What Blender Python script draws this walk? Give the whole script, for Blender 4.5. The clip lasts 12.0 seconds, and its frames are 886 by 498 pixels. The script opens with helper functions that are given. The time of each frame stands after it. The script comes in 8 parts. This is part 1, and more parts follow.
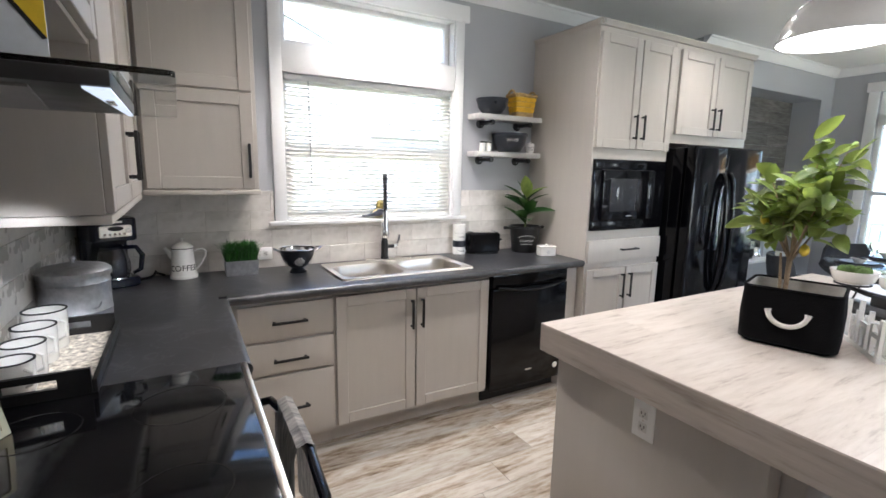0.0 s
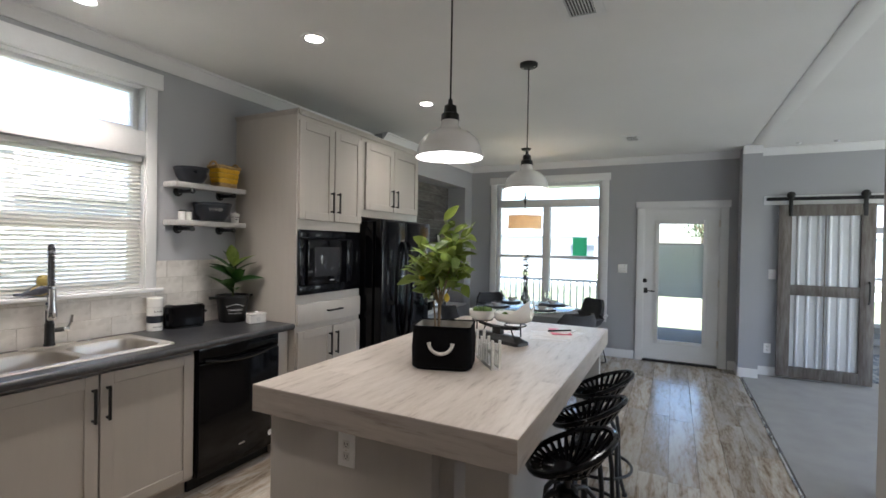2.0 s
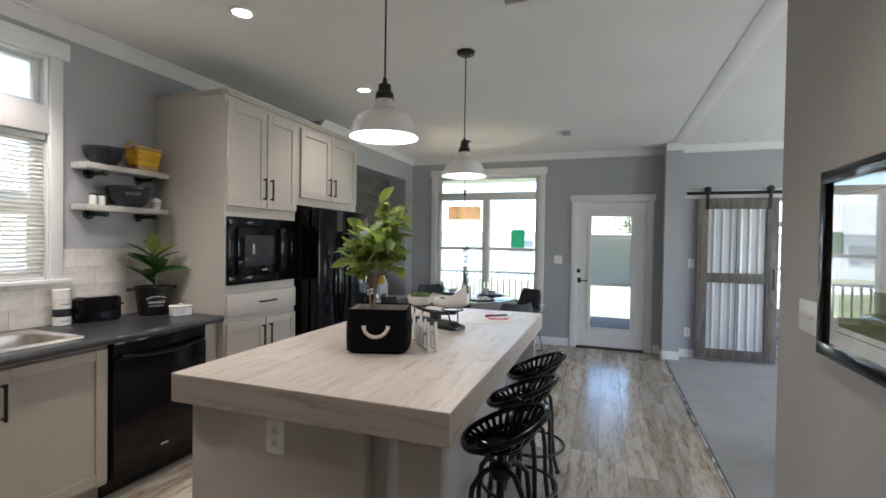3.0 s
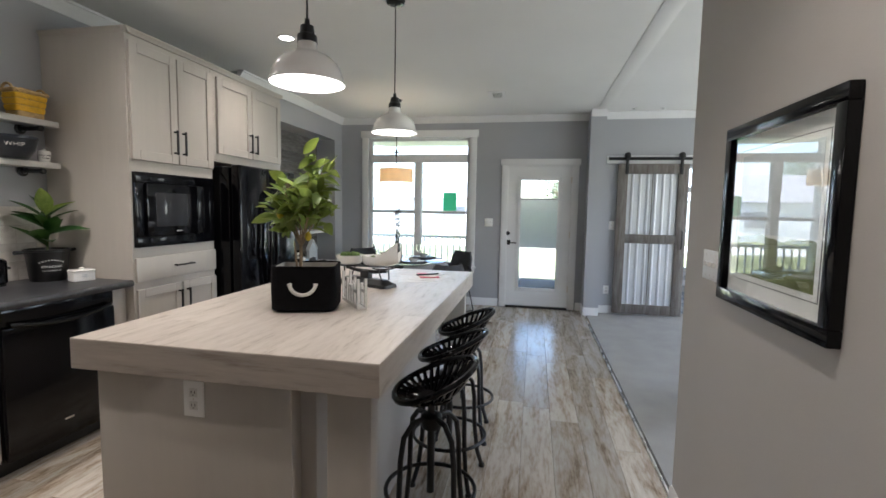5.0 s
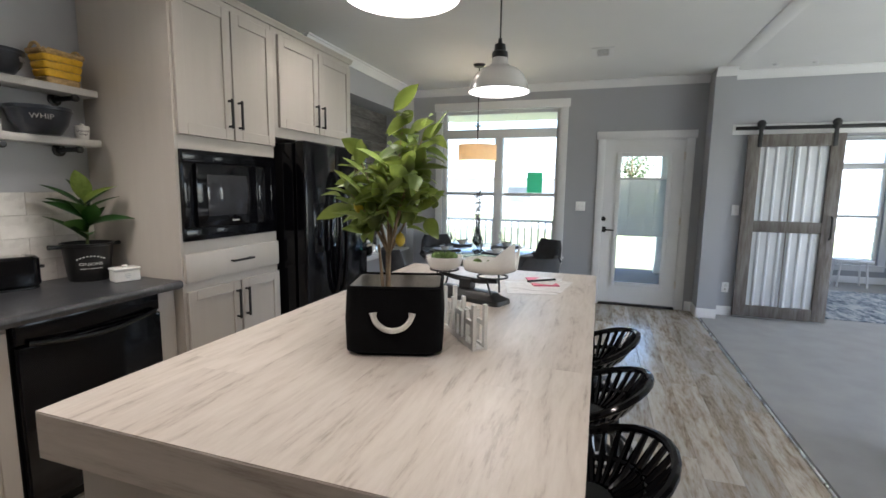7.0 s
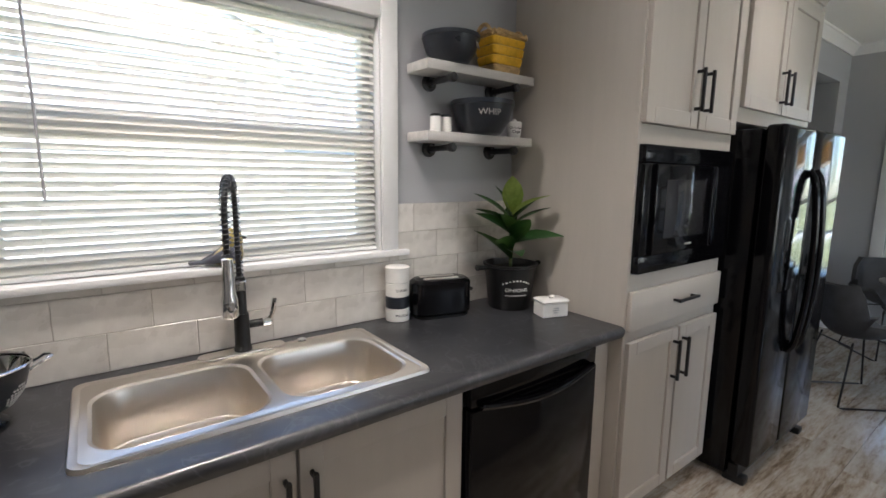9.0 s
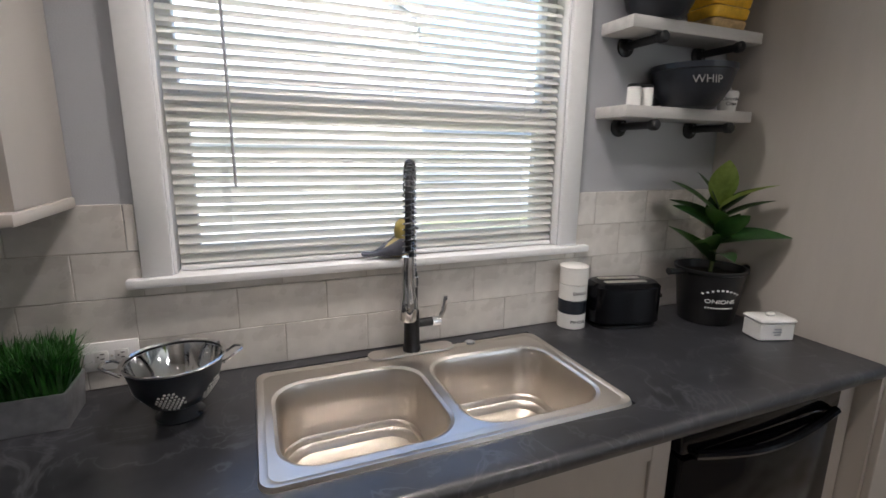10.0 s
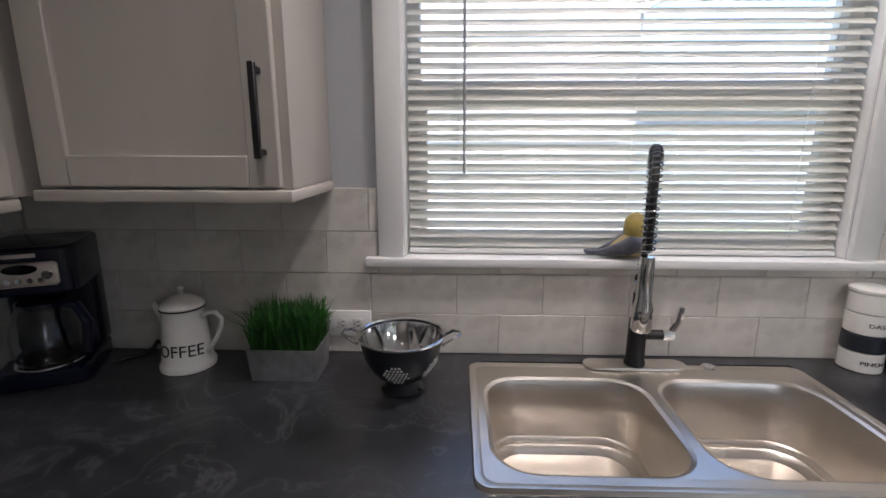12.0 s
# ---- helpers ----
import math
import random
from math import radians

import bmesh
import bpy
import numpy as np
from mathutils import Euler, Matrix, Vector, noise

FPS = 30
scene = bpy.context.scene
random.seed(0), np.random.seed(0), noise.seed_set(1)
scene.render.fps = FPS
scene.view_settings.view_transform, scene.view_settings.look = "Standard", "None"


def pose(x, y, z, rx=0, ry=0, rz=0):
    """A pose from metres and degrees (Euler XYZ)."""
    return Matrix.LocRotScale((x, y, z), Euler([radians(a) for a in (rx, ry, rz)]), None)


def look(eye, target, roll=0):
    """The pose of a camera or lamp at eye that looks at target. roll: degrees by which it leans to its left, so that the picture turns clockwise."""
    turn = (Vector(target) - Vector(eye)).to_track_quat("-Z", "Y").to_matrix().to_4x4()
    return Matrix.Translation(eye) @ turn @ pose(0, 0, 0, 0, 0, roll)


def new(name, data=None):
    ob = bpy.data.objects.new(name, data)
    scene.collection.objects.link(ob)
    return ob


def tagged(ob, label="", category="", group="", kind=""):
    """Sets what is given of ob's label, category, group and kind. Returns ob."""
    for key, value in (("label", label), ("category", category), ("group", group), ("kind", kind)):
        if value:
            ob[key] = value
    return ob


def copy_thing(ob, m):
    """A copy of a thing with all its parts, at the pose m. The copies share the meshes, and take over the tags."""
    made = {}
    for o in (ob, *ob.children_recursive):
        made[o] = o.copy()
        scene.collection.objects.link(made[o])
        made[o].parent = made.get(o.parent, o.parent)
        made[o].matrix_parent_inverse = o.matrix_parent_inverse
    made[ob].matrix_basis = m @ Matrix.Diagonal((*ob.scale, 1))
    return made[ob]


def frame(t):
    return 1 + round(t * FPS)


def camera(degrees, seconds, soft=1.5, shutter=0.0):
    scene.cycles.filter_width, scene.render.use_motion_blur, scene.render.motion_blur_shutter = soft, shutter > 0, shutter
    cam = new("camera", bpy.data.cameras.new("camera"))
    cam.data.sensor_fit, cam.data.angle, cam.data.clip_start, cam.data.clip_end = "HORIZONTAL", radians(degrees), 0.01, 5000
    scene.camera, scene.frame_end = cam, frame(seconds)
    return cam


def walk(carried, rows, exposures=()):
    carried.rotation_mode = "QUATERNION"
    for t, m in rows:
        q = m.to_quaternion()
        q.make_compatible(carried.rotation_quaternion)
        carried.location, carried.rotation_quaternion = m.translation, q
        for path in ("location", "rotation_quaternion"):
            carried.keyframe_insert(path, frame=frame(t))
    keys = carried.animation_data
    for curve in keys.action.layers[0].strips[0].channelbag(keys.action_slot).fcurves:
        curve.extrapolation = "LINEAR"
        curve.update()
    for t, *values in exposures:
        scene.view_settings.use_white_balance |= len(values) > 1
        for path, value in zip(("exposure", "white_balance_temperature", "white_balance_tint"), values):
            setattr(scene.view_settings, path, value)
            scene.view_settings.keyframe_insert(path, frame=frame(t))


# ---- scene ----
cam = camera(87.2, 12.0, soft=1.6)
PATH = [
    (0, (-1.149, -2.877, 1.496), (-0.18, -1.158, 1.167), 1.1),
    (0.5, (-1.241, -2.967, 1.529), (0.178, -1.567, 1.363), 0.9),
    (1, (-1.323, -3.038, 1.534), (0.316, -1.894, 1.464), 1.1),
    (1.5, (-1.333, -3.07, 1.526), (0.401, -2.073, 1.498), 1.0),
    (2, (-1.308, -3.075, 1.512), (0.483, -2.187, 1.489), 1.0),
    (2.5, (-1.286, -3.075, 1.49), (0.56, -2.305, 1.467), 1.0),
    (3, (-1.28, -3.1, 1.447), (0.607, -2.437, 1.414), 0.9),
    (3.5, (-1.292, -3.121, 1.421), (0.63, -2.572, 1.361), 0.9),
    (3.7, (-1.293, -3.135, 1.423), (0.641, -2.631, 1.346), 1.0),
    (5.3, (-1.219, -3.096, 1.397), (0.737, -2.721, 1.218), 1.0),
    (5.5, (-1.14, -3.092, 1.401), (0.815, -2.713, 1.215), 0.9),
    (6, (-0.928, -3.084, 1.391), (1.021, -2.684, 1.184), 0.8),
    (6.5, (-0.78, -2.948, 1.387), (1.159, -2.509, 1.162), 0.7),
    (6.7, (-0.713, -2.848, 1.393), (1.21, -2.351, 1.158), 0.7),
    (8.3, (-0.378, -1.952, 1.505), (1.091, -0.627, 1.214), 0.6),
    (8.5, (-0.415, -1.83, 1.473), (0.989, -0.43, 1.215), 0.6),
    (9, (-0.353, -1.578, 1.473), (0.836, 0.001, 1.165), 0.6),
    (9.5, (-0.322, -1.355, 1.47), (0.628, 0.37, 1.121), 0.4),
    (10, (-0.41, -1.293, 1.495), (0.329, 0.519, 1.084), 0.7),
    (10.5, (-0.501, -1.265, 1.492), (-0.012, 0.629, 1.079), 0.5),
    (11, (-0.571, -1.266, 1.482), (-0.386, 0.683, 1.075), 0.2),
    (11.5, (-0.568, -1.243, 1.477), (-0.617, 0.714, 1.065), 0.1),
    (12, (-0.468, -1.199, 1.465), (-0.526, 0.755, 1.041), 0.1),
]
walk(cam, [(t, look(eye, target, roll)) for t, eye, target, roll in PATH],
     exposures=[(0.0, 3.13, 5700, 12), (0.5, 2.42, 5700, 11.5), (1.0, 2.30, 5950, 12), (2.0, 2.30, 5950, 12), (3.0, 2.44, 5980, 12), (3.6, 2.51, 6000, 12), (5.5, 2.53, 6030, 12), (6.5, 2.50, 6050, 12), (8.3, 2.42, 5950, 12), (9.0, 2.34, 5950, 12.5), (9.5, 2.12, 5930, 13), (10.5, 1.95, 5870, 15), (12.0, 1.82, 5820, 16)])

# world and sun
world = bpy.data.worlds.new("sky")
scene.world = world
world.use_nodes = True
wn = world.node_tree.nodes
sky = wn.new("ShaderNodeTexSky")
sky.sky_type = 'NISHITA'
sky.sun_disc = False
sky.sun_elevation, sky.sun_rotation = radians(58), radians(205)
wn["Background"].inputs["Strength"].default_value = 0.15
world.node_tree.links.new(sky.outputs[0], wn["Background"].inputs["Color"])
SUN_FROM = Vector((math.sin(radians(205)) * math.cos(radians(58)), math.cos(radians(205)) * math.cos(radians(58)), math.sin(radians(58))))
sun = new("sun", bpy.data.lights.new("sun", "SUN"))
sun.data.energy, sun.data.angle, sun.data.color = 5.0, radians(0.6), (1.0, 0.97, 0.93)
sun.matrix_basis = look(SUN_FROM * 30, (0, 0, 0))


# ---- small builders ----
def thing(name, loc=(0, 0, 0), label="", category="", group="", kind=""):
    ob = new(name)
    ob.empty_display_size = 0.05
    ob.matrix_basis = Matrix.Translation(loc)
    return tagged(ob, label, category, group, kind)


def finish(ob, bm, material, smooth):
    bmesh.ops.recalc_face_normals(bm, faces=bm.faces[:])
    me = ob.data
    bm.to_mesh(me)
    bm.free()
    me.materials.append(material)
    if smooth:
        me.shade_smooth()
        me.set_sharp_from_angle(angle=radians(smooth))


def part(name, bm, material, parent, label="", smooth=40):
    """One mesh under a thing or a part; geometry is in world metres while the parent is at its building place."""
    ob = new(name, bpy.data.meshes.new(name))
    finish(ob, bm, material, smooth)
    ob.parent = parent
    if parent.parent is None:
        ob.matrix_parent_inverse = parent.matrix_basis.inverted()
    if label:
        ob["label"] = label
    return ob


def solid(name, bm, material, label="", category="", kind="", group="", smooth=40):
    """A thing that is one mesh."""
    ob = new(name, bpy.data.meshes.new(name))
    finish(ob, bm, material, smooth)
    return tagged(ob, label, category, group, kind)


def B(*boxes, bevel=0.0, seg=2):
    """Boxes (x0, x1, y0, y1, z0, z1), bevelled, in one bmesh."""
    bm = bmesh.new()
    for b in boxes:
        addbox(bm, *b)
    if bevel:
        bmesh.ops.bevel(bm, geom=bm.edges[:], offset=bevel, segments=seg, affect='EDGES', profile=0.5, clamp_overlap=True)
    return bm


def addbox(bm, x0, x1, y0, y1, z0, z1, m=None):
    vs = [bm.verts.new((x, y, z)) for x in (x0, x1) for y in (y0, y1) for z in (z0, z1)]
    for f in ((0, 1, 3, 2), (4, 6, 7, 5), (0, 4, 5, 1), (2, 3, 7, 6), (0, 2, 6, 4), (1, 5, 7, 3)):
        bm.faces.new([vs[i] for i in f])
    if m is not None:
        for v in vs:
            v.co = m @ v.co
    return vs


def lathe(profile, at=(0, 0, 0), seg=32, bm=None, axis=None, closed=False):
    """Turned shape from (radius, height) pairs. axis: direction of the height, else up."""
    bm = bm or bmesh.new()
    rot = Vector(axis).to_track_quat('Z', 'Y').to_matrix() if axis is not None else Matrix.Identity(3)
    rings = []
    for r, h in profile:
        if r < 1e-5:
            rings.append([bm.verts.new(rot @ Vector((0, 0, h)) + Vector(at))])
        else:
            rings.append([bm.verts.new(rot @ Vector((r * math.cos(2 * math.pi * i / seg), r * math.sin(2 * math.pi * i / seg), h)) + Vector(at)) for i in range(seg)])
    pairs = list(zip(rings, rings[1:])) + ([(rings[-1], rings[0])] if closed else [])
    for a, b in pairs:
        for i in range(seg):
            k = (i + 1) % seg
            if len(a) == 1 and len(b) == 1:
                break
            if len(a) == 1:
                bm.faces.new((a[0], b[i], b[k]))
            elif len(b) == 1:
                bm.faces.new((a[i], b[0], a[k]))
            else:
                bm.faces.new((a[i], b[i], b[k], a[k]))
    return bm


def tube(points, r, seg=10, bm=None, closed=False, caps=True):
    """A round bar along points; r is one radius or one for each point."""
    bm = bm or bmesh.new()
    pts = [Vector(p) for p in points]
    n = len(pts)
    rs = r if isinstance(r, (list, tuple)) else [r] * n
    rings = []
    up = None
    for i, p in enumerate(pts):
        a = pts[(i - 1) % n] if closed or i else pts[0]
        b = pts[(i + 1) % n] if closed or i < n - 1 else pts[-1]
        d = (b - a).normalized()
        if up is None:
            up = d.orthogonal().normalized()
        up = (up - d * up.dot(d)).normalized()
        side = d.cross(up)
        rings.append([bm.verts.new(p + (up * math.cos(2 * math.pi * k / seg) + side * math.sin(2 * math.pi * k / seg)) * rs[i]) for k in range(seg)])
    for i in range(n if closed else n - 1):
        a, b = rings[i], rings[(i + 1) % n]
        shift = 0
        if closed and i == n - 1:
            shift = min(range(seg), key=lambda s: (a[0].co - b[s].co).length)
        for k in range(seg):
            bm.faces.new((a[k], a[(k + 1) % seg], b[(k + 1 + shift) % seg], b[(k + shift) % seg]))
    if caps and not closed:
        bm.faces.new(rings[0][::-1])
        bm.faces.new(rings[-1])
    return bm


def arc(centre, r, a0, a1, n, plane="xy"):
    out = []
    for i in range(n + 1):
        a = radians(a0 + (a1 - a0) * i / n)
        u, v = r * math.cos(a), r * math.sin(a)
        c = Vector(centre)
        out.append(c + {"xy": Vector((u, v, 0)), "xz": Vector((u, 0, v)), "yz": Vector((0, u, v))}[plane])
    return out


def sweep(profile, a, b):
    """A straight moulding from a to b along x or y; profile of (outward, up) pairs, outward to the left of the way."""
    a, b = Vector(a), Vector(b)
    d = (b - a).normalized()
    left = Vector((-d.y, d.x, 0))
    bm = bmesh.new()
    r0 = [bm.verts.new(a + left * o + Vector((0, 0, u))) for o, u in profile]
    r1 = [bm.verts.new(b + left * o + Vector((0, 0, u))) for o, u in profile]
    n = len(profile)
    for i in range(n):
        k = (i + 1) % n
        bm.faces.new((r0[i], r0[k], r1[k], r1[i]))
    bm.faces.new(r0[::-1])
    bm.faces.new(r1)
    return bm


def rounded(x0, x1, y0, y1, r, n=6):
    """Corner-rounded rectangle as a list of (x, y)."""
    out = []
    for cx, cy, a in ((x1 - r, y1 - r, 0), (x0 + r, y1 - r, 90), (x0 + r, y0 + r, 180), (x1 - r, y0 + r, 270)):
        for i in range(n + 1):
            t = radians(a + 90 * i / n)
            out.append((cx + r * math.cos(t), cy + r * math.sin(t)))
    return out


def loft(rings, bm=None, cap0=True, cap1=True):
    """Skin over rings of equal counts of 3D points."""
    bm = bm or bmesh.new()
    vs = [[bm.verts.new(p) for p in ring] for ring in rings]
    n = len(vs[0])
    for a, b in zip(vs, vs[1:]):
        for i in range(n):
            k = (i + 1) % n
            bm.faces.new((a[i], a[k], b[k], b[i]))
    if cap0:
        bm.faces.new(vs[0][::-1])
    if cap1:
        bm.faces.new(vs[-1])
    return bm


def letters(name, body, size, m, material, parent, align='CENTER', depth=0.0006, bend=None):
    """Raised lettering as a mesh part; m places the text's plane. bend: radius of the round body it lies on."""
    cu = bpy.data.curves.new("text", 'FONT')
    cu.body, cu.size, cu.align_x, cu.align_y, cu.extrude = body, size, align, 'CENTER', depth
    ob = bpy.data.objects.new("text", cu)
    scene.collection.objects.link(ob)
    dg = bpy.context.evaluated_depsgraph_get()
    me = bpy.data.meshes.new_from_object(ob.evaluated_get(dg))
    bpy.data.objects.remove(ob)
    for v in me.vertices:
        if bend:
            a = v.co.x / bend
            v.co = Vector(((bend + v.co.z) * math.sin(a), v.co.y, (bend + v.co.z) * math.cos(a) - bend))
        v.co = m @ v.co
    me.materials.clear()
    me.materials.append(material)
    ob = new(name, me)
    ob.parent = parent
    if parent.parent is None:
        ob.matrix_parent_inverse = parent.matrix_basis.inverted()
    return ob


# ---- materials ----
def material(name, colour, rough=0.5, metal=0.0, vary=0.08, scale=6.0, fine=90.0, bump=0.15, stretch=(1, 1, 1), coat=0.0, island=0.0, objrand=0.0, dark=None, spec=0.5, rvary=0.08):
    """Painted, moulded or cast surface: two scales of tone, fine relief and uneven gloss."""
    m = bpy.data.materials.new(name)
    m.use_nodes = True
    nt = m.node_tree
    N, L = nt.nodes, nt.links
    p = N["Principled BSDF"]
    co = N.new("ShaderNodeTexCoord")
    mp = N.new("ShaderNodeMapping")
    mp.inputs["Scale"].default_value = stretch
    L.new(co.outputs["Object"], mp.inputs["Vector"])
    n1, n2 = N.new("ShaderNodeTexNoise"), N.new("ShaderNodeTexNoise")
    n1.inputs["Scale"].default_value, n1.inputs["Detail"].default_value = scale, 5
    n2.inputs["Scale"].default_value, n2.inputs["Detail"].default_value = fine, 3
    for n in (n1, n2):
        L.new(mp.outputs[0], n.inputs["Vector"])
    mix = N.new("ShaderNodeMath")
    mix.operation = 'MULTIPLY_ADD'
    L.new(n1.outputs["Fac"], mix.inputs[0])
    mix.inputs[1].default_value = 0.7
    half = N.new("ShaderNodeMath")
    half.operation = 'MULTIPLY'
    L.new(n2.outputs["Fac"], half.inputs[0])
    half.inputs[1].default_value = 0.3
    L.new(half.outputs[0], mix.inputs[2])
    ramp = N.new("ShaderNodeValToRGB")
    lo = dark or tuple(c * (1 - vary * 1.6) for c in colour)
    hi = tuple(min(1, c * (1 + vary)) for c in colour)
    ramp.color_ramp.elements[0].position, ramp.color_ramp.elements[0].color = 0.3, (*lo, 1)
    ramp.color_ramp.elements[1].position, ramp.color_ramp.elements[1].color = 0.68, (*hi, 1)
    L.new(mix.outputs[0], ramp.inputs[0])
    out = ramp.outputs[0]
    if objrand or island:
        src = N.new("ShaderNodeObjectInfo").outputs["Random"] if objrand else N.new("ShaderNodeNewGeometry").outputs["Random Per Island"]
        hsv = N.new("ShaderNodeHueSaturation")
        mr = N.new("ShaderNodeMapRange")
        k = objrand or island
        mr.inputs["To Min"].default_value, mr.inputs["To Max"].default_value = 1 - k, 1 + k
        L.new(src, mr.inputs["Value"])
        L.new(mr.outputs[0], hsv.inputs["Value"])
        L.new(out, hsv.inputs["Color"])
        out = hsv.outputs[0]
    L.new(out, p.inputs["Base Color"])
    p.inputs["Metallic"].default_value = metal
    p.inputs["Coat Weight"].default_value = coat
    p.inputs["Specular IOR Level"].default_value = spec
    rr = N.new("ShaderNodeMapRange")
    rr.inputs["To Min"].default_value, rr.inputs["To Max"].default_value = max(0.02, rough - rvary), min(1, rough + rvary)
    L.new(n1.outputs["Fac"], rr.inputs["Value"])
    L.new(rr.outputs[0], p.inputs["Roughness"])
    if bump:
        b = N.new("ShaderNodeBump")
        b.inputs["Strength"].default_value, b.inputs["Distance"].default_value = bump, 0.002
        L.new(n2.outputs["Fac"], b.inputs["Height"])
        L.new(b.outputs[0], p.inputs["Normal"])
    return m


def planks(name, stops, along=(0.9, 9, 9), rough=0.4, bump=0.25, seam=0.0, objrand=0.12, scale=2.2, streak=26.0, coat=0.0, spec=0.5):
    """Weathered board: long grain streaks, worn patches, tone of each piece."""
    m = bpy.data.materials.new(name)
    m.use_nodes = True
    nt = m.node_tree
    N, L = nt.nodes, nt.links
    p = N["Principled BSDF"]
    co = N.new("ShaderNodeTexCoord")
    info = N.new("ShaderNodeObjectInfo")
    shift = N.new("ShaderNodeVectorMath")
    shift.operation = 'ADD'
    sc = N.new("ShaderNodeVectorMath")
    sc.operation = 'SCALE'
    comb = N.new("ShaderNodeCombineXYZ")
    for i in range(3):
        L.new(info.outputs["Random"], comb.inputs[i])
    L.new(comb.outputs[0], sc.inputs[0])
    sc.inputs["Scale"].default_value = 37.0
    L.new(co.outputs["Object"], shift.inputs[0])
    L.new(sc.outputs[0], shift.inputs[1])
    mp = N.new("ShaderNodeMapping")
    mp.inputs["Scale"].default_value = along
    L.new(shift.outputs[0], mp.inputs["Vector"])
    n1, n2, n3 = (N.new("ShaderNodeTexNoise") for _ in range(3))
    for n, s, d in ((n1, scale, 6), (n2, streak * 0.3, 8), (n3, 3.0, 4)):
        n.inputs["Scale"].default_value, n.inputs["Detail"].default_value = s, d
        n.inputs["Roughness"].default_value = 0.65
        L.new(mp.outputs[0], n.inputs["Vector"])
    n1.inputs["Distortion"].default_value = 0.6
    a = N.new("ShaderNodeMath")
    a.operation = 'MULTIPLY_ADD'
    L.new(n1.outputs["Fac"], a.inputs[0])
    a.inputs[1].default_value = 0.62
    h = N.new("ShaderNodeMath")
    h.operation = 'MULTIPLY'
    L.new(n2.outputs["Fac"], h.inputs[0])
    h.inputs[1].default_value = 0.38
    L.new(h.outputs[0], a.inputs[2])
    ramp = N.new("ShaderNodeValToRGB")
    e = ramp.color_ramp.elements
    e[0].position, e[0].color = stops[0][0], (*stops[0][1], 1)
    e[1].position, e[1].color = stops[-1][0], (*stops[-1][1], 1)
    for pos, c in stops[1:-1]:
        x = e.new(pos)
        x.color = (*c, 1)
    L.new(a.outputs[0], ramp.inputs[0])
    hsv = N.new("ShaderNodeHueSaturation")
    mr = N.new("ShaderNodeMapRange")
    mr.inputs["To Min"].default_value, mr.inputs["To Max"].default_value = 1 - objrand, 1 + objrand
    L.new(info.outputs["Random"], mr.inputs["Value"])
    L.new(mr.outputs[0], hsv.inputs["Value"])
    L.new(ramp.outputs[0], hsv.inputs["Color"])
    L.new(hsv.outputs[0], p.inputs["Base Color"])
    rr = N.new("ShaderNodeMapRange")
    rr.inputs["To Min"].default_value, rr.inputs["To Max"].default_value = rough + 0.1, rough - 0.08
    L.new(n2.outputs["Fac"], rr.inputs["Value"])
    L.new(rr.outputs[0], p.inputs["Roughness"])
    p.inputs["Coat Weight"].default_value = coat
    p.inputs["Specular IOR Level"].default_value = spec
    b = N.new("ShaderNodeBump")
    b.inputs["Strength"].default_value, b.inputs["Distance"].default_value = bump, 0.0015
    L.new(a.outputs[0], b.inputs["Height"])
    L.new(b.outputs[0], p.inputs["Normal"])
    return m


def glow(name, colour, strength):
    m = bpy.data.materials.new(name)
    m.use_nodes = True
    p = m.node_tree.nodes["Principled BSDF"]
    p.inputs["Base Color"].default_value = (*colour, 1)
    p.inputs["Emission Color"].default_value = (*colour, 1)
    p.inputs["Emission Strength"].default_value = strength
    return m


def glassy(name, tint=(1, 1, 1), rough=0.0, ior=1.45):
    m = bpy.data.materials.new(name)
    m.use_nodes = True
    p = m.node_tree.nodes["Principled BSDF"]
    p.inputs["Base Color"].default_value = (*tint, 1)
    p.inputs["Transmission Weight"].default_value = 1
    p.inputs["Roughness"].default_value = rough
    p.inputs["IOR"].default_value = ior
    return m


M_WALL = material("grey wall paint", (0.40, 0.407, 0.428), 0.75, vary=0.03, scale=1.5, fine=260, bump=0.25)
# wall grey warmed in the colour to stand for lamplight on the partition
M_WALL_WARMLIT = material("grey wall paint with warm light tinted in", (0.47, 0.445, 0.42), 0.75, vary=0.03, scale=1.5, fine=260, bump=0.25)
M_CEIL = material("ceiling paint", (0.80, 0.80, 0.785), 0.85, vary=0.03, scale=1.2, fine=180, bump=0.45)
M_TRIM = material("white trim paint", (0.78, 0.78, 0.78), 0.4, vary=0.03, scale=3, fine=60, bump=0.06)
M_CAB = material("greige cabinet finish", (0.47, 0.435, 0.392), 0.42, vary=0.025, scale=4, fine=70, bump=0.08, stretch=(6, 6, 0.7))
M_COUNTER = material("charcoal laminate", (0.025, 0.026, 0.030), 0.33, vary=0.4, scale=3.5, fine=30, bump=0.05, dark=(0.011, 0.0112, 0.013), spec=0.8)


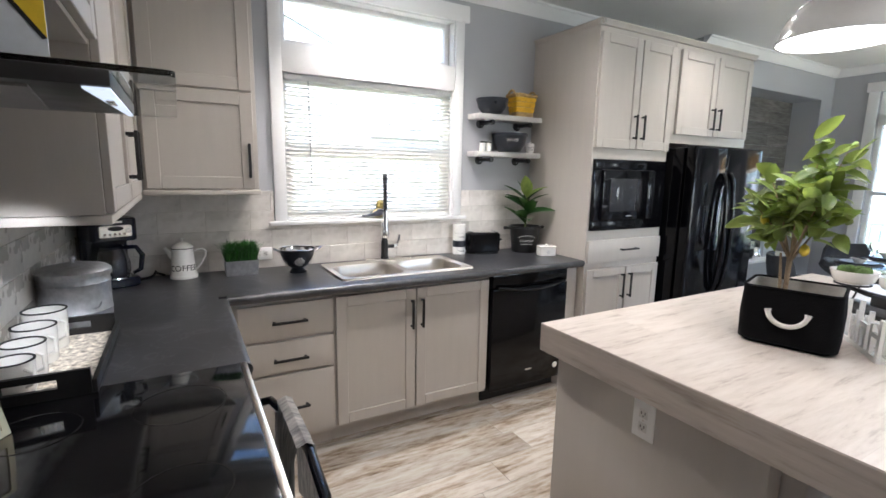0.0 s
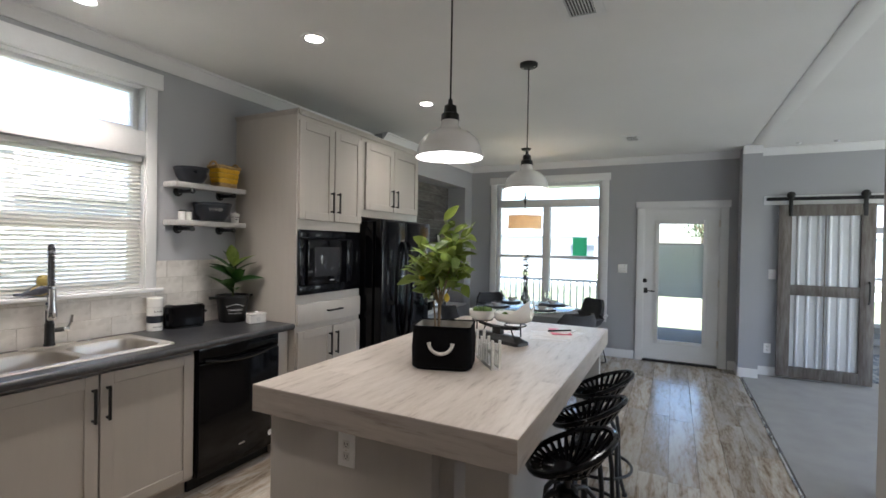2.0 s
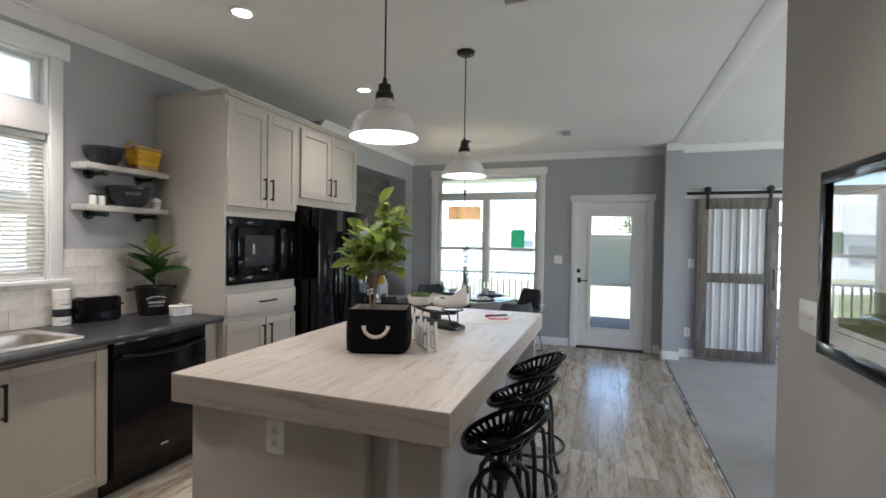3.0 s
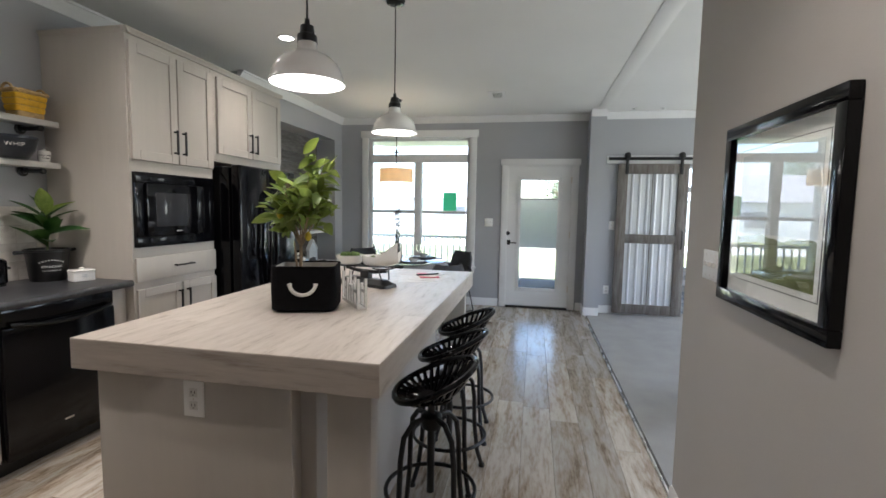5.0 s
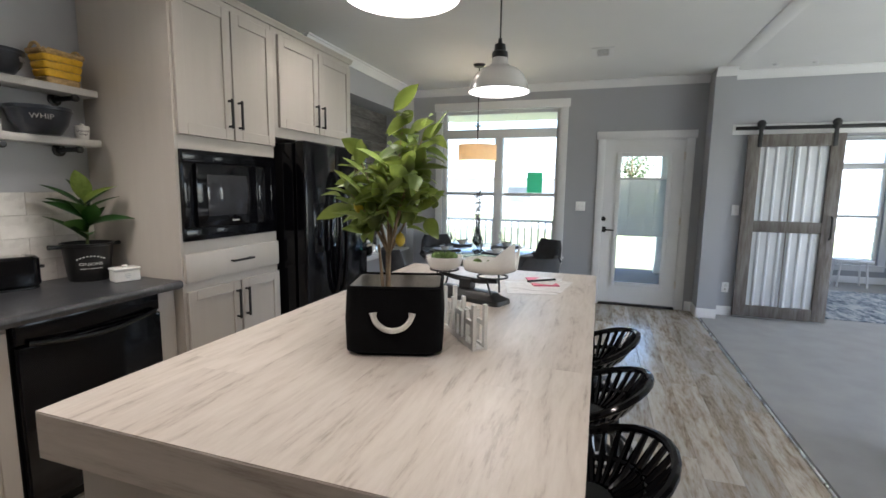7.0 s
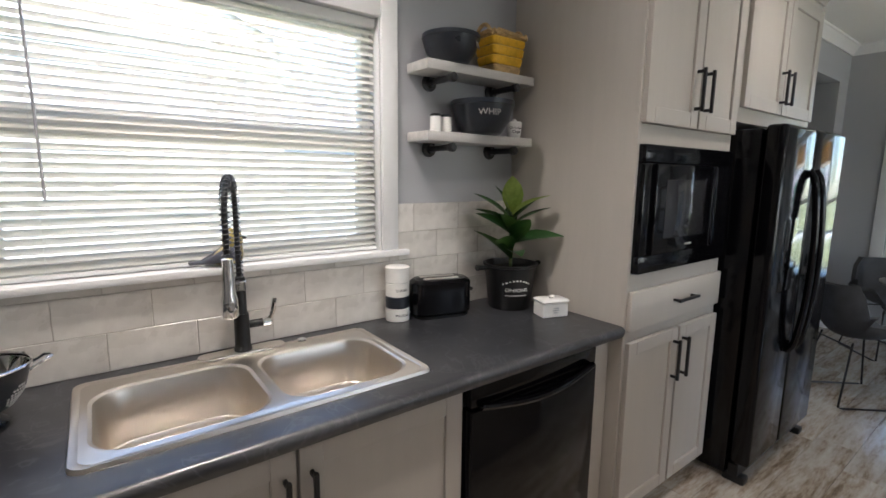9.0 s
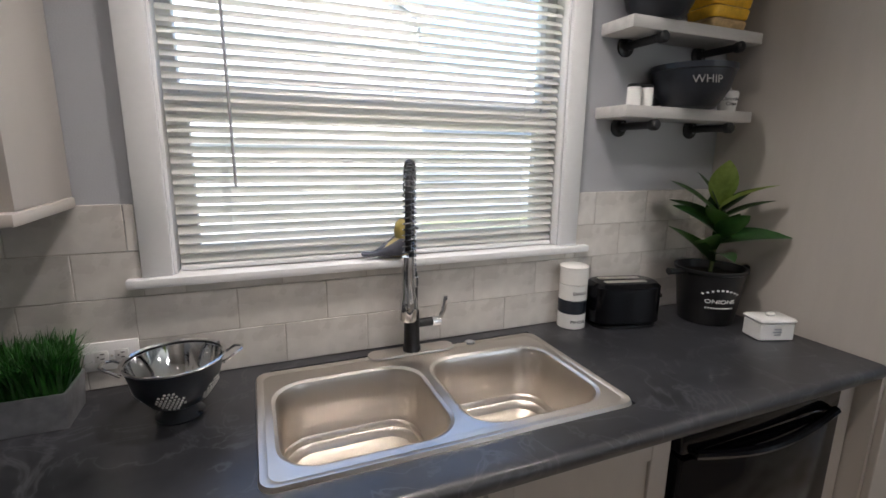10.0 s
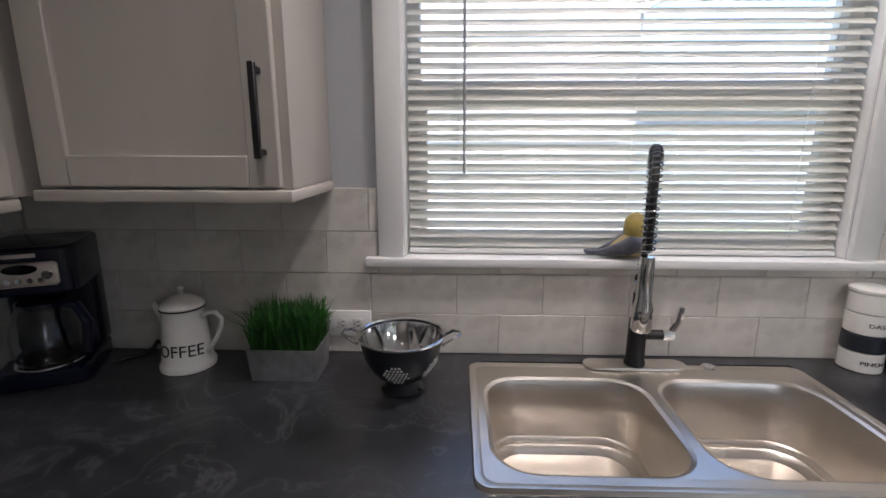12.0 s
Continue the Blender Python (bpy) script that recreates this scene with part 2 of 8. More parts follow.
def veins(m, colour, scale, amount):
    """Thin pale marbling over a material's colour."""
    N, L = m.node_tree.nodes, m.node_tree.links
    p = N["Principled BSDF"]
    old = p.inputs["Base Color"].links[0].from_socket
    co = N.new("ShaderNodeTexCoord")
    nz = N.new("ShaderNodeTexNoise")
    nz.inputs["Scale"].default_value, nz.inputs["Detail"].default_value, nz.inputs["Distortion"].default_value = scale, 6, 1.4
    L.new(co.outputs["Object"], nz.inputs["Vector"])
    d = N.new("ShaderNodeMath")
    d.operation = 'SUBTRACT'
    L.new(nz.outputs["Fac"], d.inputs[0])
    d.inputs[1].default_value = 0.5
    ab = N.new("ShaderNodeMath")
    ab.operation = 'ABSOLUTE'
    L.new(d.outputs[0], ab.inputs[0])
    mr = N.new("ShaderNodeMapRange")
    mr.inputs["From Min"].default_value, mr.inputs["From Max"].default_value = 0.0, 0.022
    mr.inputs["To Min"].default_value, mr.inputs["To Max"].default_value = amount, 0.0
    L.new(ab.outputs[0], mr.inputs["Value"])
    n2 = N.new("ShaderNodeTexNoise")
    n2.inputs["Scale"].default_value = scale * 1.7
    L.new(co.outputs["Object"], n2.inputs["Vector"])
    mu = N.new("ShaderNodeMath")
    mu.operation = 'MULTIPLY'
    L.new(mr.outputs[0], mu.inputs[0])
    L.new(n2.outputs["Fac"], mu.inputs[1])
    mx = N.new("ShaderNodeMix")
    mx.data_type = 'RGBA'
    L.new(mu.outputs[0], mx.inputs["Factor"])
    L.new(old, mx.inputs["A"])
    mx.inputs["B"].default_value = (*colour, 1)
    L.new(mx.outputs["Result"], p.inputs["Base Color"])


veins(M_COUNTER, (0.21, 0.21, 0.225), 5.5, 0.34)
M_BLACK = material("black enamel", (0.003, 0.003, 0.004), 0.11, vary=0.1, bump=0.0, rvary=0.03, spec=0.3)
M_BLACKGLASS = material("black glass", (0.004, 0.004, 0.005), 0.07, vary=0.1, bump=0.0, rvary=0.02, spec=0.3)
M_IRON = material("matte black metal", (0.007, 0.007, 0.0075), 0.4, vary=0.2, scale=20, bump=0.1)
M_STEEL = material("brushed steel", (0.72, 0.67, 0.61), 0.33, 1.0, vary=0.03, scale=3, fine=120, bump=0.0, stretch=(1, 6, 6), rvary=0.03)
M_STEEL.node_tree.nodes["Principled BSDF"].inputs["Anisotropic"].default_value = 0.6
M_CHROME = material("polished chrome", (0.8, 0.8, 0.8), 0.08, 1.0, vary=0.02, bump=0.0, rvary=0.03)
M_WHITE = material("glazed white", (0.78, 0.77, 0.74), 0.2, vary=0.04, scale=8, bump=0.03)
M_GLASS = glassy("window glass", (0.97, 0.99, 0.98))
M_TILE = material("handmade off-white tile", (0.66, 0.63, 0.585), 0.28, vary=0.06, scale=5, fine=26, bump=0.22, objrand=0.06, dark=(0.50, 0.47, 0.435))
M_GROUT = material("sandy grout", (0.45, 0.415, 0.37), 0.9, vary=0.08, bump=0.3)
M_ISLTOP = planks("whitewashed wood laminate", [(0.31, (0.15, 0.127, 0.108)), (0.375, (0.35, 0.30, 0.257)), (0.445, (0.475, 0.42, 0.37)), (0.55, (0.53, 0.476, 0.425)), (0.7, (0.565, 0.515, 0.465))], along=(1.4, 9, 9), rough=0.34, bump=0.06, objrand=0.07)
M_ISLEDGE = planks("whitewashed edge band", [(0.31, (0.13, 0.11, 0.095)), (0.40, (0.32, 0.275, 0.235)), (0.47, (0.42, 0.37, 0.325)), (0.7, (0.52, 0.47, 0.42))], along=(11, 1.0, 11), rough=0.36, bump=0.06, objrand=0.03)
M_FLOOR = planks("rustic vinyl plank", [(0.31, (0.10, 0.076, 0.054)), (0.39, (0.225, 0.172, 0.122)), (0.46, (0.375, 0.315, 0.252)), (0.54, (0.485, 0.44, 0.385)), (0.70, (0.60, 0.57, 0.525))], along=(1.3, 7, 7), rough=0.22, bump=0.12, objrand=0.20, scale=1.5)
M_CARPET = material("grey cut-pile carpet", (0.35, 0.345, 0.335), 0.95, vary=0.07, scale=5, fine=300, bump=1.0)
M_CANLIT = glow("lamp face", (1.0, 0.93, 0.82), 9)

# ---- the setting ----
XW, XF, CEIL = -1.63, 5.48, 2.715
YP = -3.79                              # face of the picture wall


def wall(name, boxes, label, mat=None):
    return solid(name, B(*boxes), mat or M_WALL, label, "wall", "structure")


# kitchen window wall, with its opening
OX0, OX1 = -0.605, 0.535
wall("wall_north", [(XW - 0.15, OX0, 0.0, 0.15, 0, CEIL), (OX1, 3.02, 0.0, 0.15, 0, CEIL), (OX0, OX1, 0, 0.15, 0, 1.162), (OX0, OX1, 0, 0.15, 2.50, CEIL),
                    (OX0, OX1, 0.05, 0.15, 2.03, 2.205)], "cool grey painted kitchen wall round the sink window")
# wall beyond the fridge with a shallow shiplap niche
NX0, NX1, NY = 3.35, 5.22, -0.20
wall("wall_niche", [(2.99, NX0, NY, 0.15, 0, CEIL), (NX1, XF + 0.15, NY, 0.15, 0, CEIL), (NX0, NX1, NY, 0.15, 2.37, CEIL), (NX0, NX1, NY, 0.15, 0, 0.58), (NX0, NX1, 0.1, 0.15, 0.58, 2.37)],
     "grey painted dining wall with a recessed niche")
# far wall with window and entry door
FY0, FY1 = -2.165, -0.625
DY0, DY1 = -3.612, -2.705
wall("wall_east", [(XF, XF + 0.15, -3.98, DY0, 0, CEIL), (XF, XF + 0.15, DY0, DY1, 2.035, CEIL), (XF, XF + 0.15, DY1, FY0, 0, CEIL), (XF, XF + 0.15, FY1, NY, 0, CEIL),
                   (XF, XF + 0.15, FY0, FY1, 0, 0.565), (XF, XF + 0.15, FY0, FY1, 2.45, CEIL)], "mid grey painted wall with entry door and tall window")
wall("wall_west", [(XW - 0.15, XW, -3.94, 0.0, 0, CEIL)], "pale grey wall behind the cooking range")
wall("wall_picture", [(XW, 1.03, YP - 0.14, YP, 0, CEIL)], "grey partition wall with a square end, warm light put into its colour", M_WALL_WARMLIT)
wall("wall_column", [(5.18, XF, -3.98, -3.785, 0, CEIL)], "grey boxed column at the room's marriage line")
BX = 5.40
wall("wall_barn", [(BX, BX + 0.12, -4.62, -3.98, 0, CEIL), (BX, BX + 0.12, -7.35, -6.05, 0, CEIL), (BX, BX + 0.12, -6.05, -4.62, 2.02, CEIL)], "grey living room wall with a wide den opening")
# the four openings are unseen, added to let light into living room and den
wall("wall_south", [(XW - 0.15, -0.2, -7.50, -7.35, 0, CEIL), (1.0, 1.6, -7.50, -7.35, 0, CEIL), (2.8, 3.4, -7.50, -7.35, 0, CEIL), (4.6, 5.8, -7.50, -7.35, 0, CEIL), (7.0, 8.55, -7.50, -7.35, 0, CEIL), (5.8, 7.0, -7.50, -7.35, 0, 0.6), (5.8, 7.0, -7.50, -7.35, 2.3, CEIL),
                    (-0.2, 1.0, -7.50, -7.35, 0, 0.6), (1.6, 2.8, -7.50, -7.35, 0, 0.6), (3.4, 4.6, -7.50, -7.35, 0, 0.6), (-0.2, 1.0, -7.50, -7.35, 2.3, CEIL), (1.6, 2.8, -7.50, -7.35, 2.3, CEIL), (3.4, 4.6, -7.50, -7.35, 2.3, CEIL)], "plain grey wall closing the living room")
wall("wall_living_west", [(XW - 0.15, XW, -7.35, -3.94, 0, CEIL)], "plain grey wall closing the living room")
WY0, WY1 = -6.86, -5.85
wall("wall_den_east", [(8.40, 8.55, -7.35, WY0, 0, CEIL), (8.40, 8.55, WY1, -3.83, 0, CEIL), (8.40, 8.55, WY0, WY1, 0, 0.30), (8.40, 8.55, WY0, WY1, 2.30, CEIL)], "grey den wall with a tall window")
wall("wall_den_north", [(BX + 0.23, 8.40, -3.98, -3.83, -0.9, CEIL)], "grey wall between den and porch")
wall("wall_den_jog", [(7.95, 8.40, -7.35, -7.14, 0, CEIL)], "grey boxed corner in the den")

solid("ceiling", B((XW - 0.15, 8.55, -7.5, 0.15, CEIL, CEIL + 0.12)), M_CEIL, "off-white lightly textured ceiling", "ceiling", "structure")
trimbox = B((1.03, 5.18, -3.99, -3.85, CEIL - 0.005, CEIL), bevel=0.002)
solid("ceiling_trim", trimbox, M_CEIL, "flat painted board along the ceiling joint", "trim", "structure")

CROWN = [(0, 0), (0, -0.085), (0.012, -0.085), (0.016, -0.07), (0.045, -0.04), (0.058, -0.018), (0.07, -0.014), (0.07, 0)]
for nm, a, b in (("north", (2.99, 0, CEIL), (XW, 0, CEIL)), ("niche", (XF, NY, CEIL), (2.95, NY, CEIL)), ("east", (XF, -3.785, CEIL), (XF, NY, CEIL)),
                 ("column", (5.18, -3.98, CEIL), (5.18, -3.785, CEIL)), ("barn", (BX, -7.35, CEIL), (BX, -3.98, CEIL))):
    solid("crown_moulding", sweep(CROWN, a, b), M_TRIM, "white painted crown moulding under the ceiling", "trim", "structure", smooth=30)

BASE = [(0, 0), (0, 0.11), (0.006, 0.11), (0.013, 0.10), (0.014, 0)]
for a, b in (((XF, DY1 + 0.09, 0), (XF, NY, 0)), ((XF, -3.785, 0), (XF, DY0 - 0.09, 0)), ((XF, NY, 0), (3.0, NY, 0)), ((5.18, -3.98, 0), (5.18, -3.785, 0)), ((5.18, -3.785, 0), (XF, -3.785, 0)),
             ((BX, -4.62, 0), (BX, -3.98, 0)), ((BX, -7.35, 0), (BX, -6.05, 0)), ((8.40, -7.14, 0), (8.40, -3.98, 0)), ((BX + 0.12, -7.35, 0), (7.95, -7.35, 0)), ((7.95, -7.14, 0), (8.4, -7.14, 0)),
             ((XW, YP, 0), (1.03, YP, 0)), ((1.03, YP, 0), (1.03, YP - 0.14, 0))):
    solid("baseboard", sweep(BASE, a, b), M_TRIM, "white painted baseboard", "trim", "structure")

# floors
solid("floor", B((XW - 0.15, 8.55, -7.5, 0.15, -0.12, -0.012)), material("subfloor", (0.12, 0.11, 0.10), 0.9), "rustic whitewashed vinyl plank floor", "floor", "structure")
FLOOR = bpy.data.objects["floor"]
solid("carpet", B((1.03, 8.40, -7.35, -3.83, -0.010, 0.006), (XW, 1.03, -7.35, YP - 0.14, -0.010, 0.006)), M_CARPET, "mid grey cut-pile carpet", "carpet", "structure")
solid("transition_strip", B((1.03, 5.18, -3.816, -3.803, -0.010, 0.008), bevel=0.003), material("brushed aluminium strip", (0.86, 0.86, 0.86), 0.28, 0.9, vary=0.05, bump=0.02), "bright aluminium strip between planks and carpet", "trim", "structure")


# ---- windows and doors ----
def window_x(name, x, y0, y1, z0, z1, transom, mull, sash, label, depth=0.15, side=1):
    """A cased window in a wall facing -x; casing stands in the room."""
    ob = thing(name, (x, (y0 + y1) / 2, z0), label, "window", "", "structure")
    c = 0.095
    part("casing", B((x - 0.018, x, y0 - c, y0, z0 - 0.02, z1 + 0.0), (x - 0.018, x, y1, y1 + c, z0 - 0.02, z1 + 0.0), bevel=0.003), M_TRIM, ob)
    part("head_casing", B((x - 0.024, x, y0 - c - 0.02, y1 + c + 0.02, z1, z1 + 0.10), bevel=0.003), M_TRIM, ob)
    part("window_sill", B((x - 0.05, x + 0.06, y0 - c - 0.02, y1 + c + 0.02, z0 - 0.045, z0 - 0.02), bevel=0.004), M_TRIM, ob)
    part("apron", B((x - 0.016, x, y0 - c, y1 + c, z0 - 0.12, z0 - 0.047), bevel=0.003), M_TRIM, ob)
    f0, f1, w = x + 0.05, x + 0.11, 0.045
    bars = [(f0, f1, y0, y0 + w, z0 - 0.02, z1), (f0, f1, y1 - w, y1, z0 - 0.02, z1), (f0, f1, y0 + w, y1 - w, z1 - w, z1), (f0, f1, y0 + w, y1 - w, z0 - 0.02, z0 - 0.02 + w)]
    if transom:
        bars.append((x - 0.010, f1, y0 + w, y1 - w, transom[0], transom[1]))
    if mull:
        ym = (y0 + y1) / 2
        bars.append((x - 0.010, f1, ym - 0.05, ym + 0.05, z0 - 0.02 + w, transom[0]))
    part("window_frame", B(*bars, bevel=0.003), M_TRIM, ob)
    ym = (y0 + y1) / 2
    cols = [(y0 + w, ym - 0.05), (ym + 0.05, y1 - w)] if mull else [(y0 + w, y1 - w)]
    top = transom[0] if transom else z1 - w
    for a, b in cols:
        part("sash_rail", B((f0 - 0.012, f1 - 0.01, a, b, sash - 0.022, sash + 0.022), bevel=0.003), M_TRIM, ob)
        for lo, hi in ((z0 - 0.02 + w, sash - 0.022), (sash + 0.022, top)):
            pane = part("pane", B((f0 + 0.025, f0 + 0.031, a, b, lo, hi)), M_GLASS, ob, "clear window pane")
            pane.visible_shadow = False
    if transom:
        pane = part("pane", B((f0 + 0.025, f0 + 0.031, y0 + w, y1 - w, transom[1], z1 - w)), M_GLASS, ob, "clear transom pane")
        pane.visible_shadow = False
    return ob


window_x("window_1", XF, FY0, FY1, 0.585, 2.432, (2.075, 2.185), True, 1.345, "tall white double window with transom and green notice")
window_x("window_2", 8.40, WY0, WY1, 0.32, 2.29, (1.80, 1.89), False, 1.06, "white den window with transom above")

# sink window in the north wall
win = thing("window_3", (0, 0, 1.155), "white cased sink window with transom and deep sill", "window", "", "structure")
part("casing", B((OX0 - 0.067, OX0, -0.018, 0, 1.187, 2.49), (OX1, OX1 + 0.067, -0.018, 0, 1.187, 2.49), bevel=0.003), M_TRIM, win)
part("head_casing", B((OX0 - 0.087, OX1 + 0.1, -0.026, 0, 2.49, 2.595), bevel=0.003), M_TRIM, win)
part("middle_casing", B((OX0, OX1, -0.012, 0.05, 2.04, 2.20), bevel=0.003), M_TRIM, win)
part("window_sill", B((OX0 - 0.10, OX1 + 0.11, -0.034, 0.07, 1.163, 1.186), bevel=0.004), M_TRIM, win)
fr = [(OX0, OX0 + 0.04, 0.07, 0.13, 1.187, 2.49), (OX1 - 0.04, OX1, 0.07, 0.13, 1.187, 2.49)]
for a, b in ((1.187, 1.225), (1.99, 2.04), (2.20, 2.235), (2.455, 2.49)):
    fr.append((OX0 + 0.04, OX1 - 0.04, 0.07, 0.13, a, b))
part("window_frame", B(*fr, bevel=0.003), M_TRIM, win)
part("reveal", B((OX0 - 0.0, OX0 + 0.006, 0.0, 0.07, 1.187, 2.49), (OX1 - 0.006, OX1, 0, 0.07, 1.187, 2.49), (OX0 + 0.006, OX1 - 0.006, 0, 0.07, 2.484, 2.49)), M_TRIM, win)
part("meeting_rail", B((OX0 + 0.04, OX1 - 0.04, 0.085, 0.125, 1.603, 1.638), bevel=0.003), M_TRIM, win)
part("lower_sash", B((OX0 + 0.032, OX0 + 0.058, 0.052, 0.084, 1.19, 1.618), (OX1 - 0.070, OX1 - 0.032, 0.052, 0.084, 1.19, 1.618), (OX0 + 0.058, OX1 - 0.070, 0.052, 0.084, 1.572, 1.618), (OX0 + 0.058, OX1 - 0.070, 0.052, 0.084, 1.19, 1.245), bevel=0.003), M_TRIM, win)
for lo, hi in ((1.225, 1.603), (1.638, 1.99), (2.235, 2.455)):
    pane = part("pane", B((OX0 + 0.04, OX1 - 0.04, 0.095, 0.101, lo, hi)), M_GLASS, win, "clear window pane")
    pane.visible_shadow = False

# entry door with a full-length lite
door = thing("door_1", (XF, DY1, 0), "closed white entry door with a tall glass lite", "door", "", "structure")
c = 0.085
part("casing", B((XF - 0.018, XF, DY0 - c + 0.01, DY0 + 0.01, 0, 2.03), (XF - 0.018, XF, DY1 - 0.01, DY1 + c - 0.01, 0, 2.03), bevel=0.003), M_TRIM, door)
part("head_casing", B((XF - 0.024, XF, DY0 - c - 0.01, DY1 + c + 0.01, 2.03, 2.118), bevel=0.003), M_TRIM, door)
part("jamb", B((XF, XF + 0.15, DY0, DY0 + 0.02, 0, 2.03), (XF, XF + 0.15, DY1 - 0.02, DY1, 0, 2.03), (XF, XF + 0.15, DY0 + 0.02, DY1 - 0.02, 2.012, 2.034)), M_TRIM, door)
GY0, GY1, GZ0, GZ1 = -3.435, -2.885, 0.27, 1.84
slab = part("slab", B((XF + 0.01, XF + 0.055, DY0 + 0.022, GY0, 0.025, 2.01), (XF + 0.01, XF + 0.055, GY1, DY1 - 0.022, 0.025, 2.01), (XF + 0.01, XF + 0.055, GY0, GY1, GZ1, 2.01), (XF + 0.01, XF + 0.055, GY0, GY1, 0.025, GZ0)), M_TRIM, door)
part("lite_frame", B((XF - 0.004, XF + 0.01, GY0 - 0.03, GY0 + 0.02, GZ0 - 0.03, GZ1 + 0.03), (XF - 0.004, XF + 0.01, GY1 - 0.02, GY1 + 0.03, GZ0 - 0.03, GZ1 + 0.03), (XF - 0.004, XF + 0.01, GY0 + 0.02, GY1 - 0.02, GZ1 - 0.02, GZ1 + 0.03), (XF - 0.004, XF + 0.01, GY0 + 0.02, GY1 - 0.02, GZ0 - 0.03, GZ0 + 0.02), bevel=0.003), M_TRIM, slab)
pane = part("pane", B((XF + 0.028, XF + 0.034, GY0, GY1, GZ0, GZ1)), M_GLASS, slab, "clear door glass")
pane.visible_shadow = False
part("threshold", B((XF - 0.03, XF + 0.15, DY0 + 0.02, DY1 - 0.02, -0.011, 0.022), bevel=0.004), M_IRON, door, "dark bronze threshold")
part("deadbolt", lathe([(0, 0.03), (0.02, 0.03), (0.028, 0.02), (0.03, 0)], (XF + 0.01, -2.735, 1.066), 20, axis=(-1, 0, 0)), M_IRON, slab, "round black deadbolt")
bm = B((XF + 0.002, XF + 0.01, -2.77, -2.70, 0.90, 0.97), bevel=0.002)
tube([(XF + 0.005, -2.735, 0.935), (XF - 0.05, -2.735, 0.935), (XF - 0.055, -2.76, 0.935), (XF - 0.055, -2.86, 0.932)], 0.009, 8, bm)
part("door_handle", bm, M_IRON, slab, "black lever handle")
for z in (0.25, 1.02, 1.78):
    part("hinge", B((XF - 0.006, XF + 0.012, DY0 + 0.012, DY0 + 0.03, z, z + 0.09), bevel=0.002), M_STEEL, slab)

# mini blind sealed inside the door glass
part("blind_rail", B((XF + 0.037, XF + 0.053, GY0 + 0.004, GY1 - 0.004, 1.55, 1.572), bevel=0.002), M_TRIM, slab, "white rail of the built-in blind")
slat_me = bpy.data.meshes.new("door_slat")
bm = bmesh.new()
addbox(bm, -0.0075, 0.0075, GY0 + 0.006, GY1 - 0.006, -0.0004, 0.0004)
bm.to_mesh(slat_me)
bm.free()
M_DOORSLAT = material("pale door blind slat", (0.74, 0.75, 0.75), 0.5, vary=0.02, bump=0)
dn, dk = M_DOORSLAT.node_tree.nodes, M_DOORSLAT.node_tree.links
dt = dn.new("ShaderNodeBsdfTranslucent")
dt.inputs["Color"].default_value = (0.72, 0.76, 0.76, 1)
dm = dn.new("ShaderNodeMixShader")
dm.inputs[0].default_value = 0.5
dk.new(dn["Principled BSDF"].outputs[0], dm.inputs[1])
dk.new(dt.outputs[0], dm.inputs[2])
dk.new(dm.outputs[0], dn["Material Output"].inputs["Surface"])
slat_me.materials.append(M_DOORSLAT)
z = 0.87
while z < 1.55:
    so = new("slat", slat_me)
    so.parent = slab
    so.matrix_basis = pose(XF + 0.0455, 0, z, 0, -48, 0)
    z += 0.0125
for y in (GY0 + 0.13, GY1 - 0.13):
    part("ladder_cord", tube([(XF + 0.0365, y, 0.865), (XF + 0.0365, y, 1.56)], 0.0016, 5), M_TRIM, slab)

# lamps in the ceiling; two of the five are unseen additions
def can_light(x, y, watts, spread):
    ob = thing("recessed_light", (x, y, CEIL), "lit white recessed ceiling light, two of the five added", "ceiling light", "recessed lights")
    part("trim_ring", lathe([(0.048, -0.001), (0.054, -0.006), (0.076, -0.004), (0.078, 0)], (x, y, CEIL), 28), M_TRIM, ob)
    part("lamp_face", lathe([(0, -0.002), (0.048, -0.002)], (x, y, CEIL), 28), M_CANLIT, ob, "glowing lamp face")
    l = bpy.data.lights.new("can lamp", "SPOT")
    l.energy, l.color, l.spot_size, l.spot_blend, l.shadow_soft_size = watts, (1.0, 0.88, 0.75), radians(spread), 0.8, 0.05
    lo = new("can_lamp", l)
    lo.matrix_basis = look((x, y, CEIL - 0.02), (x, y, 0))
    lo.parent = ob
    lo.matrix_parent_inverse = ob.matrix_basis.inverted()


# second and third are unseen; the third is added to brighten the partition
for x, y, watts, spread in ((-0.003, -0.378, 19.0, 116), (-0.55, -1.14, 6.5, 130), (-0.35, -3.1, 8.5, 130), (0.827, -1.14, 6.0, 130), (2.223, -1.14, 6.0, 130)):
    can_light(x, y, watts, spread)


# fill lamps in the added, unseen south openings, brightening living room and den
for x in (0.4, 2.2, 4.0, 6.4):
    l = bpy.data.lights.new("south fill", "AREA")
    l.shape, l.size, l.size_y, l.energy, l.color = "RECTANGLE", 1.15, 1.6, 3.8, (1.0, 0.985, 0.95)
    lo = new("south_fill", l)
    lo.matrix_basis = look((x, -7.36, 1.45), (x, -6.0, 1.35))

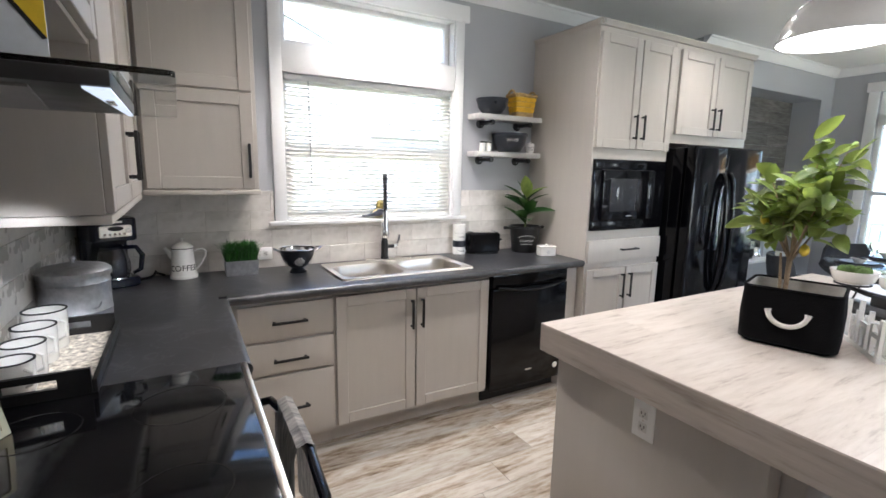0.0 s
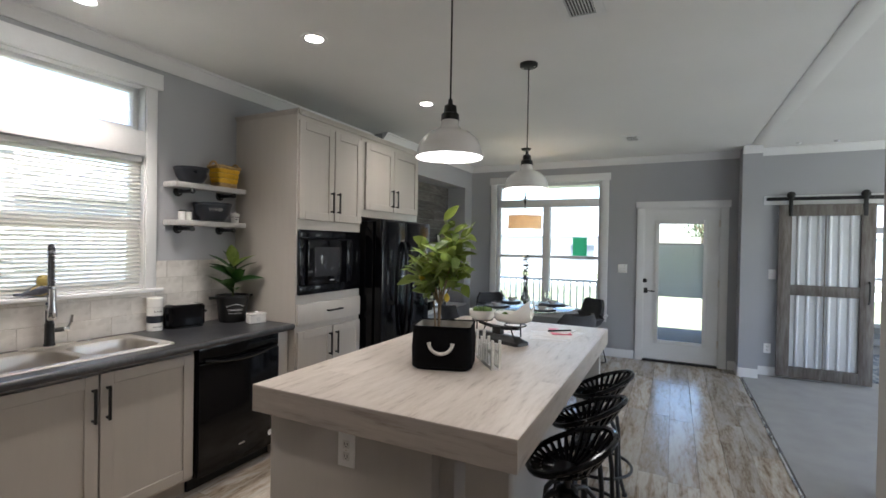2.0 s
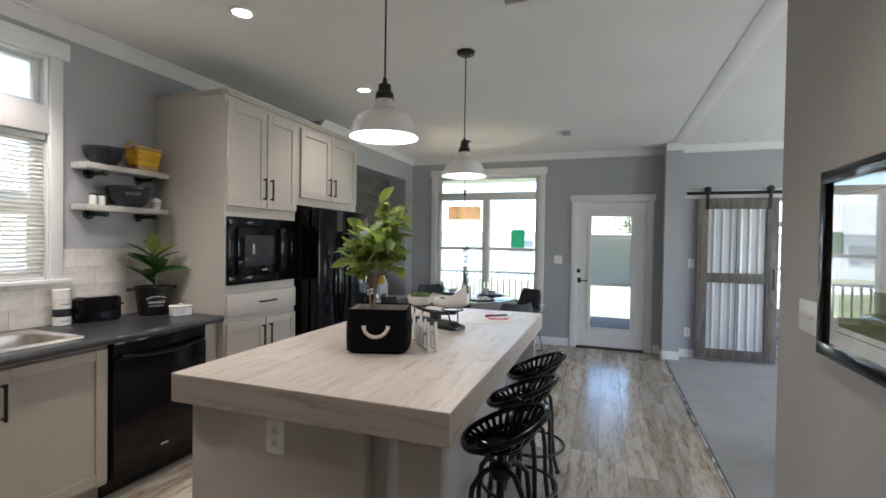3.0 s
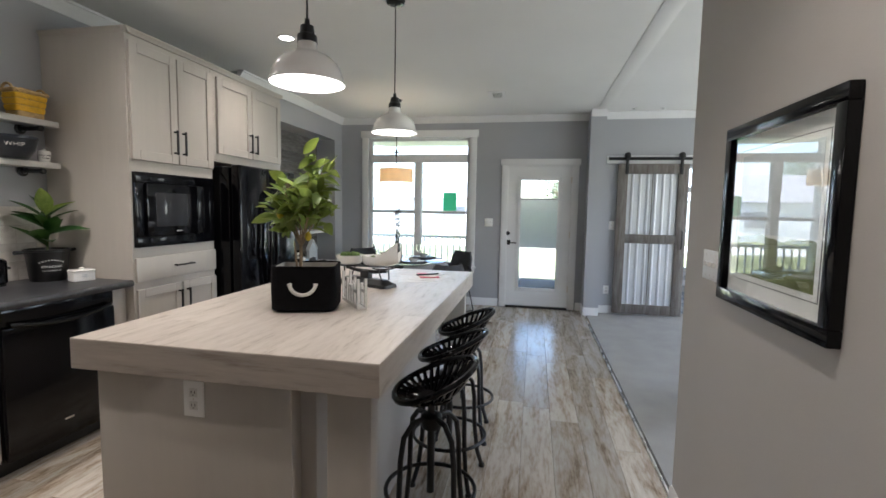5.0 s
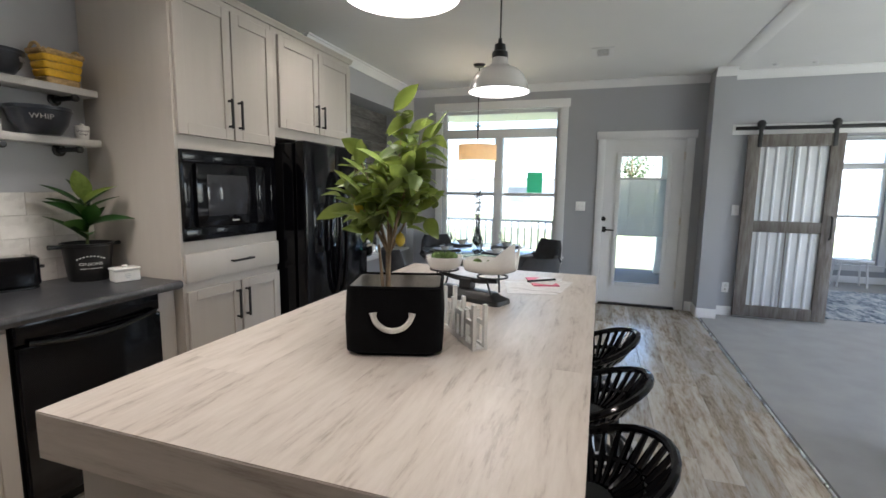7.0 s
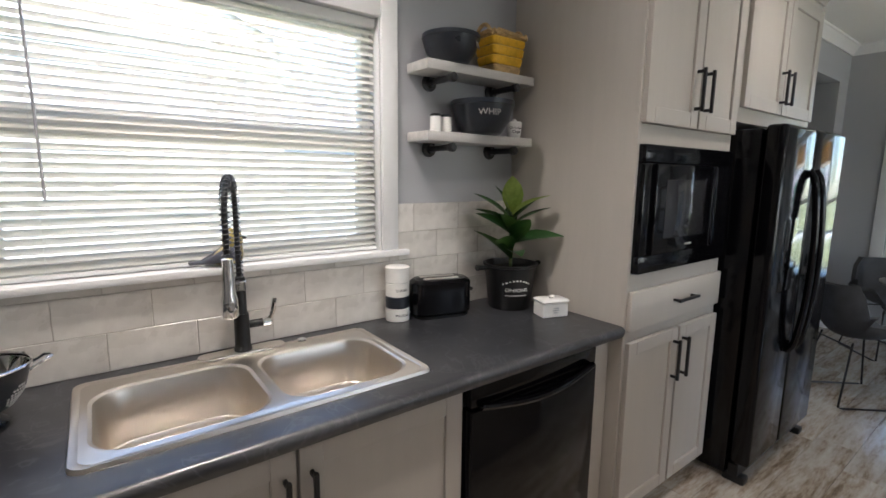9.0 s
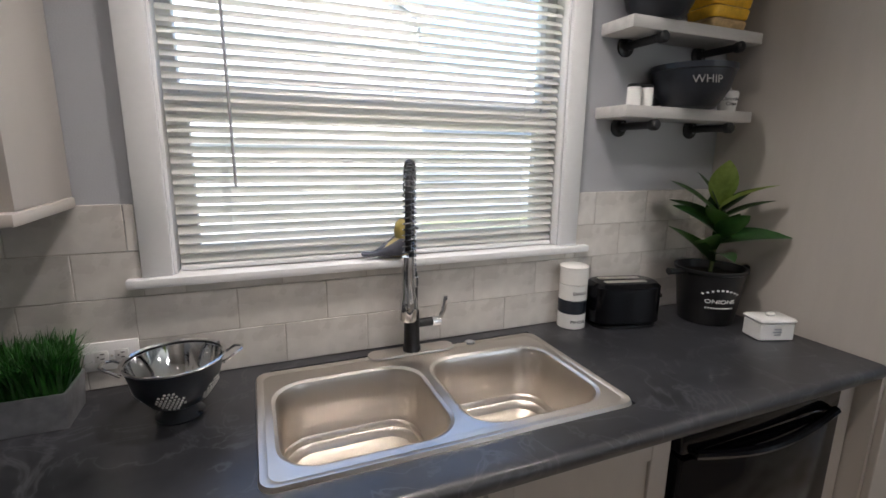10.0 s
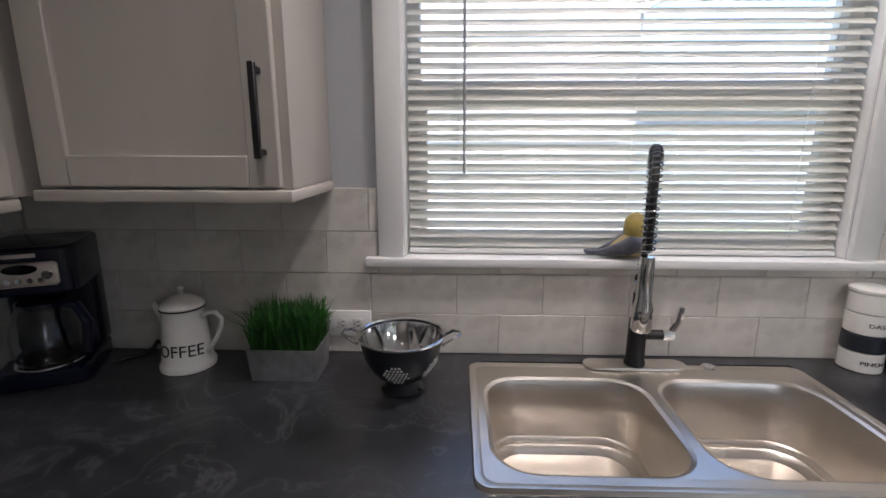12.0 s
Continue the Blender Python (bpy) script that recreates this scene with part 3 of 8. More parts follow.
# ---- kitchen cabinets ----
def pull(parent, x, y, z0, z1, along="z", out=-1, L=None, face="y"):
    """Square black bar pull on a front that faces -y (face y) or +x (face x)."""
    if face == "y":
        if along == "z":
            bm = B((x - 0.006, x + 0.006, y - 0.036, y - 0.024, z0, z1), (x - 0.005, x + 0.005, y - 0.0245, y, z0 + 0.006, z0 + 0.018), (x - 0.005, x + 0.005, y - 0.0245, y, z1 - 0.018, z1 - 0.006), bevel=0.0015, seg=1)
        else:
            bm = B((x - L / 2, x + L / 2, y - 0.036, y - 0.024, z0 - 0.006, z0 + 0.006), (x - L / 2 + 0.006, x - L / 2 + 0.018, y - 0.0245, y, z0 - 0.005, z0 + 0.005), (x + L / 2 - 0.018, x + L / 2 - 0.006, y - 0.0245, y, z0 - 0.005, z0 + 0.005), bevel=0.0015, seg=1)
    else:
        bm = B((x + 0.024, x + 0.036, y - 0.006, y + 0.006, z0, z1), (x, x + 0.0245, y - 0.005, y + 0.005, z0 + 0.006, z0 + 0.018), (x, x + 0.0245, y - 0.005, y + 0.005, z1 - 0.018, z1 - 0.006), bevel=0.0015, seg=1)
    return part("handle", bm, M_IRON, parent, "matte black bar pull")


def shaker(parent, x0, x1, y, z0, z1, rail=0.06, face="y"):
    """Shaker door: recessed panel with two stiles and two rails; front at y (faces -y) or, with face x, from y=x0 to y=x1 at x=y."""
    t = 0.02
    sides = (("stile", x0, x0 + rail, z0, z1), ("stile", x1 - rail, x1, z0, z1), ("rail", x0 + rail, x1 - rail, z1 - rail, z1), ("rail", x0 + rail, x1 - rail, z0, z0 + rail))
    if face == "y":
        d = part("door", B((x0 + rail - 0.004, x1 - rail + 0.004, y + 0.010, y + t - 0.001, z0 + rail - 0.004, z1 - rail + 0.004)), M_CAB, parent)
        for nm, a, b, c0, c1 in sides:
            part(nm, B((a, b, y, y + t, c0, c1), bevel=0.0022, seg=1), M_CAB, d)
    else:
        d = part("door", B((y - t + 0.001, y - 0.010, x0 + rail - 0.004, x1 - rail + 0.004, z0 + rail - 0.004, z1 - rail + 0.004)), M_CAB, parent)
        for nm, a, b, c0, c1 in sides:
            part(nm, B((y - t, y, a, b, c0, c1), bevel=0.0022, seg=1), M_CAB, d)
    return d


YB = -0.58      # front of the base cabinet boxes
# drawer unit
cab = thing("drawer_cabinet", (-0.74, -0.3, 0), "greige base cabinet with three drawers and black pulls", "cabinet", "base cabinets")
part("body", B((-0.985, -0.497, YB + 0.02, -0.005, 0.10, 0.872), bevel=0.002), M_CAB, cab)
part("toe_kick", B((-0.985, -0.497, YB + 0.09, YB + 0.11, 0, 0.10)), M_CAB, cab)
for z0, z1 in ((0.665, 0.842), (0.487, 0.648), (0.125, 0.470)):
    d = part("drawer", B((-0.955, -0.50, YB, YB + 0.02, z0, z1), bevel=0.003), M_CAB, cab)
    pull(d, -0.72, YB, min((z0 + z1) / 2, z1 - 0.09), 0, "x", L=0.17)
# sink base
cab = thing("sink_cabinet", (0, -0.3, 0), "greige sink base cabinet with two shaker doors", "cabinet", "base cabinets")
part("body", B((-0.495, 0.488, -0.558, -0.542, 0.10, 0.872), (-0.495, -0.477, -0.541, -0.005, 0.10, 0.872), (0.470, 0.488, -0.541, -0.005, 0.10, 0.872), (-0.477, 0.470, -0.541, -0.005, 0.10, 0.118)), M_CAB, cab)
part("toe_kick", B((-0.495, 0.488, YB + 0.09, YB + 0.11, 0, 0.10)), M_CAB, cab)
for x0, x1, hx in ((-0.483, -0.024, -0.052), (-0.016, 0.478, 0.012)):
    d = shaker(cab, x0, x1, YB, 0.125, 0.845)
    pull(d, hx, YB, 0.615, 0.785)
# dishwasher
dw = thing("dishwasher", (0.8, -0.3, 0), "glossy black built-in dishwasher with a pocket handle", "dishwasher")
part("body", B((0.497, 1.115, -0.55, -0.02, 0.09, 0.868)), M_IRON, dw)
bm = B((0.499, 1.113, -0.60, -0.55, 0.10, 0.775), bevel=0.006)
d = part("door", bm, M_BLACK, dw)
part("control_panel", B((0.499, 1.113, -0.595, -0.55, 0.785, 0.868), bevel=0.006), M_BLACK, dw)
pts = [(0.53 + 0.552 * i / 20, -0.605 - 0.018 * math.sin(math.pi * i / 20), 0.79 - 0.03 * math.sin(math.pi * i / 20)) for i in range(21)]
part("handle", tube(pts, 0.012, 8), M_BLACK, d, "curved black handle")
part("badge", B((0.78, 0.83, -0.6025, -0.599, 0.20, 0.208)), M_STEEL, d)
part("toe_kick", B((0.497, 1.115, -0.50, -0.48, 0, 0.09)), M_IRON, dw)
part("sticker", lathe([(0, 0.001), (0.02, 0.001), (0.021, 0)], (1.04, -0.6005, 0.19), 20, axis=(0, -1, 0)), M_WHITE, d, "round white sticker")
solid("end_panel", B((1.119, 1.222, -0.575, -0.56, 0.10, 0.872), (1.119, 1.222, -0.56, -0.005, 0, 0.872), bevel=0.002), M_CAB, "greige filler panel beside the dishwasher", "panel")

# tall oven cabinet
YT = -0.65
cab = thing("tall_cabinet", (1.6, -0.3, 0), "tall greige cabinet housing a built-in microwave", "cabinet")
for nm, b in (("side_panel", (1.228, 1.246, YT + 0.02, -0.003, 0.10, 2.43)), ("side_panel", (1.972, 1.990, YT + 0.02, -0.003, 0.10, 2.43)), ("top_panel", (1.246, 1.972, YT + 0.02, -0.003, 2.39, 2.43)),
              ("shelf_panel", (1.246, 1.972, YT + 0.02, -0.003, 1.598, 1.67)), ("shelf_panel", (1.246, 1.972, YT + 0.02, -0.003, 1.035, 1.112)), ("bottom_panel", (1.246, 1.972, YT + 0.02, -0.003, 0.10, 0.13)),
              ("back_panel", (1.246, 1.972, -0.02, -0.003, 0.13, 2.39)), ("face_rail", (1.246, 1.972, YT + 0.02, YT + 0.04, 0.84, 0.90))):
    part(nm, B(b, bevel=0.001, seg=1), M_CAB, cab)
part("toe_kick", B((1.23, 1.99, YT + 0.09, YT + 0.11, 0, 0.10)), M_CAB, cab)
for x0, x1, hx in ((1.240, 1.622, 1.585), (1.632, 1.985, 1.662)):
    d = shaker(cab, x0, x1, YT, 1.672, 2.39)
    pull(d, hx, YT, 1.735, 1.90)
    d = shaker(cab, x0 + 0.005, x1, YT, 0.115, 0.845, 0.055)
    pull(d, hx, YT, 0.62, 0.80)
d = part("drawer", B((1.240, 1.985, YT, YT + 0.02, 0.893, 1.048), bevel=0.003), M_CAB, cab)
pull(d, 1.63, YT, 0.975, 0, "x", L=0.17)
# cabinet over the fridge
cab = thing("fridge_cabinet", (2.48, -0.3, 1.72), "greige wall cabinet above the fridge", "cabinet", "wall cabinets")
part("body", B((1.994, 2.985, YT + 0.02, -0.003, 1.735, 2.43), bevel=0.002), M_CAB, cab)
for x0, x1, hx in ((2.045, 2.495, 2.455), (2.505, 2.965, 2.535)):
    d = shaker(cab, x0, x1, YT, 1.80, 2.39)
    pull(d, hx, YT, 1.845, 2.01)
CABCROWN = [(0, 0), (0.004, 0.006), (0.012, 0.022), (0.018, 0.026), (0.018, 0.034), (-0.02, 0.034), (-0.02, 0)]
crown = thing("cabinet_crown", (2.1, -0.4, 2.43), "greige crown along the tall cabinet tops", "trim", "", "structure")
part("front_moulding", sweep(CABCROWN, (3.0, YT + 0.01, 2.431), (1.212, YT + 0.01, 2.431)), M_CAB, crown)
part("side_moulding", sweep(CABCROWN, (1.232, YT - 0.008, 2.431), (1.232, -0.0, 2.431)), M_CAB, crown)

# built-in microwave
mw = thing("microwave", (1.6, -0.4, 1.12), "glossy black built-in microwave with trim kit", "microwave")
part("trim_frame", B((1.247, 1.971, YT - 0.008, YT + 0.05, 1.116, 1.185), (1.247, 1.971, YT - 0.008, YT + 0.05, 1.53, 1.597), (1.247, 1.315, YT - 0.008, YT + 0.05, 1.185, 1.53), (1.905, 1.971, YT - 0.008, YT + 0.05, 1.185, 1.53), bevel=0.006), M_BLACK, mw)
part("case", B((1.317, 1.903, YT + 0.02, -0.10, 1.187, 1.528)), M_IRON, mw)
d = part("door", B((1.317, 1.765, YT - 0.02, YT + 0.018, 1.187, 1.528), bevel=0.006), M_BLACKGLASS, mw)
part("door_window", B((1.385, 1.70, YT - 0.022, YT - 0.0195, 1.245, 1.47), bevel=0.001), material("tinted microwave window", (0.03, 0.03, 0.033), 0.06, bump=0), d, "grey tinted window")
part("control_panel", B((1.768, 1.903, YT - 0.02, YT + 0.018, 1.187, 1.528), bevel=0.006), M_BLACKGLASS, mw)
part("badge", B((1.56, 1.61, YT - 0.0225, YT - 0.0195, 1.21, 1.217)), M_STEEL, d)

# fridge
fg = thing("refrigerator", (2.5, -0.4, 0), "glossy black side-by-side refrigerator with bowed handles", "refrigerator")
part("cabinet", B((2.045, 2.905, -0.735, -0.06, 0.03, 1.70), bevel=0.008), M_BLACK, fg)
for x0, x1, hx, tw in ((2.045, 2.425, 2.385, 0), (2.433, 2.905, 2.475, 1)):
    bm = B((x0, x1, -0.832, -0.745, 0.10, 1.715), bevel=0.018, seg=3)
    d = part("door", bm, M_BLACK, fg)
    pts = [(hx, -0.832 - 0.055 * math.sin(math.pi * min(1, max(0, i / 24))) ** 0.45, 0.62 + 0.90 * i / 24) for i in range(25)]
    part("handle", tube(pts, 0.016, 10), M_BLACK, d, "long bowed black handle")
part("dispenser", B((2.13, 2.32, -0.835, -0.81, 0.95, 1.30), bevel=0.01), M_BLACKGLASS, fg, "ice and water dispenser recess")
part("grille", B((2.05, 2.90, -0.79, -0.745, 0.03, 0.095), bevel=0.004), M_IRON, fg)
for x in (2.08, 2.86):
    part("foot", B((x - 0.03, x + 0.03, -0.82, -0.72, 0, 0.04), bevel=0.008), M_IRON, fg)

# corner base under the west counter, wall cabinets
cab = thing("corner_cabinet", (-1.3, -0.7, 0), "greige corner base cabinet", "cabinet", "base cabinets")
part("body", B((XW + 0.003, -1.02, -1.43, -0.005, 0.10, 0.872), (-1.02, -0.99, -0.56, -0.005, 0.10, 0.872)), M_CAB, cab)
part("toe_kick", B((XW + 0.003, -1.10, -1.43, -0.005, 0, 0.10)), M_CAB, cab)
YU = -0.305
cab = thing("wall_cabinet", (-1.0, -0.15, 1.36), "greige wall cabinet with a tall shaker door", "cabinet", "wall cabinets")
part("body", B((-1.30, -0.79, YU + 0.02, -0.003, 1.385, 2.46), bevel=0.002), M_CAB, cab)
part("light_rail", B((-1.30, -0.785, YU - 0.005, -0.003, 1.360, 1.384), bevel=0.004), M_CAB, cab)
d = shaker(cab, -1.285, -0.81, YU, 1.39, 1.86)
pull(d, -0.835, YU, 1.445, 1.615)
d = shaker(cab, -1.285, -0.81, YU, 1.87, 2.45)
cab = thing("wall_cabinet", (-1.5, -0.8, 1.36), "greige wall cabinet beside the hood", "cabinet", "wall cabinets")
part("body", B((XW + 0.003, -1.32, -1.425, -0.003, 1.37, 2.46), bevel=0.002), M_CAB, cab)
part("light_rail", B((XW + 0.003, -1.305, -1.43, -0.33, 1.345, 1.369), bevel=0.004), M_CAB, cab)
for y0, y1, hy in ((-1.415, -0.89, -0.93), (-0.88, -0.345, -0.84)):
    d = shaker(cab, y0, y1, -1.30, 1.375, 2.45, face="x")
    pull(d, -1.30, hy, 1.445, 1.615, face="x")
cab = thing("wall_cabinet", (-1.5, -1.8, 1.9), "greige wall cabinet above the range hood", "cabinet", "wall cabinets")
part("body", B((XW + 0.003, -1.32, -2.20, -1.43, 1.78, 2.46), bevel=0.002), M_CAB, cab)
for y0, y1 in ((-2.19, -1.82), (-1.81, -1.44)):
    shaker(cab, y0, y1, -1.30, 1.79, 2.45, face="x")
crown = thing("cabinet_crown", (-1.3, -1.0, 2.46), "greige crown along the wall cabinet tops", "trim", "", "structure")
part("front_moulding", sweep(CABCROWN, (-0.77, YU + 0.01, 2.461), (-1.30, YU + 0.01, 2.461)), M_CAB, crown)
part("side_moulding", sweep(CABCROWN, (-1.31, YU, 2.461), (-1.31, -2.2, 2.461)), M_CAB, crown)

# countertop: L-shaped, rounded front edge, with the sink cut-out
ZC = 0.914
SX0, SX1, SY0, SY1 = -0.437, 0.399, -0.540, -0.078
ct = thing("countertop", (0, -0.3, 0.875), "charcoal slate-look laminate countertop", "countertop")
for b in ((XW + 0.003, -0.4, -0.60, -0.003, 0.874, ZC), (-0.4, 0.4, -0.60, -0.535, 0.874, ZC), (-0.4, 0.4, -0.055, -0.003, 0.874, ZC), (0.4, 1.224, -0.60, -0.003, 0.874, ZC), (XW + 0.003, -1.03, -1.435, -0.60, 0.874, ZC)):
    part("slab", B(b), M_COUNTER, ct)
edge = [(0, -0.04), (0, 0)] + [(0.022 + 0.018 * math.sin(radians(a)), -0.018 + 0.018 * math.cos(radians(a))) for a in (0, 30, 60, 90)] + [(0.040, -0.024), (0.032, -0.04)]
part("front_edge", sweep(edge, (1.224, -0.60, ZC), (-0.995, -0.60, ZC)), M_COUNTER, ct)
part("side_edge", sweep(edge, (-1.03, -0.635, ZC), (-1.03, -1.435, ZC)), M_COUNTER, ct)

# sink: drop-in double bowl
sk = thing("sink", (0, -0.3, 0.9), "brushed steel double-bowl drop-in sink", "sink")
Z = ZC + 0.008
bm = bmesh.new()


def bowl(bm, x0, x1, y0, y1):
    rings = []
    for dz, inset, r in ((0, -0.012, 0.085), (-0.004, -0.004, 0.08), (-0.014, 0.0, 0.078), (-0.148, 0.007, 0.074), (-0.152, 0.011, 0.072), (-0.166, 0.013, 0.071), (-0.171, 0.019, 0.068), (-0.186, 0.026, 0.064), (-0.193, 0.045, 0.055)):
        rings.append([(x, y, Z + dz) for x, y in rounded(x0 + inset, x1 - inset, y0 + inset, y1 - inset, r, 8)])
    loft(rings, bm, cap0=False, cap1=True)


BOWLS = ((-0.392, -0.040), (0.004, 0.352))
BY0, BY1 = -0.493, -0.165
for k, (x0, x1) in enumerate(BOWLS):
    b = bmesh.new()
    bowl(b, x0, x1, BY0, BY1)
    o = part("basin", b, M_STEEL, sk)
    part("drain", lathe([(0, 0.002), (0.02, 0.001), (0.03, 0.003), (0.043, 0.004), (0.045, 0)], ((x0 + x1) / 2, (BY0 + BY1) / 2, Z - 0.193), 24), M_CHROME, o)
# deck between and round the bowls
deck = bmesh.new()
loft([[(x, y, Z - 0.008) for x, y in rounded(SX0 - 0.0, SX1, SY0, SY1, 0.03, 8)], [(x, y, Z + 0.001) for x, y in rounded(SX0 + 0.003, SX1 - 0.003, SY0 + 0.003, SY1 - 0.003, 0.03, 8)],
      [(x, y, Z + 0.001) for x, y in rounded(SX0 + 0.012, SX1 - 0.012, SY0 + 0.012, SY1 - 0.012, 0.03, 8)], [(x, y, Z - 0.002) for x, y in rounded(SX0 + 0.018, SX1 - 0.018, SY0 + 0.018, SY1 - 0.018, 0.028, 8)]], deck, False, False)
inner = [(x, y) for x, y in rounded(SX0 + 0.018, SX1 - 0.018, SY0 + 0.018, SY1 - 0.018, 0.028, 8)]
ed = []
loops = [[deck.verts.new((x, y, Z - 0.002)) for x, y in inner]]
for x0, x1 in BOWLS:
    loops.append([deck.verts.new((x, y, Z)) for x, y in rounded(x0 - 0.012, x1 + 0.012, BY0 - 0.012, BY1 + 0.012, 0.085, 8)])
for lp in loops:
    for a, b in zip(lp, lp[1:] + lp[:1]):
        ed.append(deck.edges.new((a, b)))
bmesh.ops.triangle_fill(deck, use_beauty=True, use_dissolve=False, edges=ed)
part("deck", deck, M_STEEL, sk)

# ---- island ----
isl = thing("kitchen_island", (0.95, -2.1, 0), "greige kitchen island cabinet with corner posts", "island")
part("body", B((0.0, 1.92, -2.40, -1.70, 0.0, 0.860), bevel=0.003), M_CAB, isl)
part("back_stile", B((0.055, 1.865, -2.455, -2.4005, 0, 0.860), bevel=0.003), M_CAB, isl)
part("end_post", B((0.0, 0.06, -2.655, -2.515, 0, 0.860), bevel=0.003), M_CAB, isl)
part("end_post", B((1.86, 1.92, -2.655, -2.515, 0, 0.860), bevel=0.003), M_CAB, isl)
part("apron", B((0.06, 1.86, -2.64, -2.62, 0.80, 0.860), bevel=0.002), M_CAB, isl)
IX0, IX1, IY0, IY1, IZ = -0.04, 1.965, -2.692, -1.645, 0.962
top = thing("island_top", (0.95, -2.1, 0.85), "thick whitewashed plank laminate island top", "countertop")
part("slab", B((IX0 + 0.002, IX1 - 0.002, IY0 + 0.002, IY1 - 0.002, 0.862, IZ - 0.003)), M_ISLEDGE, top)
rb = random.Random(17)
nb_ = 8
bw = (IY1 - IY0) / nb_
for k in range(nb_):
    x = IX0
    first = True
    while x < IX1 - 0.01:
        x1 = min(IX1, x + (rb.uniform(0.25, 0.9) if first else rb.uniform(0.8, 1.2)))
        if IX1 - x1 < 0.15:
            x1 = IX1
        first = False
        part("board", B((x + 0.0001, x1 - 0.0001, IY0 + k * bw + 0.0001, IY0 + (k + 1) * bw - 0.0001, IZ - 0.003, IZ)), M_ISLTOP, top, smooth=0)
        x = x1
for b in ((IX0 - 0.001, IX0 + 0.002, IY0, IY1, 0.862, IZ - 0.003), (IX1 - 0.002, IX1 + 0.001, IY0, IY1, 0.862, IZ - 0.003)):
    part("edge_band", B(b, bevel=0.0008, seg=1), M_ISLEDGE, top)
for b in ((IX0, IX1, IY0 - 0.001, IY0 + 0.002, 0.862, IZ - 0.003), (IX0, IX1, IY1 - 0.002, IY1 + 0.001, 0.862, IZ - 0.003)):
    part("edge_band", B(b, bevel=0.0008, seg=1), M_ISLTOP, top)

# ---- kitchen things ----
M_NAVY = material("dark navy plastic", (0.005, 0.007, 0.02), 0.18, vary=0.1, bump=0)
M_ZINC = material("galvanised metal", (0.42, 0.43, 0.45), 0.42, 0.75, vary=0.25, scale=14, fine=50, bump=0.1)
M_LEAF = material("waxy green leaf", (0.20, 0.26, 0.07), 0.36, vary=0.3, scale=14, fine=60, bump=0.15, objrand=0.6, dark=(0.075, 0.125, 0.03))
M_DEEPLEAF = material("dark rubber-plant leaf", (0.022, 0.065, 0.018), 0.3, vary=0.3, scale=12, fine=50, bump=0.12, objrand=0.55)
M_GRASS = material("artificial grass", (0.02, 0.095, 0.01), 0.5, vary=0.3, scale=30, island=0.4, bump=0)
M_BARK = material("pale bark", (0.30, 0.22, 0.14), 0.8, vary=0.25, scale=25, fine=120, bump=0.6)
M_SOIL = material("dark soil", (0.03, 0.022, 0.016), 0.95, vary=0.4, scale=40, bump=1.0)
M_YELLOW = material("yellow painted wicker", (0.72, 0.42, 0.02), 0.5, vary=0.15, scale=30, fine=120, bump=0.4)
M_STRAW = material("natural straw", (0.48, 0.33, 0.15), 0.7, vary=0.25, scale=40, fine=160, bump=0.6)
M_NAVYBOWL = material("charcoal blue stoneware", (0.016, 0.02, 0.028), 0.3, vary=0.2, scale=12, bump=0.06)
M_INK = material("black printed ink", (0.015, 0.015, 0.017), 0.6, bump=0)
M_ROPE = material("white cotton rope", (0.72, 0.70, 0.66), 0.85, vary=0.12, scale=60, fine=200, bump=0.8)
M_FELT = material("black felt fabric", (0.005, 0.005, 0.006), 0.9, vary=0.25, scale=30, fine=300, bump=0.8, spec=0.12)
M_CANVAS = material("grey canvas lining", (0.55, 0.53, 0.49), 0.9, vary=0.2, scale=20, fine=220, bump=0.6)


def slat_material():
    m = bpy.data.materials.new("white vinyl slat")
    m.use_nodes = True
    N, L = m.node_tree.nodes, m.node_tree.links
    p = N["Principled BSDF"]
    p.inputs["Base Color"].default_value = (0.84, 0.84, 0.81, 1)
    p.inputs["Roughness"].default_value = 0.4
    tr = N.new("ShaderNodeBsdfTranslucent")
    tr.inputs["Color"].default_value = (0.88, 0.87, 0.83, 1)
    mx = N.new("ShaderNodeMixShader")
    nz = N.new("ShaderNodeTexNoise")
    nz.inputs["Scale"].default_value = 7
    mr = N.new("ShaderNodeMapRange")
    mr.inputs["To Min"].default_value, mr.inputs["To Max"].default_value = 0.54, 0.60
    L.new(nz.outputs["Fac"], mr.inputs["Value"])
    L.new(mr.outputs[0], mx.inputs[0])
    L.new(p.outputs[0], mx.inputs[1])
    L.new(tr.outputs[0], mx.inputs[2])
    L.new(mx.outputs[0], N["Material Output"].inputs["Surface"])
    return m


M_SLAT = slat_material()


def let_through(m, colour, amount):
    """Lets some light through a thin leaf or cloth."""
    N, L = m.node_tree.nodes, m.node_tree.links
    tr = N.new("ShaderNodeBsdfTranslucent")
    tr.inputs["Color"].default_value = (*colour, 1)
    mx = N.new("ShaderNodeMixShader")
    mx.inputs[0].default_value = amount
    L.new(N["Principled BSDF"].outputs[0], mx.inputs[1])
    L.new(tr.outputs[0], mx.inputs[2])
    L.new(mx.outputs[0], N["Material Output"].inputs["Surface"])


let_through(M_LEAF, (0.32, 0.40, 0.07), 0.25)
let_through(M_DEEPLEAF, (0.08, 0.18, 0.03), 0.2)


def share(name, me, m, parent, label=""):
    """Another piece on a shared mesh, at pose m."""
    ob = new(name, me)
    ob.parent = parent
    ob.matrix_basis = m
    if parent.parent is None:
        ob.matrix_parent_inverse = parent.matrix_basis.inverted()
    if label:
        ob["label"] = label
    return ob


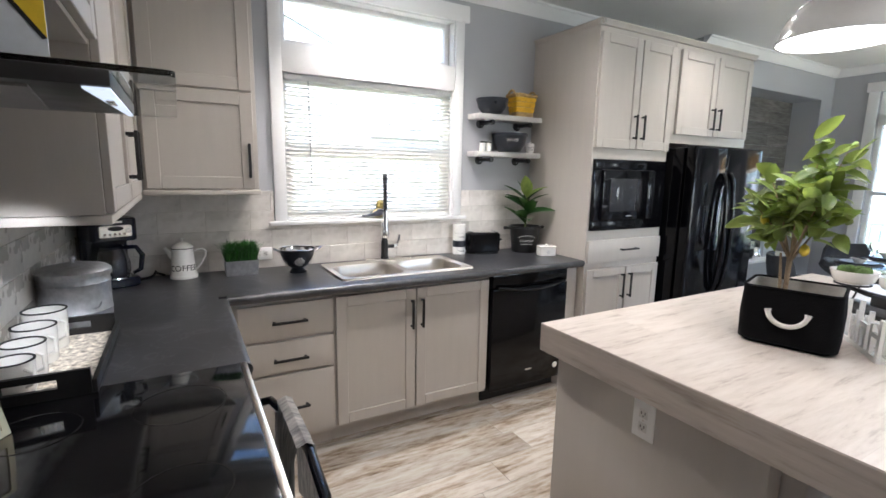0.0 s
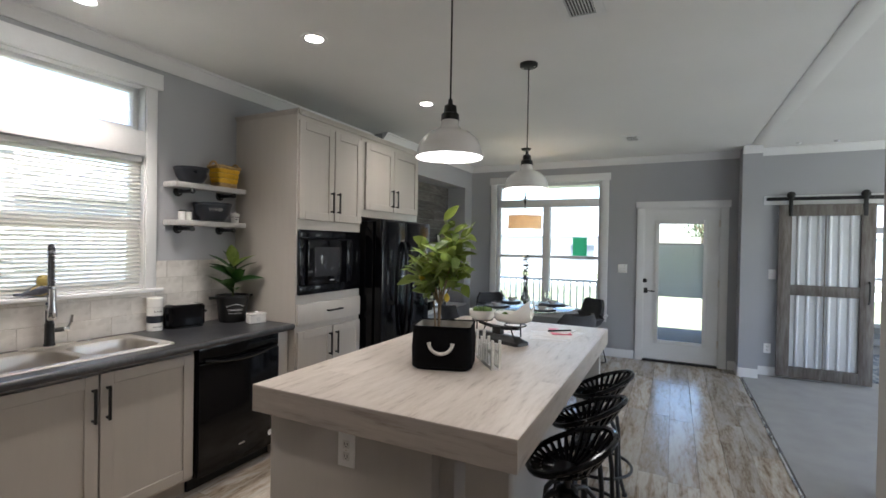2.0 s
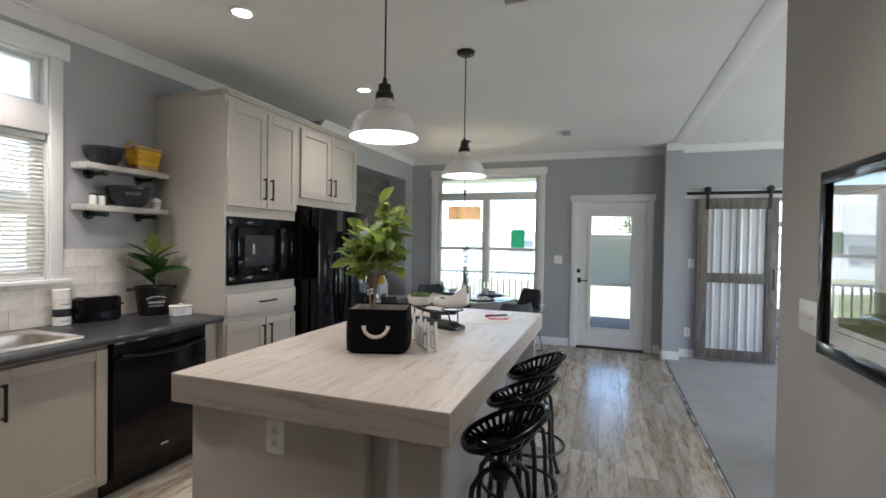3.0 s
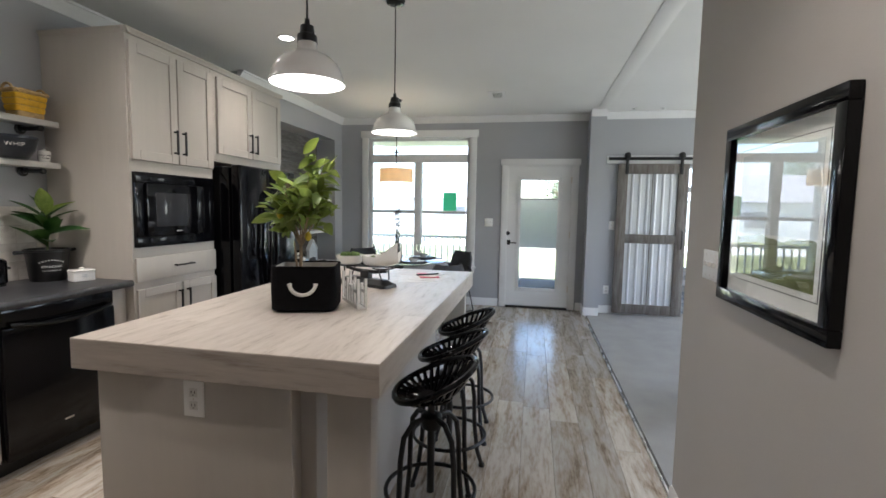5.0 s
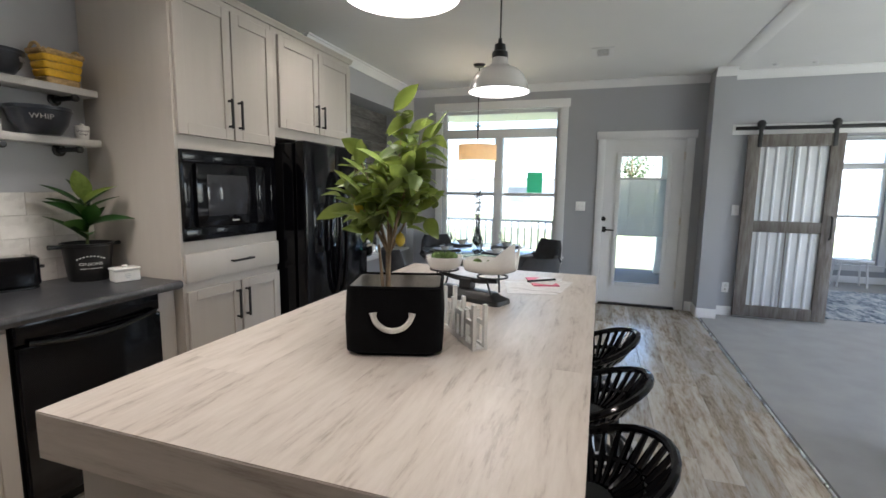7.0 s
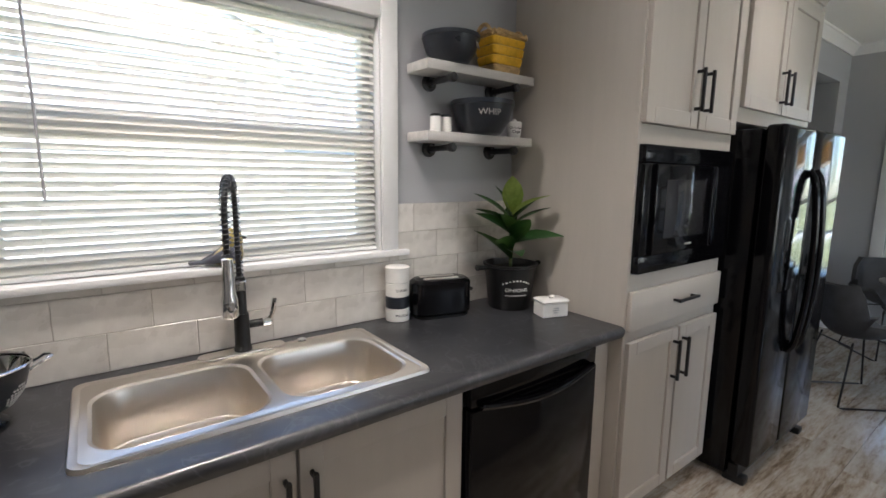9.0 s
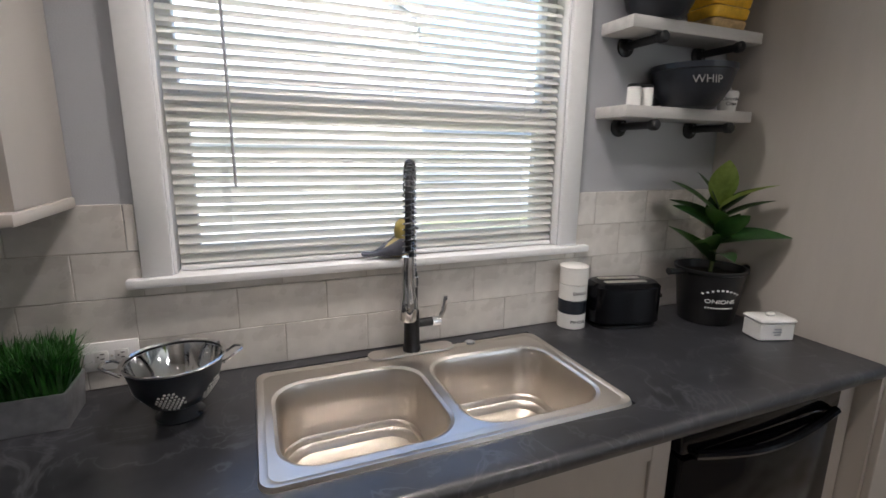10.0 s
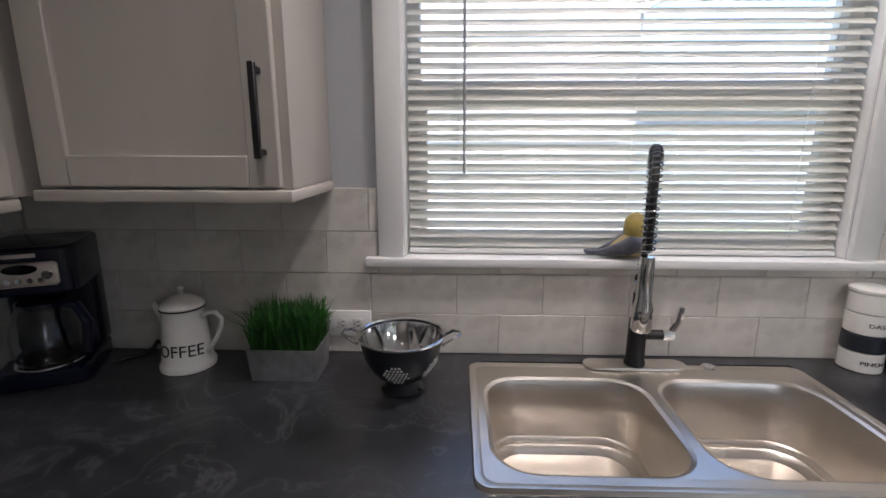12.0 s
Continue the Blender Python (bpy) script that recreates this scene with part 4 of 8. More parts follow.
def mesh(name, bm, mat, smooth=40):
    bmesh.ops.recalc_face_normals(bm, faces=bm.faces[:])
    me = bpy.data.meshes.new(name)
    bm.to_mesh(me)
    bm.free()
    me.materials.append(mat)
    if smooth:
        me.shade_smooth()
        me.set_sharp_from_angle(angle=radians(smooth))
    return me


# window blind
bl = thing("window_blind", (0, 0.03, 1.195), "lowered white mini blind with half-open slats", "blind")
bx0, bx1 = OX0 + 0.012, OX1 - 0.012
part("head_rail", B((bx0, bx1, 0.012, 0.045, 2.005, 2.036), bevel=0.003), M_TRIM, bl)
part("bottom_rail", B((bx0, bx1, 0.018, 0.042, 1.189, 1.203), bevel=0.003), M_TRIM, bl)
bm = bmesh.new()
prof = [(-0.0125, -0.001), (-0.006, 0.0005), (0, 0.001), (0.006, 0.0005), (0.0125, -0.001)]
a = [[bm.verts.new((x, o, u)) for o, u in prof] for x in (bx0, bx1)]
b = [[bm.verts.new((x, o, u - 0.0006)) for o, u in prof] for x in (bx0, bx1)]
for i in range(4):
    bm.faces.new((a[0][i], a[0][i + 1], a[1][i + 1], a[1][i]))
    bm.faces.new((b[0][i], b[1][i], b[1][i + 1], b[0][i + 1]))
for k in (0, 4):
    bm.faces.new((a[0][k], a[1][k], b[1][k], b[0][k]))
slat = mesh("slat", bm, M_SLAT)
for i in range(32):
    z = 1.218 + i * 0.0249
    share("slat", slat, pose(0, 0.03, z, 44 + random.uniform(-1.5, 1.5), random.uniform(-0.05, 0.05), 0), bl)
for x in (OX0 + 0.14, -0.03, OX1 - 0.14):
    part("ladder_cord", tube([(x, 0.017, 1.195), (x, 0.017, 2.01)], 0.0008, 4), M_TRIM, bl)
part("tilt_wand", tube([(-0.455, 0.006, 2.0), (-0.452, 0.003, 1.70), (-0.45, 0.004, 1.40)], 0.0035, 8), material("clear grey wand", (0.35, 0.35, 0.36), 0.25), bl, "grey tilt wand")

# faucet
fc = thing("faucet", (-0.012, -0.085, Z), "black and chrome spring-neck kitchen faucet", "faucet")
fx, fy = -0.012, -0.085
bm = loft([[(x, y, Z + 0.001) for x, y in rounded(fx - 0.13, fx + 0.13, fy - 0.03, fy + 0.03, 0.029, 8)], [(x, y, Z + 0.006) for x, y in rounded(fx - 0.128, fx + 0.128, fy - 0.028, fy + 0.028, 0.027, 8)]])
part("deck_plate", bm, M_STEEL, fc)
part("base", lathe([(0.026, 0.006), (0.026, 0.015), (0.023, 0.02), (0.022, 0.125), (0, 0.125)], (fx, fy, Z), 24), M_IRON, fc)
part("column", lathe([(0.020, 0.125), (0.018, 0.13), (0.017, 0.235), (0.015, 0.24), (0, 0.24)], (fx, fy, Z), 24), M_IRON, fc)
part("collar", lathe([(0.0185, 0.198), (0.0215, 0.201), (0.0215, 0.226), (0.0185, 0.229)], (fx, fy, Z), 24), M_CHROME, fc, "chrome collar")
ux, uy = -0.35, -0.94                      # way of the arch
top = [(fx, fy, Z + 0.24 + 0.2 * i / 8) for i in range(9)] + [(fx + ux * (0.1 - 0.1 * math.cos(radians(a))), fy + uy * (0.1 - 0.1 * math.cos(radians(a))), Z + 0.44 + 0.1 * math.sin(radians(a))) for a in range(15, 181, 15)]
top += [(fx + ux * 0.2, fy + uy * 0.2, Z + 0.44 - 0.10 * i / 4) for i in range(1, 5)]
part("hose", tube(top, 0.008, 10), M_IRON, fc, "black hose")
pts = []
V = [Vector(p) for p in top]
cum = [0]
for p, q in zip(V, V[1:]):
    cum.append(cum[-1] + (q - p).length)
turns = 46
for i in range(turns * 10 + 1):
    s = cum[-1] * i / (turns * 10)
    k = max(j for j in range(len(cum)) if cum[j] <= s + 1e-9)
    k = min(k, len(V) - 2)
    p = V[k].lerp(V[k + 1], (s - cum[k]) / (cum[k + 1] - cum[k]))
    d = (V[k + 1] - V[k]).normalized()
    side = Vector((uy, -ux, 0)).normalized()
    up = d.cross(side)
    a = 2 * math.pi * i / 10
    pts.append(p + (side * math.cos(a) + up * math.sin(a)) * 0.0125)
part("spring", tube(pts, 0.0018, 5), material("dark chrome spring", (0.25, 0.25, 0.26), 0.22, 1.0, bump=0), fc, "coiled dark spring")
hx, hy = fx + ux * 0.2, fy + uy * 0.2
part("spray_head", lathe([(0, 0.16), (0.014, 0.16), (0.016, 0.12), (0.016, 0.07), (0.021, 0.05), (0.021, 0.005), (0.017, 0), (0, 0)], (hx, hy, Z + 0.17), 20), M_CHROME, fc, "chrome pull-down head")
part("dock_arm", tube([(fx, fy, Z + 0.225), (hx, hy, Z + 0.255)], 0.006, 8), M_IRON, fc)
bm = tube([(fx + 0.02, fy, Z + 0.085), (fx + 0.062, fy, Z + 0.085)], 0.0125, 14)
part("valve", bm, M_IRON, fc)
bm = tube([(fx + 0.062, fy, Z + 0.085), (fx + 0.088, fy, Z + 0.085)], 0.0145, 14)
tube([(fx + 0.082, fy, Z + 0.09), (fx + 0.096, fy - 0.002, Z + 0.12), (fx + 0.102, fy - 0.004, Z + 0.16)], [0.009, 0.011, 0.008], 8, bm)
part("lever", bm, M_CHROME, fc, "chrome lever")
solid("sink_hole_cover", lathe([(0, 0.006), (0.014, 0.005), (0.018, 0.001), (0.018, 0)], (0.175, -0.085, Z - 0.0015), 20), M_CHROME, "chrome cover on the sink deck", "cap")

# bird ornament on the sill
bird = thing("bird_ornament", (-0.085, -0.005, 1.186), "carved yellow-headed bird ornament on the sill", "ornament")


def blob(rings, bm=None, seg=16):
    """Round body through (centre, radius across, radius up) stations along x."""
    bm = bm or bmesh.new()
    rr = []
    for (cx, cy, cz), a, b in rings:
        rr.append([(cx, cy + a * math.cos(2 * math.pi * i / seg), cz + b * math.sin(2 * math.pi * i / seg)) for i in range(seg)])
    return loft(rr, bm)


bz, by = 1.186, -0.008
part("body", blob([((-0.115, by, bz + 0.022), 0.012, 0.010), ((-0.10, by, bz + 0.026), 0.022, 0.02), ((-0.075, by, bz + 0.034), 0.028, 0.031), ((-0.052, by, bz + 0.04), 0.028, 0.038), ((-0.032, by, bz + 0.04), 0.022, 0.032), ((-0.024, by, bz + 0.038), 0.01, 0.018)]), material("pale yellow bird paint", (0.36, 0.28, 0.12), 0.6, vary=0.2, scale=30), bird)
part("head", lathe([(0, -0.04), (0.027, -0.034), (0.031, -0.012), (0.028, 0.012), (0.016, 0.025), (0, 0.03)], (-0.053, by, bz + 0.085), 18), material("ochre bird head", (0.34, 0.26, 0.065), 0.6, vary=0.2, scale=30), bird, "ochre yellow head")
part("beak", lathe([(0.006, 0), (0.003, 0.012), (0, 0.016)], (-0.024, by, bz + 0.084), 10, axis=(1, 0, -0.2)), M_IRON, bird)
M_WING = material("slate bird wing", (0.09, 0.095, 0.12), 0.6, vary=0.25, scale=30)
for s in (-1, 1):
    part("wing", blob([((-0.145, by + s * 0.008, bz + 0.018), 0.003, 0.005), ((-0.11, by + s * 0.018, bz + 0.026), 0.008, 0.014), ((-0.075, by + s * 0.026, bz + 0.036), 0.008, 0.024), ((-0.045, by + s * 0.027, bz + 0.04), 0.006, 0.018), ((-0.036, by + s * 0.025, bz + 0.04), 0.003, 0.008)]), M_WING, bird, "slate grey wing")
part("tail", B((-0.18, -0.108, by - 0.011, by + 0.011, bz + 0.012, bz + 0.022), bevel=0.003), M_WING, bird, "slate grey tail")

bird.matrix_basis = Matrix.Translation((-0.04, -0.005, 1.186)) @ Matrix.Diagonal((1.0, 1.0, 1.05, 1))

# coffee pot
cx, cy = -1.165, -0.105
pot = thing("coffee_pot", (cx, cy, ZC), "white enamel coffee pot lettered in black", "coffee pot")
part("body", lathe([(0, 0.001), (0.063, 0.001), (0.064, 0.012), (0.060, 0.018), (0.058, 0.022), (0.047, 0.145), (0.048, 0.150), (0.045, 0.152), (0.043, 0.148), (0.052, 0.02), (0, 0.018)], (cx, cy, ZC), 36), M_WHITE, pot)
lid = part("lid", lathe([(0.049, 0.152), (0.050, 0.156), (0.042, 0.168), (0.02, 0.180), (0.006, 0.184), (0.005, 0.19), (0.008, 0.195), (0.006, 0.201), (0, 0.203)], (cx, cy, ZC), 32), M_WHITE, pot)
part("rim", lathe([(0.0475, 0.149), (0.0505, 0.149), (0.0505, 0.153), (0.0475, 0.153)], (cx, cy, ZC), 32), M_INK, pot, "black enamel rim")
part("spout", tube([(cx - 0.045, cy, ZC + 0.105), (cx - 0.066, cy, ZC + 0.135), (cx - 0.080, cy, ZC + 0.153)], [0.016, 0.011, 0.008], 10), M_WHITE, pot)
part("handle", tube([(cx + 0.046, cy, ZC + 0.128), (cx + 0.068, cy - 0.002, ZC + 0.141), (cx + 0.092, cy - 0.004, ZC + 0.144), (cx + 0.106, cy - 0.004, ZC + 0.130), (cx + 0.102, cy - 0.004, ZC + 0.108), (cx + 0.085, cy - 0.003, ZC + 0.075), (cx + 0.055, cy, ZC + 0.040)], 0.0055, 8), M_WHITE, pot)
letters("lettering", "COFFEE", 0.040, pose(cx, cy, ZC + 0.055, 0, 0, 9) @ pose(0, -0.0562, 0, 85, 0, 0), M_INK, pot, bend=0.0555)

pot.matrix_basis = Matrix.Translation((-1.160, -0.100, ZC)) @ Matrix.Rotation(radians(-9), 4, "Z") @ Matrix.Diagonal((1.05, 1.05, 1.05, 1))

# grass planter
gx0, gx1, gy0, gy1 = -0.966, -0.796, -0.190, -0.066
gp = thing("grass_planter", (-0.875, -0.11, ZC), "small zinc planter of bright green grass", "planter")
bm = loft([[(x, y, ZC + 0.001) for x, y in rounded(gx0 + 0.006, gx1 - 0.006, gy0 + 0.006, gy1 - 0.006, 0.004, 3)], [(x, y, ZC + 0.082) for x, y in rounded(gx0, gx1, gy0, gy1, 0.004, 3)], [(x, y, ZC + 0.082) for x, y in rounded(gx0 + 0.005, gx1 - 0.005, gy0 + 0.005, gy1 - 0.005, 0.003, 3)], [(x, y, ZC + 0.068) for x, y in rounded(gx0 + 0.006, gx1 - 0.006, gy0 + 0.006, gy1 - 0.006, 0.003, 3)]])
part("box", bm, M_ZINC, gp)
part("soil", B((gx0 + 0.007, gx1 - 0.007, gy0 + 0.007, gy1 - 0.007, ZC + 0.06, ZC + 0.072)), M_SOIL, gp)
rnd = random.Random(5)


def blades(n, x0, x1, y0, y1, z, h, rnd):
    bm = bmesh.new()
    for _ in range(n):
        x, y = rnd.uniform(x0, x1), rnd.uniform(y0, y1)
        a, lean, hh = rnd.uniform(0, 6.28), rnd.uniform(0, 0.8) ** 1.3, h * rnd.uniform(0.6, 1.1)
        d = Vector((math.cos(a), math.sin(a), 0))
        w = Vector((-d.y, d.x, 0)) * rnd.uniform(0.0016, 0.0032)
        p0 = Vector((x, y, z))
        p1 = p0 + d * lean * hh * 0.35 + Vector((0, 0, hh * 0.6))
        p2 = p0 + d * lean * hh * 1.1 + Vector((0, 0, hh * (1 - 0.25 * lean)))
        v = [bm.verts.new(p) for p in (p0 - w, p0 + w, p1 + w, p1 - w, p2)]
        bm.faces.new(v[:4])
        bm.faces.new((v[3], v[2], v[4]))
    return bm


o = part("grass", blades(1300, gx0 + 0.008, gx1 - 0.008, gy0 + 0.008, gy1 - 0.008, ZC + 0.07, 0.118, rnd), M_GRASS, gp, "dense green grass blades", smooth=0)
o["kind"] = "stuff"
gp2 = thing("grass_planter", (-1.55, -1.0, ZC), "small zinc planter of grass by the canister", "planter")
bm = loft([[(x, y, ZC + 0.001) for x, y in rounded(-1.615, -1.525, -0.47, -0.36, 0.004, 3)], [(x, y, ZC + 0.068) for x, y in rounded(-1.62, -1.52, -0.475, -0.355, 0.004, 3)]])
part("box", bm, M_ZINC, gp2)
o = part("grass", blades(500, -1.61, -1.53, -0.465, -0.365, ZC + 0.068, 0.085, rnd), M_GRASS, gp2, "dense green grass blades", smooth=0)
o["kind"] = "stuff"

# colander
cx, cy = -0.592, -0.205
co = thing("colander", (cx, cy, ZC), "black footed colander with a bright steel inside", "colander")
part("outside", lathe([(0.030, 0.026), (0.055, 0.04), (0.080, 0.075), (0.093, 0.125), (0.094, 0.13)], (cx, cy, ZC), 40), M_NAVYBOWL, co)
part("inside", lathe([(0, 0.03), (0.03, 0.031), (0.053, 0.044), (0.077, 0.078), (0.090, 0.127), (0.098, 0.131), (0.099, 0.135), (0.096, 0.136), (0.092, 0.133)], (cx, cy, ZC), 40), M_CHROME, co, "polished steel lining and rim")
part("foot", lathe([(0.046, 0.001), (0.048, 0.006), (0.040, 0.012), (0.030, 0.026), (0.026, 0.026), (0.034, 0.012), (0.04, 0.001)], (cx, cy, ZC), 32), M_NAVYBOWL, co)
for s in (-1, 1):
    part("handle", tube([(cx + s * 0.092, cy - 0.028, ZC + 0.118), (cx + s * 0.115, cy - 0.026, ZC + 0.132), (cx + s * 0.130, cy - 0.012, ZC + 0.136), (cx + s * 0.130, cy + 0.012, ZC + 0.136), (cx + s * 0.115, cy + 0.026, ZC + 0.132), (cx + s * 0.092, cy + 0.028, ZC + 0.118)], 0.0032, 8), M_CHROME, co, "steel wire handle")
bm = bmesh.new()
for ang in (-95, -25, 45, 115, 185):
    for i in range(-3, 4):
        for j in range(-3, 4):
            if i * i + j * j > 10:
                continue
            u, h = i * 0.0078 + (j % 2) * 0.0039, 0.068 + j * 0.0072
            r = 0.0555 + (h - 0.04) * 0.72 if h < 0.075 else 0.080 + (h - 0.075) * 0.26
            a = radians(ang) + u / r
            n = Vector((math.cos(a), math.sin(a), -0.55)).normalized()
            lathe([(0, 0.0012), (0.0027, 0.0012), (0.0027, -0.001)], Vector((cx, cy, ZC)) + Vector((math.cos(a) * r, math.sin(a) * r, h)), 8, bm, axis=n)
o = part("perforations", bm, material("bright drain hole", (0.75, 0.74, 0.72), 0.45, 0.2, bump=0), co, "bright drain holes")
o["kind"] = "stuff"

co.matrix_basis = Matrix.Translation((cx, cy, ZC)) @ Matrix.Scale(1.03, 4)

# coffee maker
cm = thing("coffee_maker", (-1.47, -0.19, ZC), "dark navy drip coffee maker with silver panel", "coffee maker")
R = pose(-1.475, -0.13, ZC, 0, 0, 24) @ Matrix.Scale(1.0, 4)


def rbox(x0, x1, y0, y1, z0, z1, r=0.02, top=0.006, m=R):
    rings = [[m @ Vector((x, y, z)) for x, y in rounded(x0 + i, x1 - i, y0 + i, y1 - i, max(r - i * 0.5, 0.002), 5)] for z, i in ((z0, top), (z0 + top, 0), (z1 - top, 0), (z1, top))]
    return loft(rings)


part("base", rbox(-0.095, 0.095, -0.12, 0.10, 0.001, 0.045, 0.03), M_NAVY, cm)
part("tower", rbox(-0.095, 0.095, 0.02, 0.10, 0.045, 0.235, 0.02), M_NAVY, cm)
part("brew_head", rbox(-0.097, 0.097, -0.115, 0.102, 0.225, 0.335, 0.03), M_NAVY, cm)
part("control_panel", rbox(-0.068, 0.068, -0.121, -0.113, 0.248, 0.302, 0.003), M_STEEL, cm, "brushed silver control panel")
part("display", loft([[R @ Vector((0.032 * math.cos(t * math.pi / 10), -0.1215 - d, 0.288 + 0.011 * math.sin(t * math.pi / 10))) for t in range(20)] for d in (0, 0.002)]), M_BLACKGLASS, cm, "oval clock display")
for k in range(5):
    part("button", lathe([(0, 0.003), (0.006, 0.003), (0.007, 0)], R @ Vector((-0.045 + 0.02 * k, -0.1205, 0.262)), 12, axis=R.to_3x3() @ Vector((0, -1, 0))), M_CHROME, cm)
part("knob", lathe([(0, 0.012), (0.010, 0.012), (0.012, 0)], R @ Vector((0.05, -0.1205, 0.275)), 18, axis=R.to_3x3() @ Vector((0, -1, 0))), M_CHROME, cm)
part("badge", rbox(-0.03, 0.03, -0.1165, -0.1145, 0.313, 0.322, 0.001, 0.0005), M_STEEL, cm)
part("carafe", lathe([(0, 0.048), (0.062, 0.05), (0.072, 0.075), (0.072, 0.12), (0.058, 0.165), (0.048, 0.185), (0.046, 0.185), (0.056, 0.163), (0.069, 0.12), (0.069, 0.076), (0.06, 0.053), (0, 0.051)], R @ Vector((0, -0.045, 0)), 28), glassy("smoked carafe glass", (0.75, 0.77, 0.8)), cm, "glass carafe")
part("carafe_lid", lathe([(0, 0.205), (0.04, 0.203), (0.05, 0.195), (0.05, 0.184)], R @ Vector((0, -0.045, 0)), 28), M_NAVY, cm)
part("carafe_handle", tube([R @ Vector(p) for p in ((0.045, -0.07, 0.19), (0.085, -0.10, 0.19), (0.105, -0.115, 0.15), (0.095, -0.11, 0.08), (0.07, -0.09, 0.062))], [0.010, 0.011, 0.012, 0.011, 0.008], 8), M_NAVY, cm)
part("warming_plate", lathe([(0, 0.047), (0.07, 0.047), (0.072, 0.044)], R @ Vector((0, -0.045, 0)), 28), M_CHROME, cm)
solid("power_cord", tube([(-1.36, -0.10, ZC + 0.006), (-1.32, -0.06, ZC + 0.006), (-1.30, -0.03, ZC + 0.01), (-1.29, -0.02, ZC + 0.03), (-1.285, -0.015, ZC + 0.018), (-1.25, -0.03, ZC + 0.006)], 0.006, 8), M_IRON, "black cord bunched behind the coffee pot", "cord")

# galvanised canister
cn = thing("canister", (-1.508, -0.775, ZC), "large galvanised metal canister with lid", "canister")
part("body", lathe([(0, 0.001), (0.118, 0.001), (0.12, 0.01), (0.117, 0.014), (0.117, 0.055), (0.12, 0.06), (0.117, 0.065), (0.117, 0.16), (0.12, 0.166), (0.117, 0.172), (0.117, 0.205), (0, 0.205)], (-1.508, -0.775, ZC), 40), M_ZINC, cn)
ld = part("lid", lathe([(0.123, 0.19), (0.124, 0.21), (0.11, 0.222), (0.04, 0.236), (0, 0.238)], (-1.508, -0.775, ZC), 40), M_ZINC, cn)
part("knob", lathe([(0.008, 0.236), (0.007, 0.245), (0.013, 0.252), (0.01, 0.262), (0, 0.264)], (-1.508, -0.775, ZC), 16), M_ZINC, ld)
part("handle", tube(arc((-1.44, -0.872, ZC + 0.10), 0.025, 180, 360, 8, "xz"), 0.003, 6), M_ZINC, cn, "wire side handle")

cn.matrix_basis = Matrix.Translation((-1.508, -0.775, ZC)) @ Matrix.Diagonal((0.92, 0.92, 0.97, 1))

# serving tray and cups
tr = thing("serving_tray", (-1.49, -1.16, ZC), "black wooden tray with a speckled liner", "tray")
part("base", B((-1.61, -1.365, -1.48, -0.955, ZC + 0.001, ZC + 0.012)), M_IRON, tr)
part("liner", B((-1.60, -1.375, -1.47, -0.965, ZC + 0.0122, ZC + 0.0142)), material("leopard speckle paper", (0.72, 0.62, 0.54), 0.6, vary=0.5, scale=55, fine=120, bump=0, dark=(0.03, 0.025, 0.02)), tr, "speckled paper liner")
part("side", B((-1.377, -1.365, -1.48, -0.955, ZC + 0.012, ZC + 0.045), bevel=0.003), M_IRON, tr)
part("side", B((-1.61, -1.598, -1.48, -0.955, ZC + 0.012, ZC + 0.045), bevel=0.003), M_IRON, tr)
for y in (-1.48, -0.967):
    part("end", B((-1.598, -1.55, y, y + 0.012, ZC + 0.012, ZC + 0.075), (-1.445, -1.377, y, y + 0.012, ZC + 0.012, ZC + 0.075), (-1.55, -1.445, y, y + 0.012, ZC + 0.012, ZC + 0.035), (-1.55, -1.445, y, y + 0.012, ZC + 0.058, ZC + 0.075)), M_IRON, tr, "end board with a hand slot")
for k, y in enumerate((-1.06, -1.19, -1.305, -1.405)):
    r, h = 0.056 - 0.0035 * k, 0.120 - 0.012 * k
    cup = thing("mug", (-1.542, y, ZC + 0.0145), "white enamel mug with a dark rim on the tray", "mug", "mugs on the tray")
    zz = ZC + 0.0145
    part("body", lathe([(0, 0.0005), (r * 0.9, 0.0005), (r * 0.94, 0.006), (r, h), (r - 0.003, h), (r * 0.9, 0.008), (0, 0.006)], (-1.542, y, zz), 28), M_WHITE, cup)
    part("rim", lathe([(r - 0.004, h - 0.001), (r + 0.0012, h - 0.001), (r + 0.0012, h + 0.002), (r - 0.004, h + 0.002)], (-1.542, y, zz), 28, closed=True), M_INK, cup, "dark enamel rim")
    part("handle", tube([(-1.542 + r * 0.68, y - r * 0.7, zz + h * 0.8), (-1.542 + r * 1.05, y - r * 1.1, zz + h * 0.75), (-1.542 + r * 1.05, y - r * 1.1, zz + h * 0.4), (-1.542 + r * 0.65, y - r * 0.68, zz + h * 0.25)], 0.004, 7), M_WHITE, cup)

# range
rg = thing("cooking_range", (-1.3, -1.82, 0), "black slide-in electric range with a glass cooktop", "range")
part("body", B((XW + 0.005, -1.05, -2.20, -1.44, 0.02, 0.905), bevel=0.004), M_BLACK, rg)
M_BURNER = material("burner print", (0.014, 0.014, 0.015), 0.15, bump=0)
ck = part("cooktop", B((XW + 0.005, -1.025, -2.20, -1.44, 0.906, 0.922), bevel=0.003), M_BLACKGLASS, rg)
for x, y, r in ((-1.18, -1.64, 0.10), (-1.18, -2.0, 0.085), (-1.46, -1.64, 0.085), (-1.46, -2.0, 0.11)):
    part("burner_mark", lathe([(r - 0.0015, 0.0003), (r + 0.0015, 0.0003)], (x, y, 0.9222), 40), M_BURNER, ck)
part("front_trim", B((-1.026, -1.008, -2.20, -1.44, 0.895, 0.924), bevel=0.005), M_STEEL, rg, "steel front edge")
part("control_panel", B((-1.05, -1.01, -2.20, -1.44, 0.862, 0.893), bevel=0.006), M_BLACK, rg)
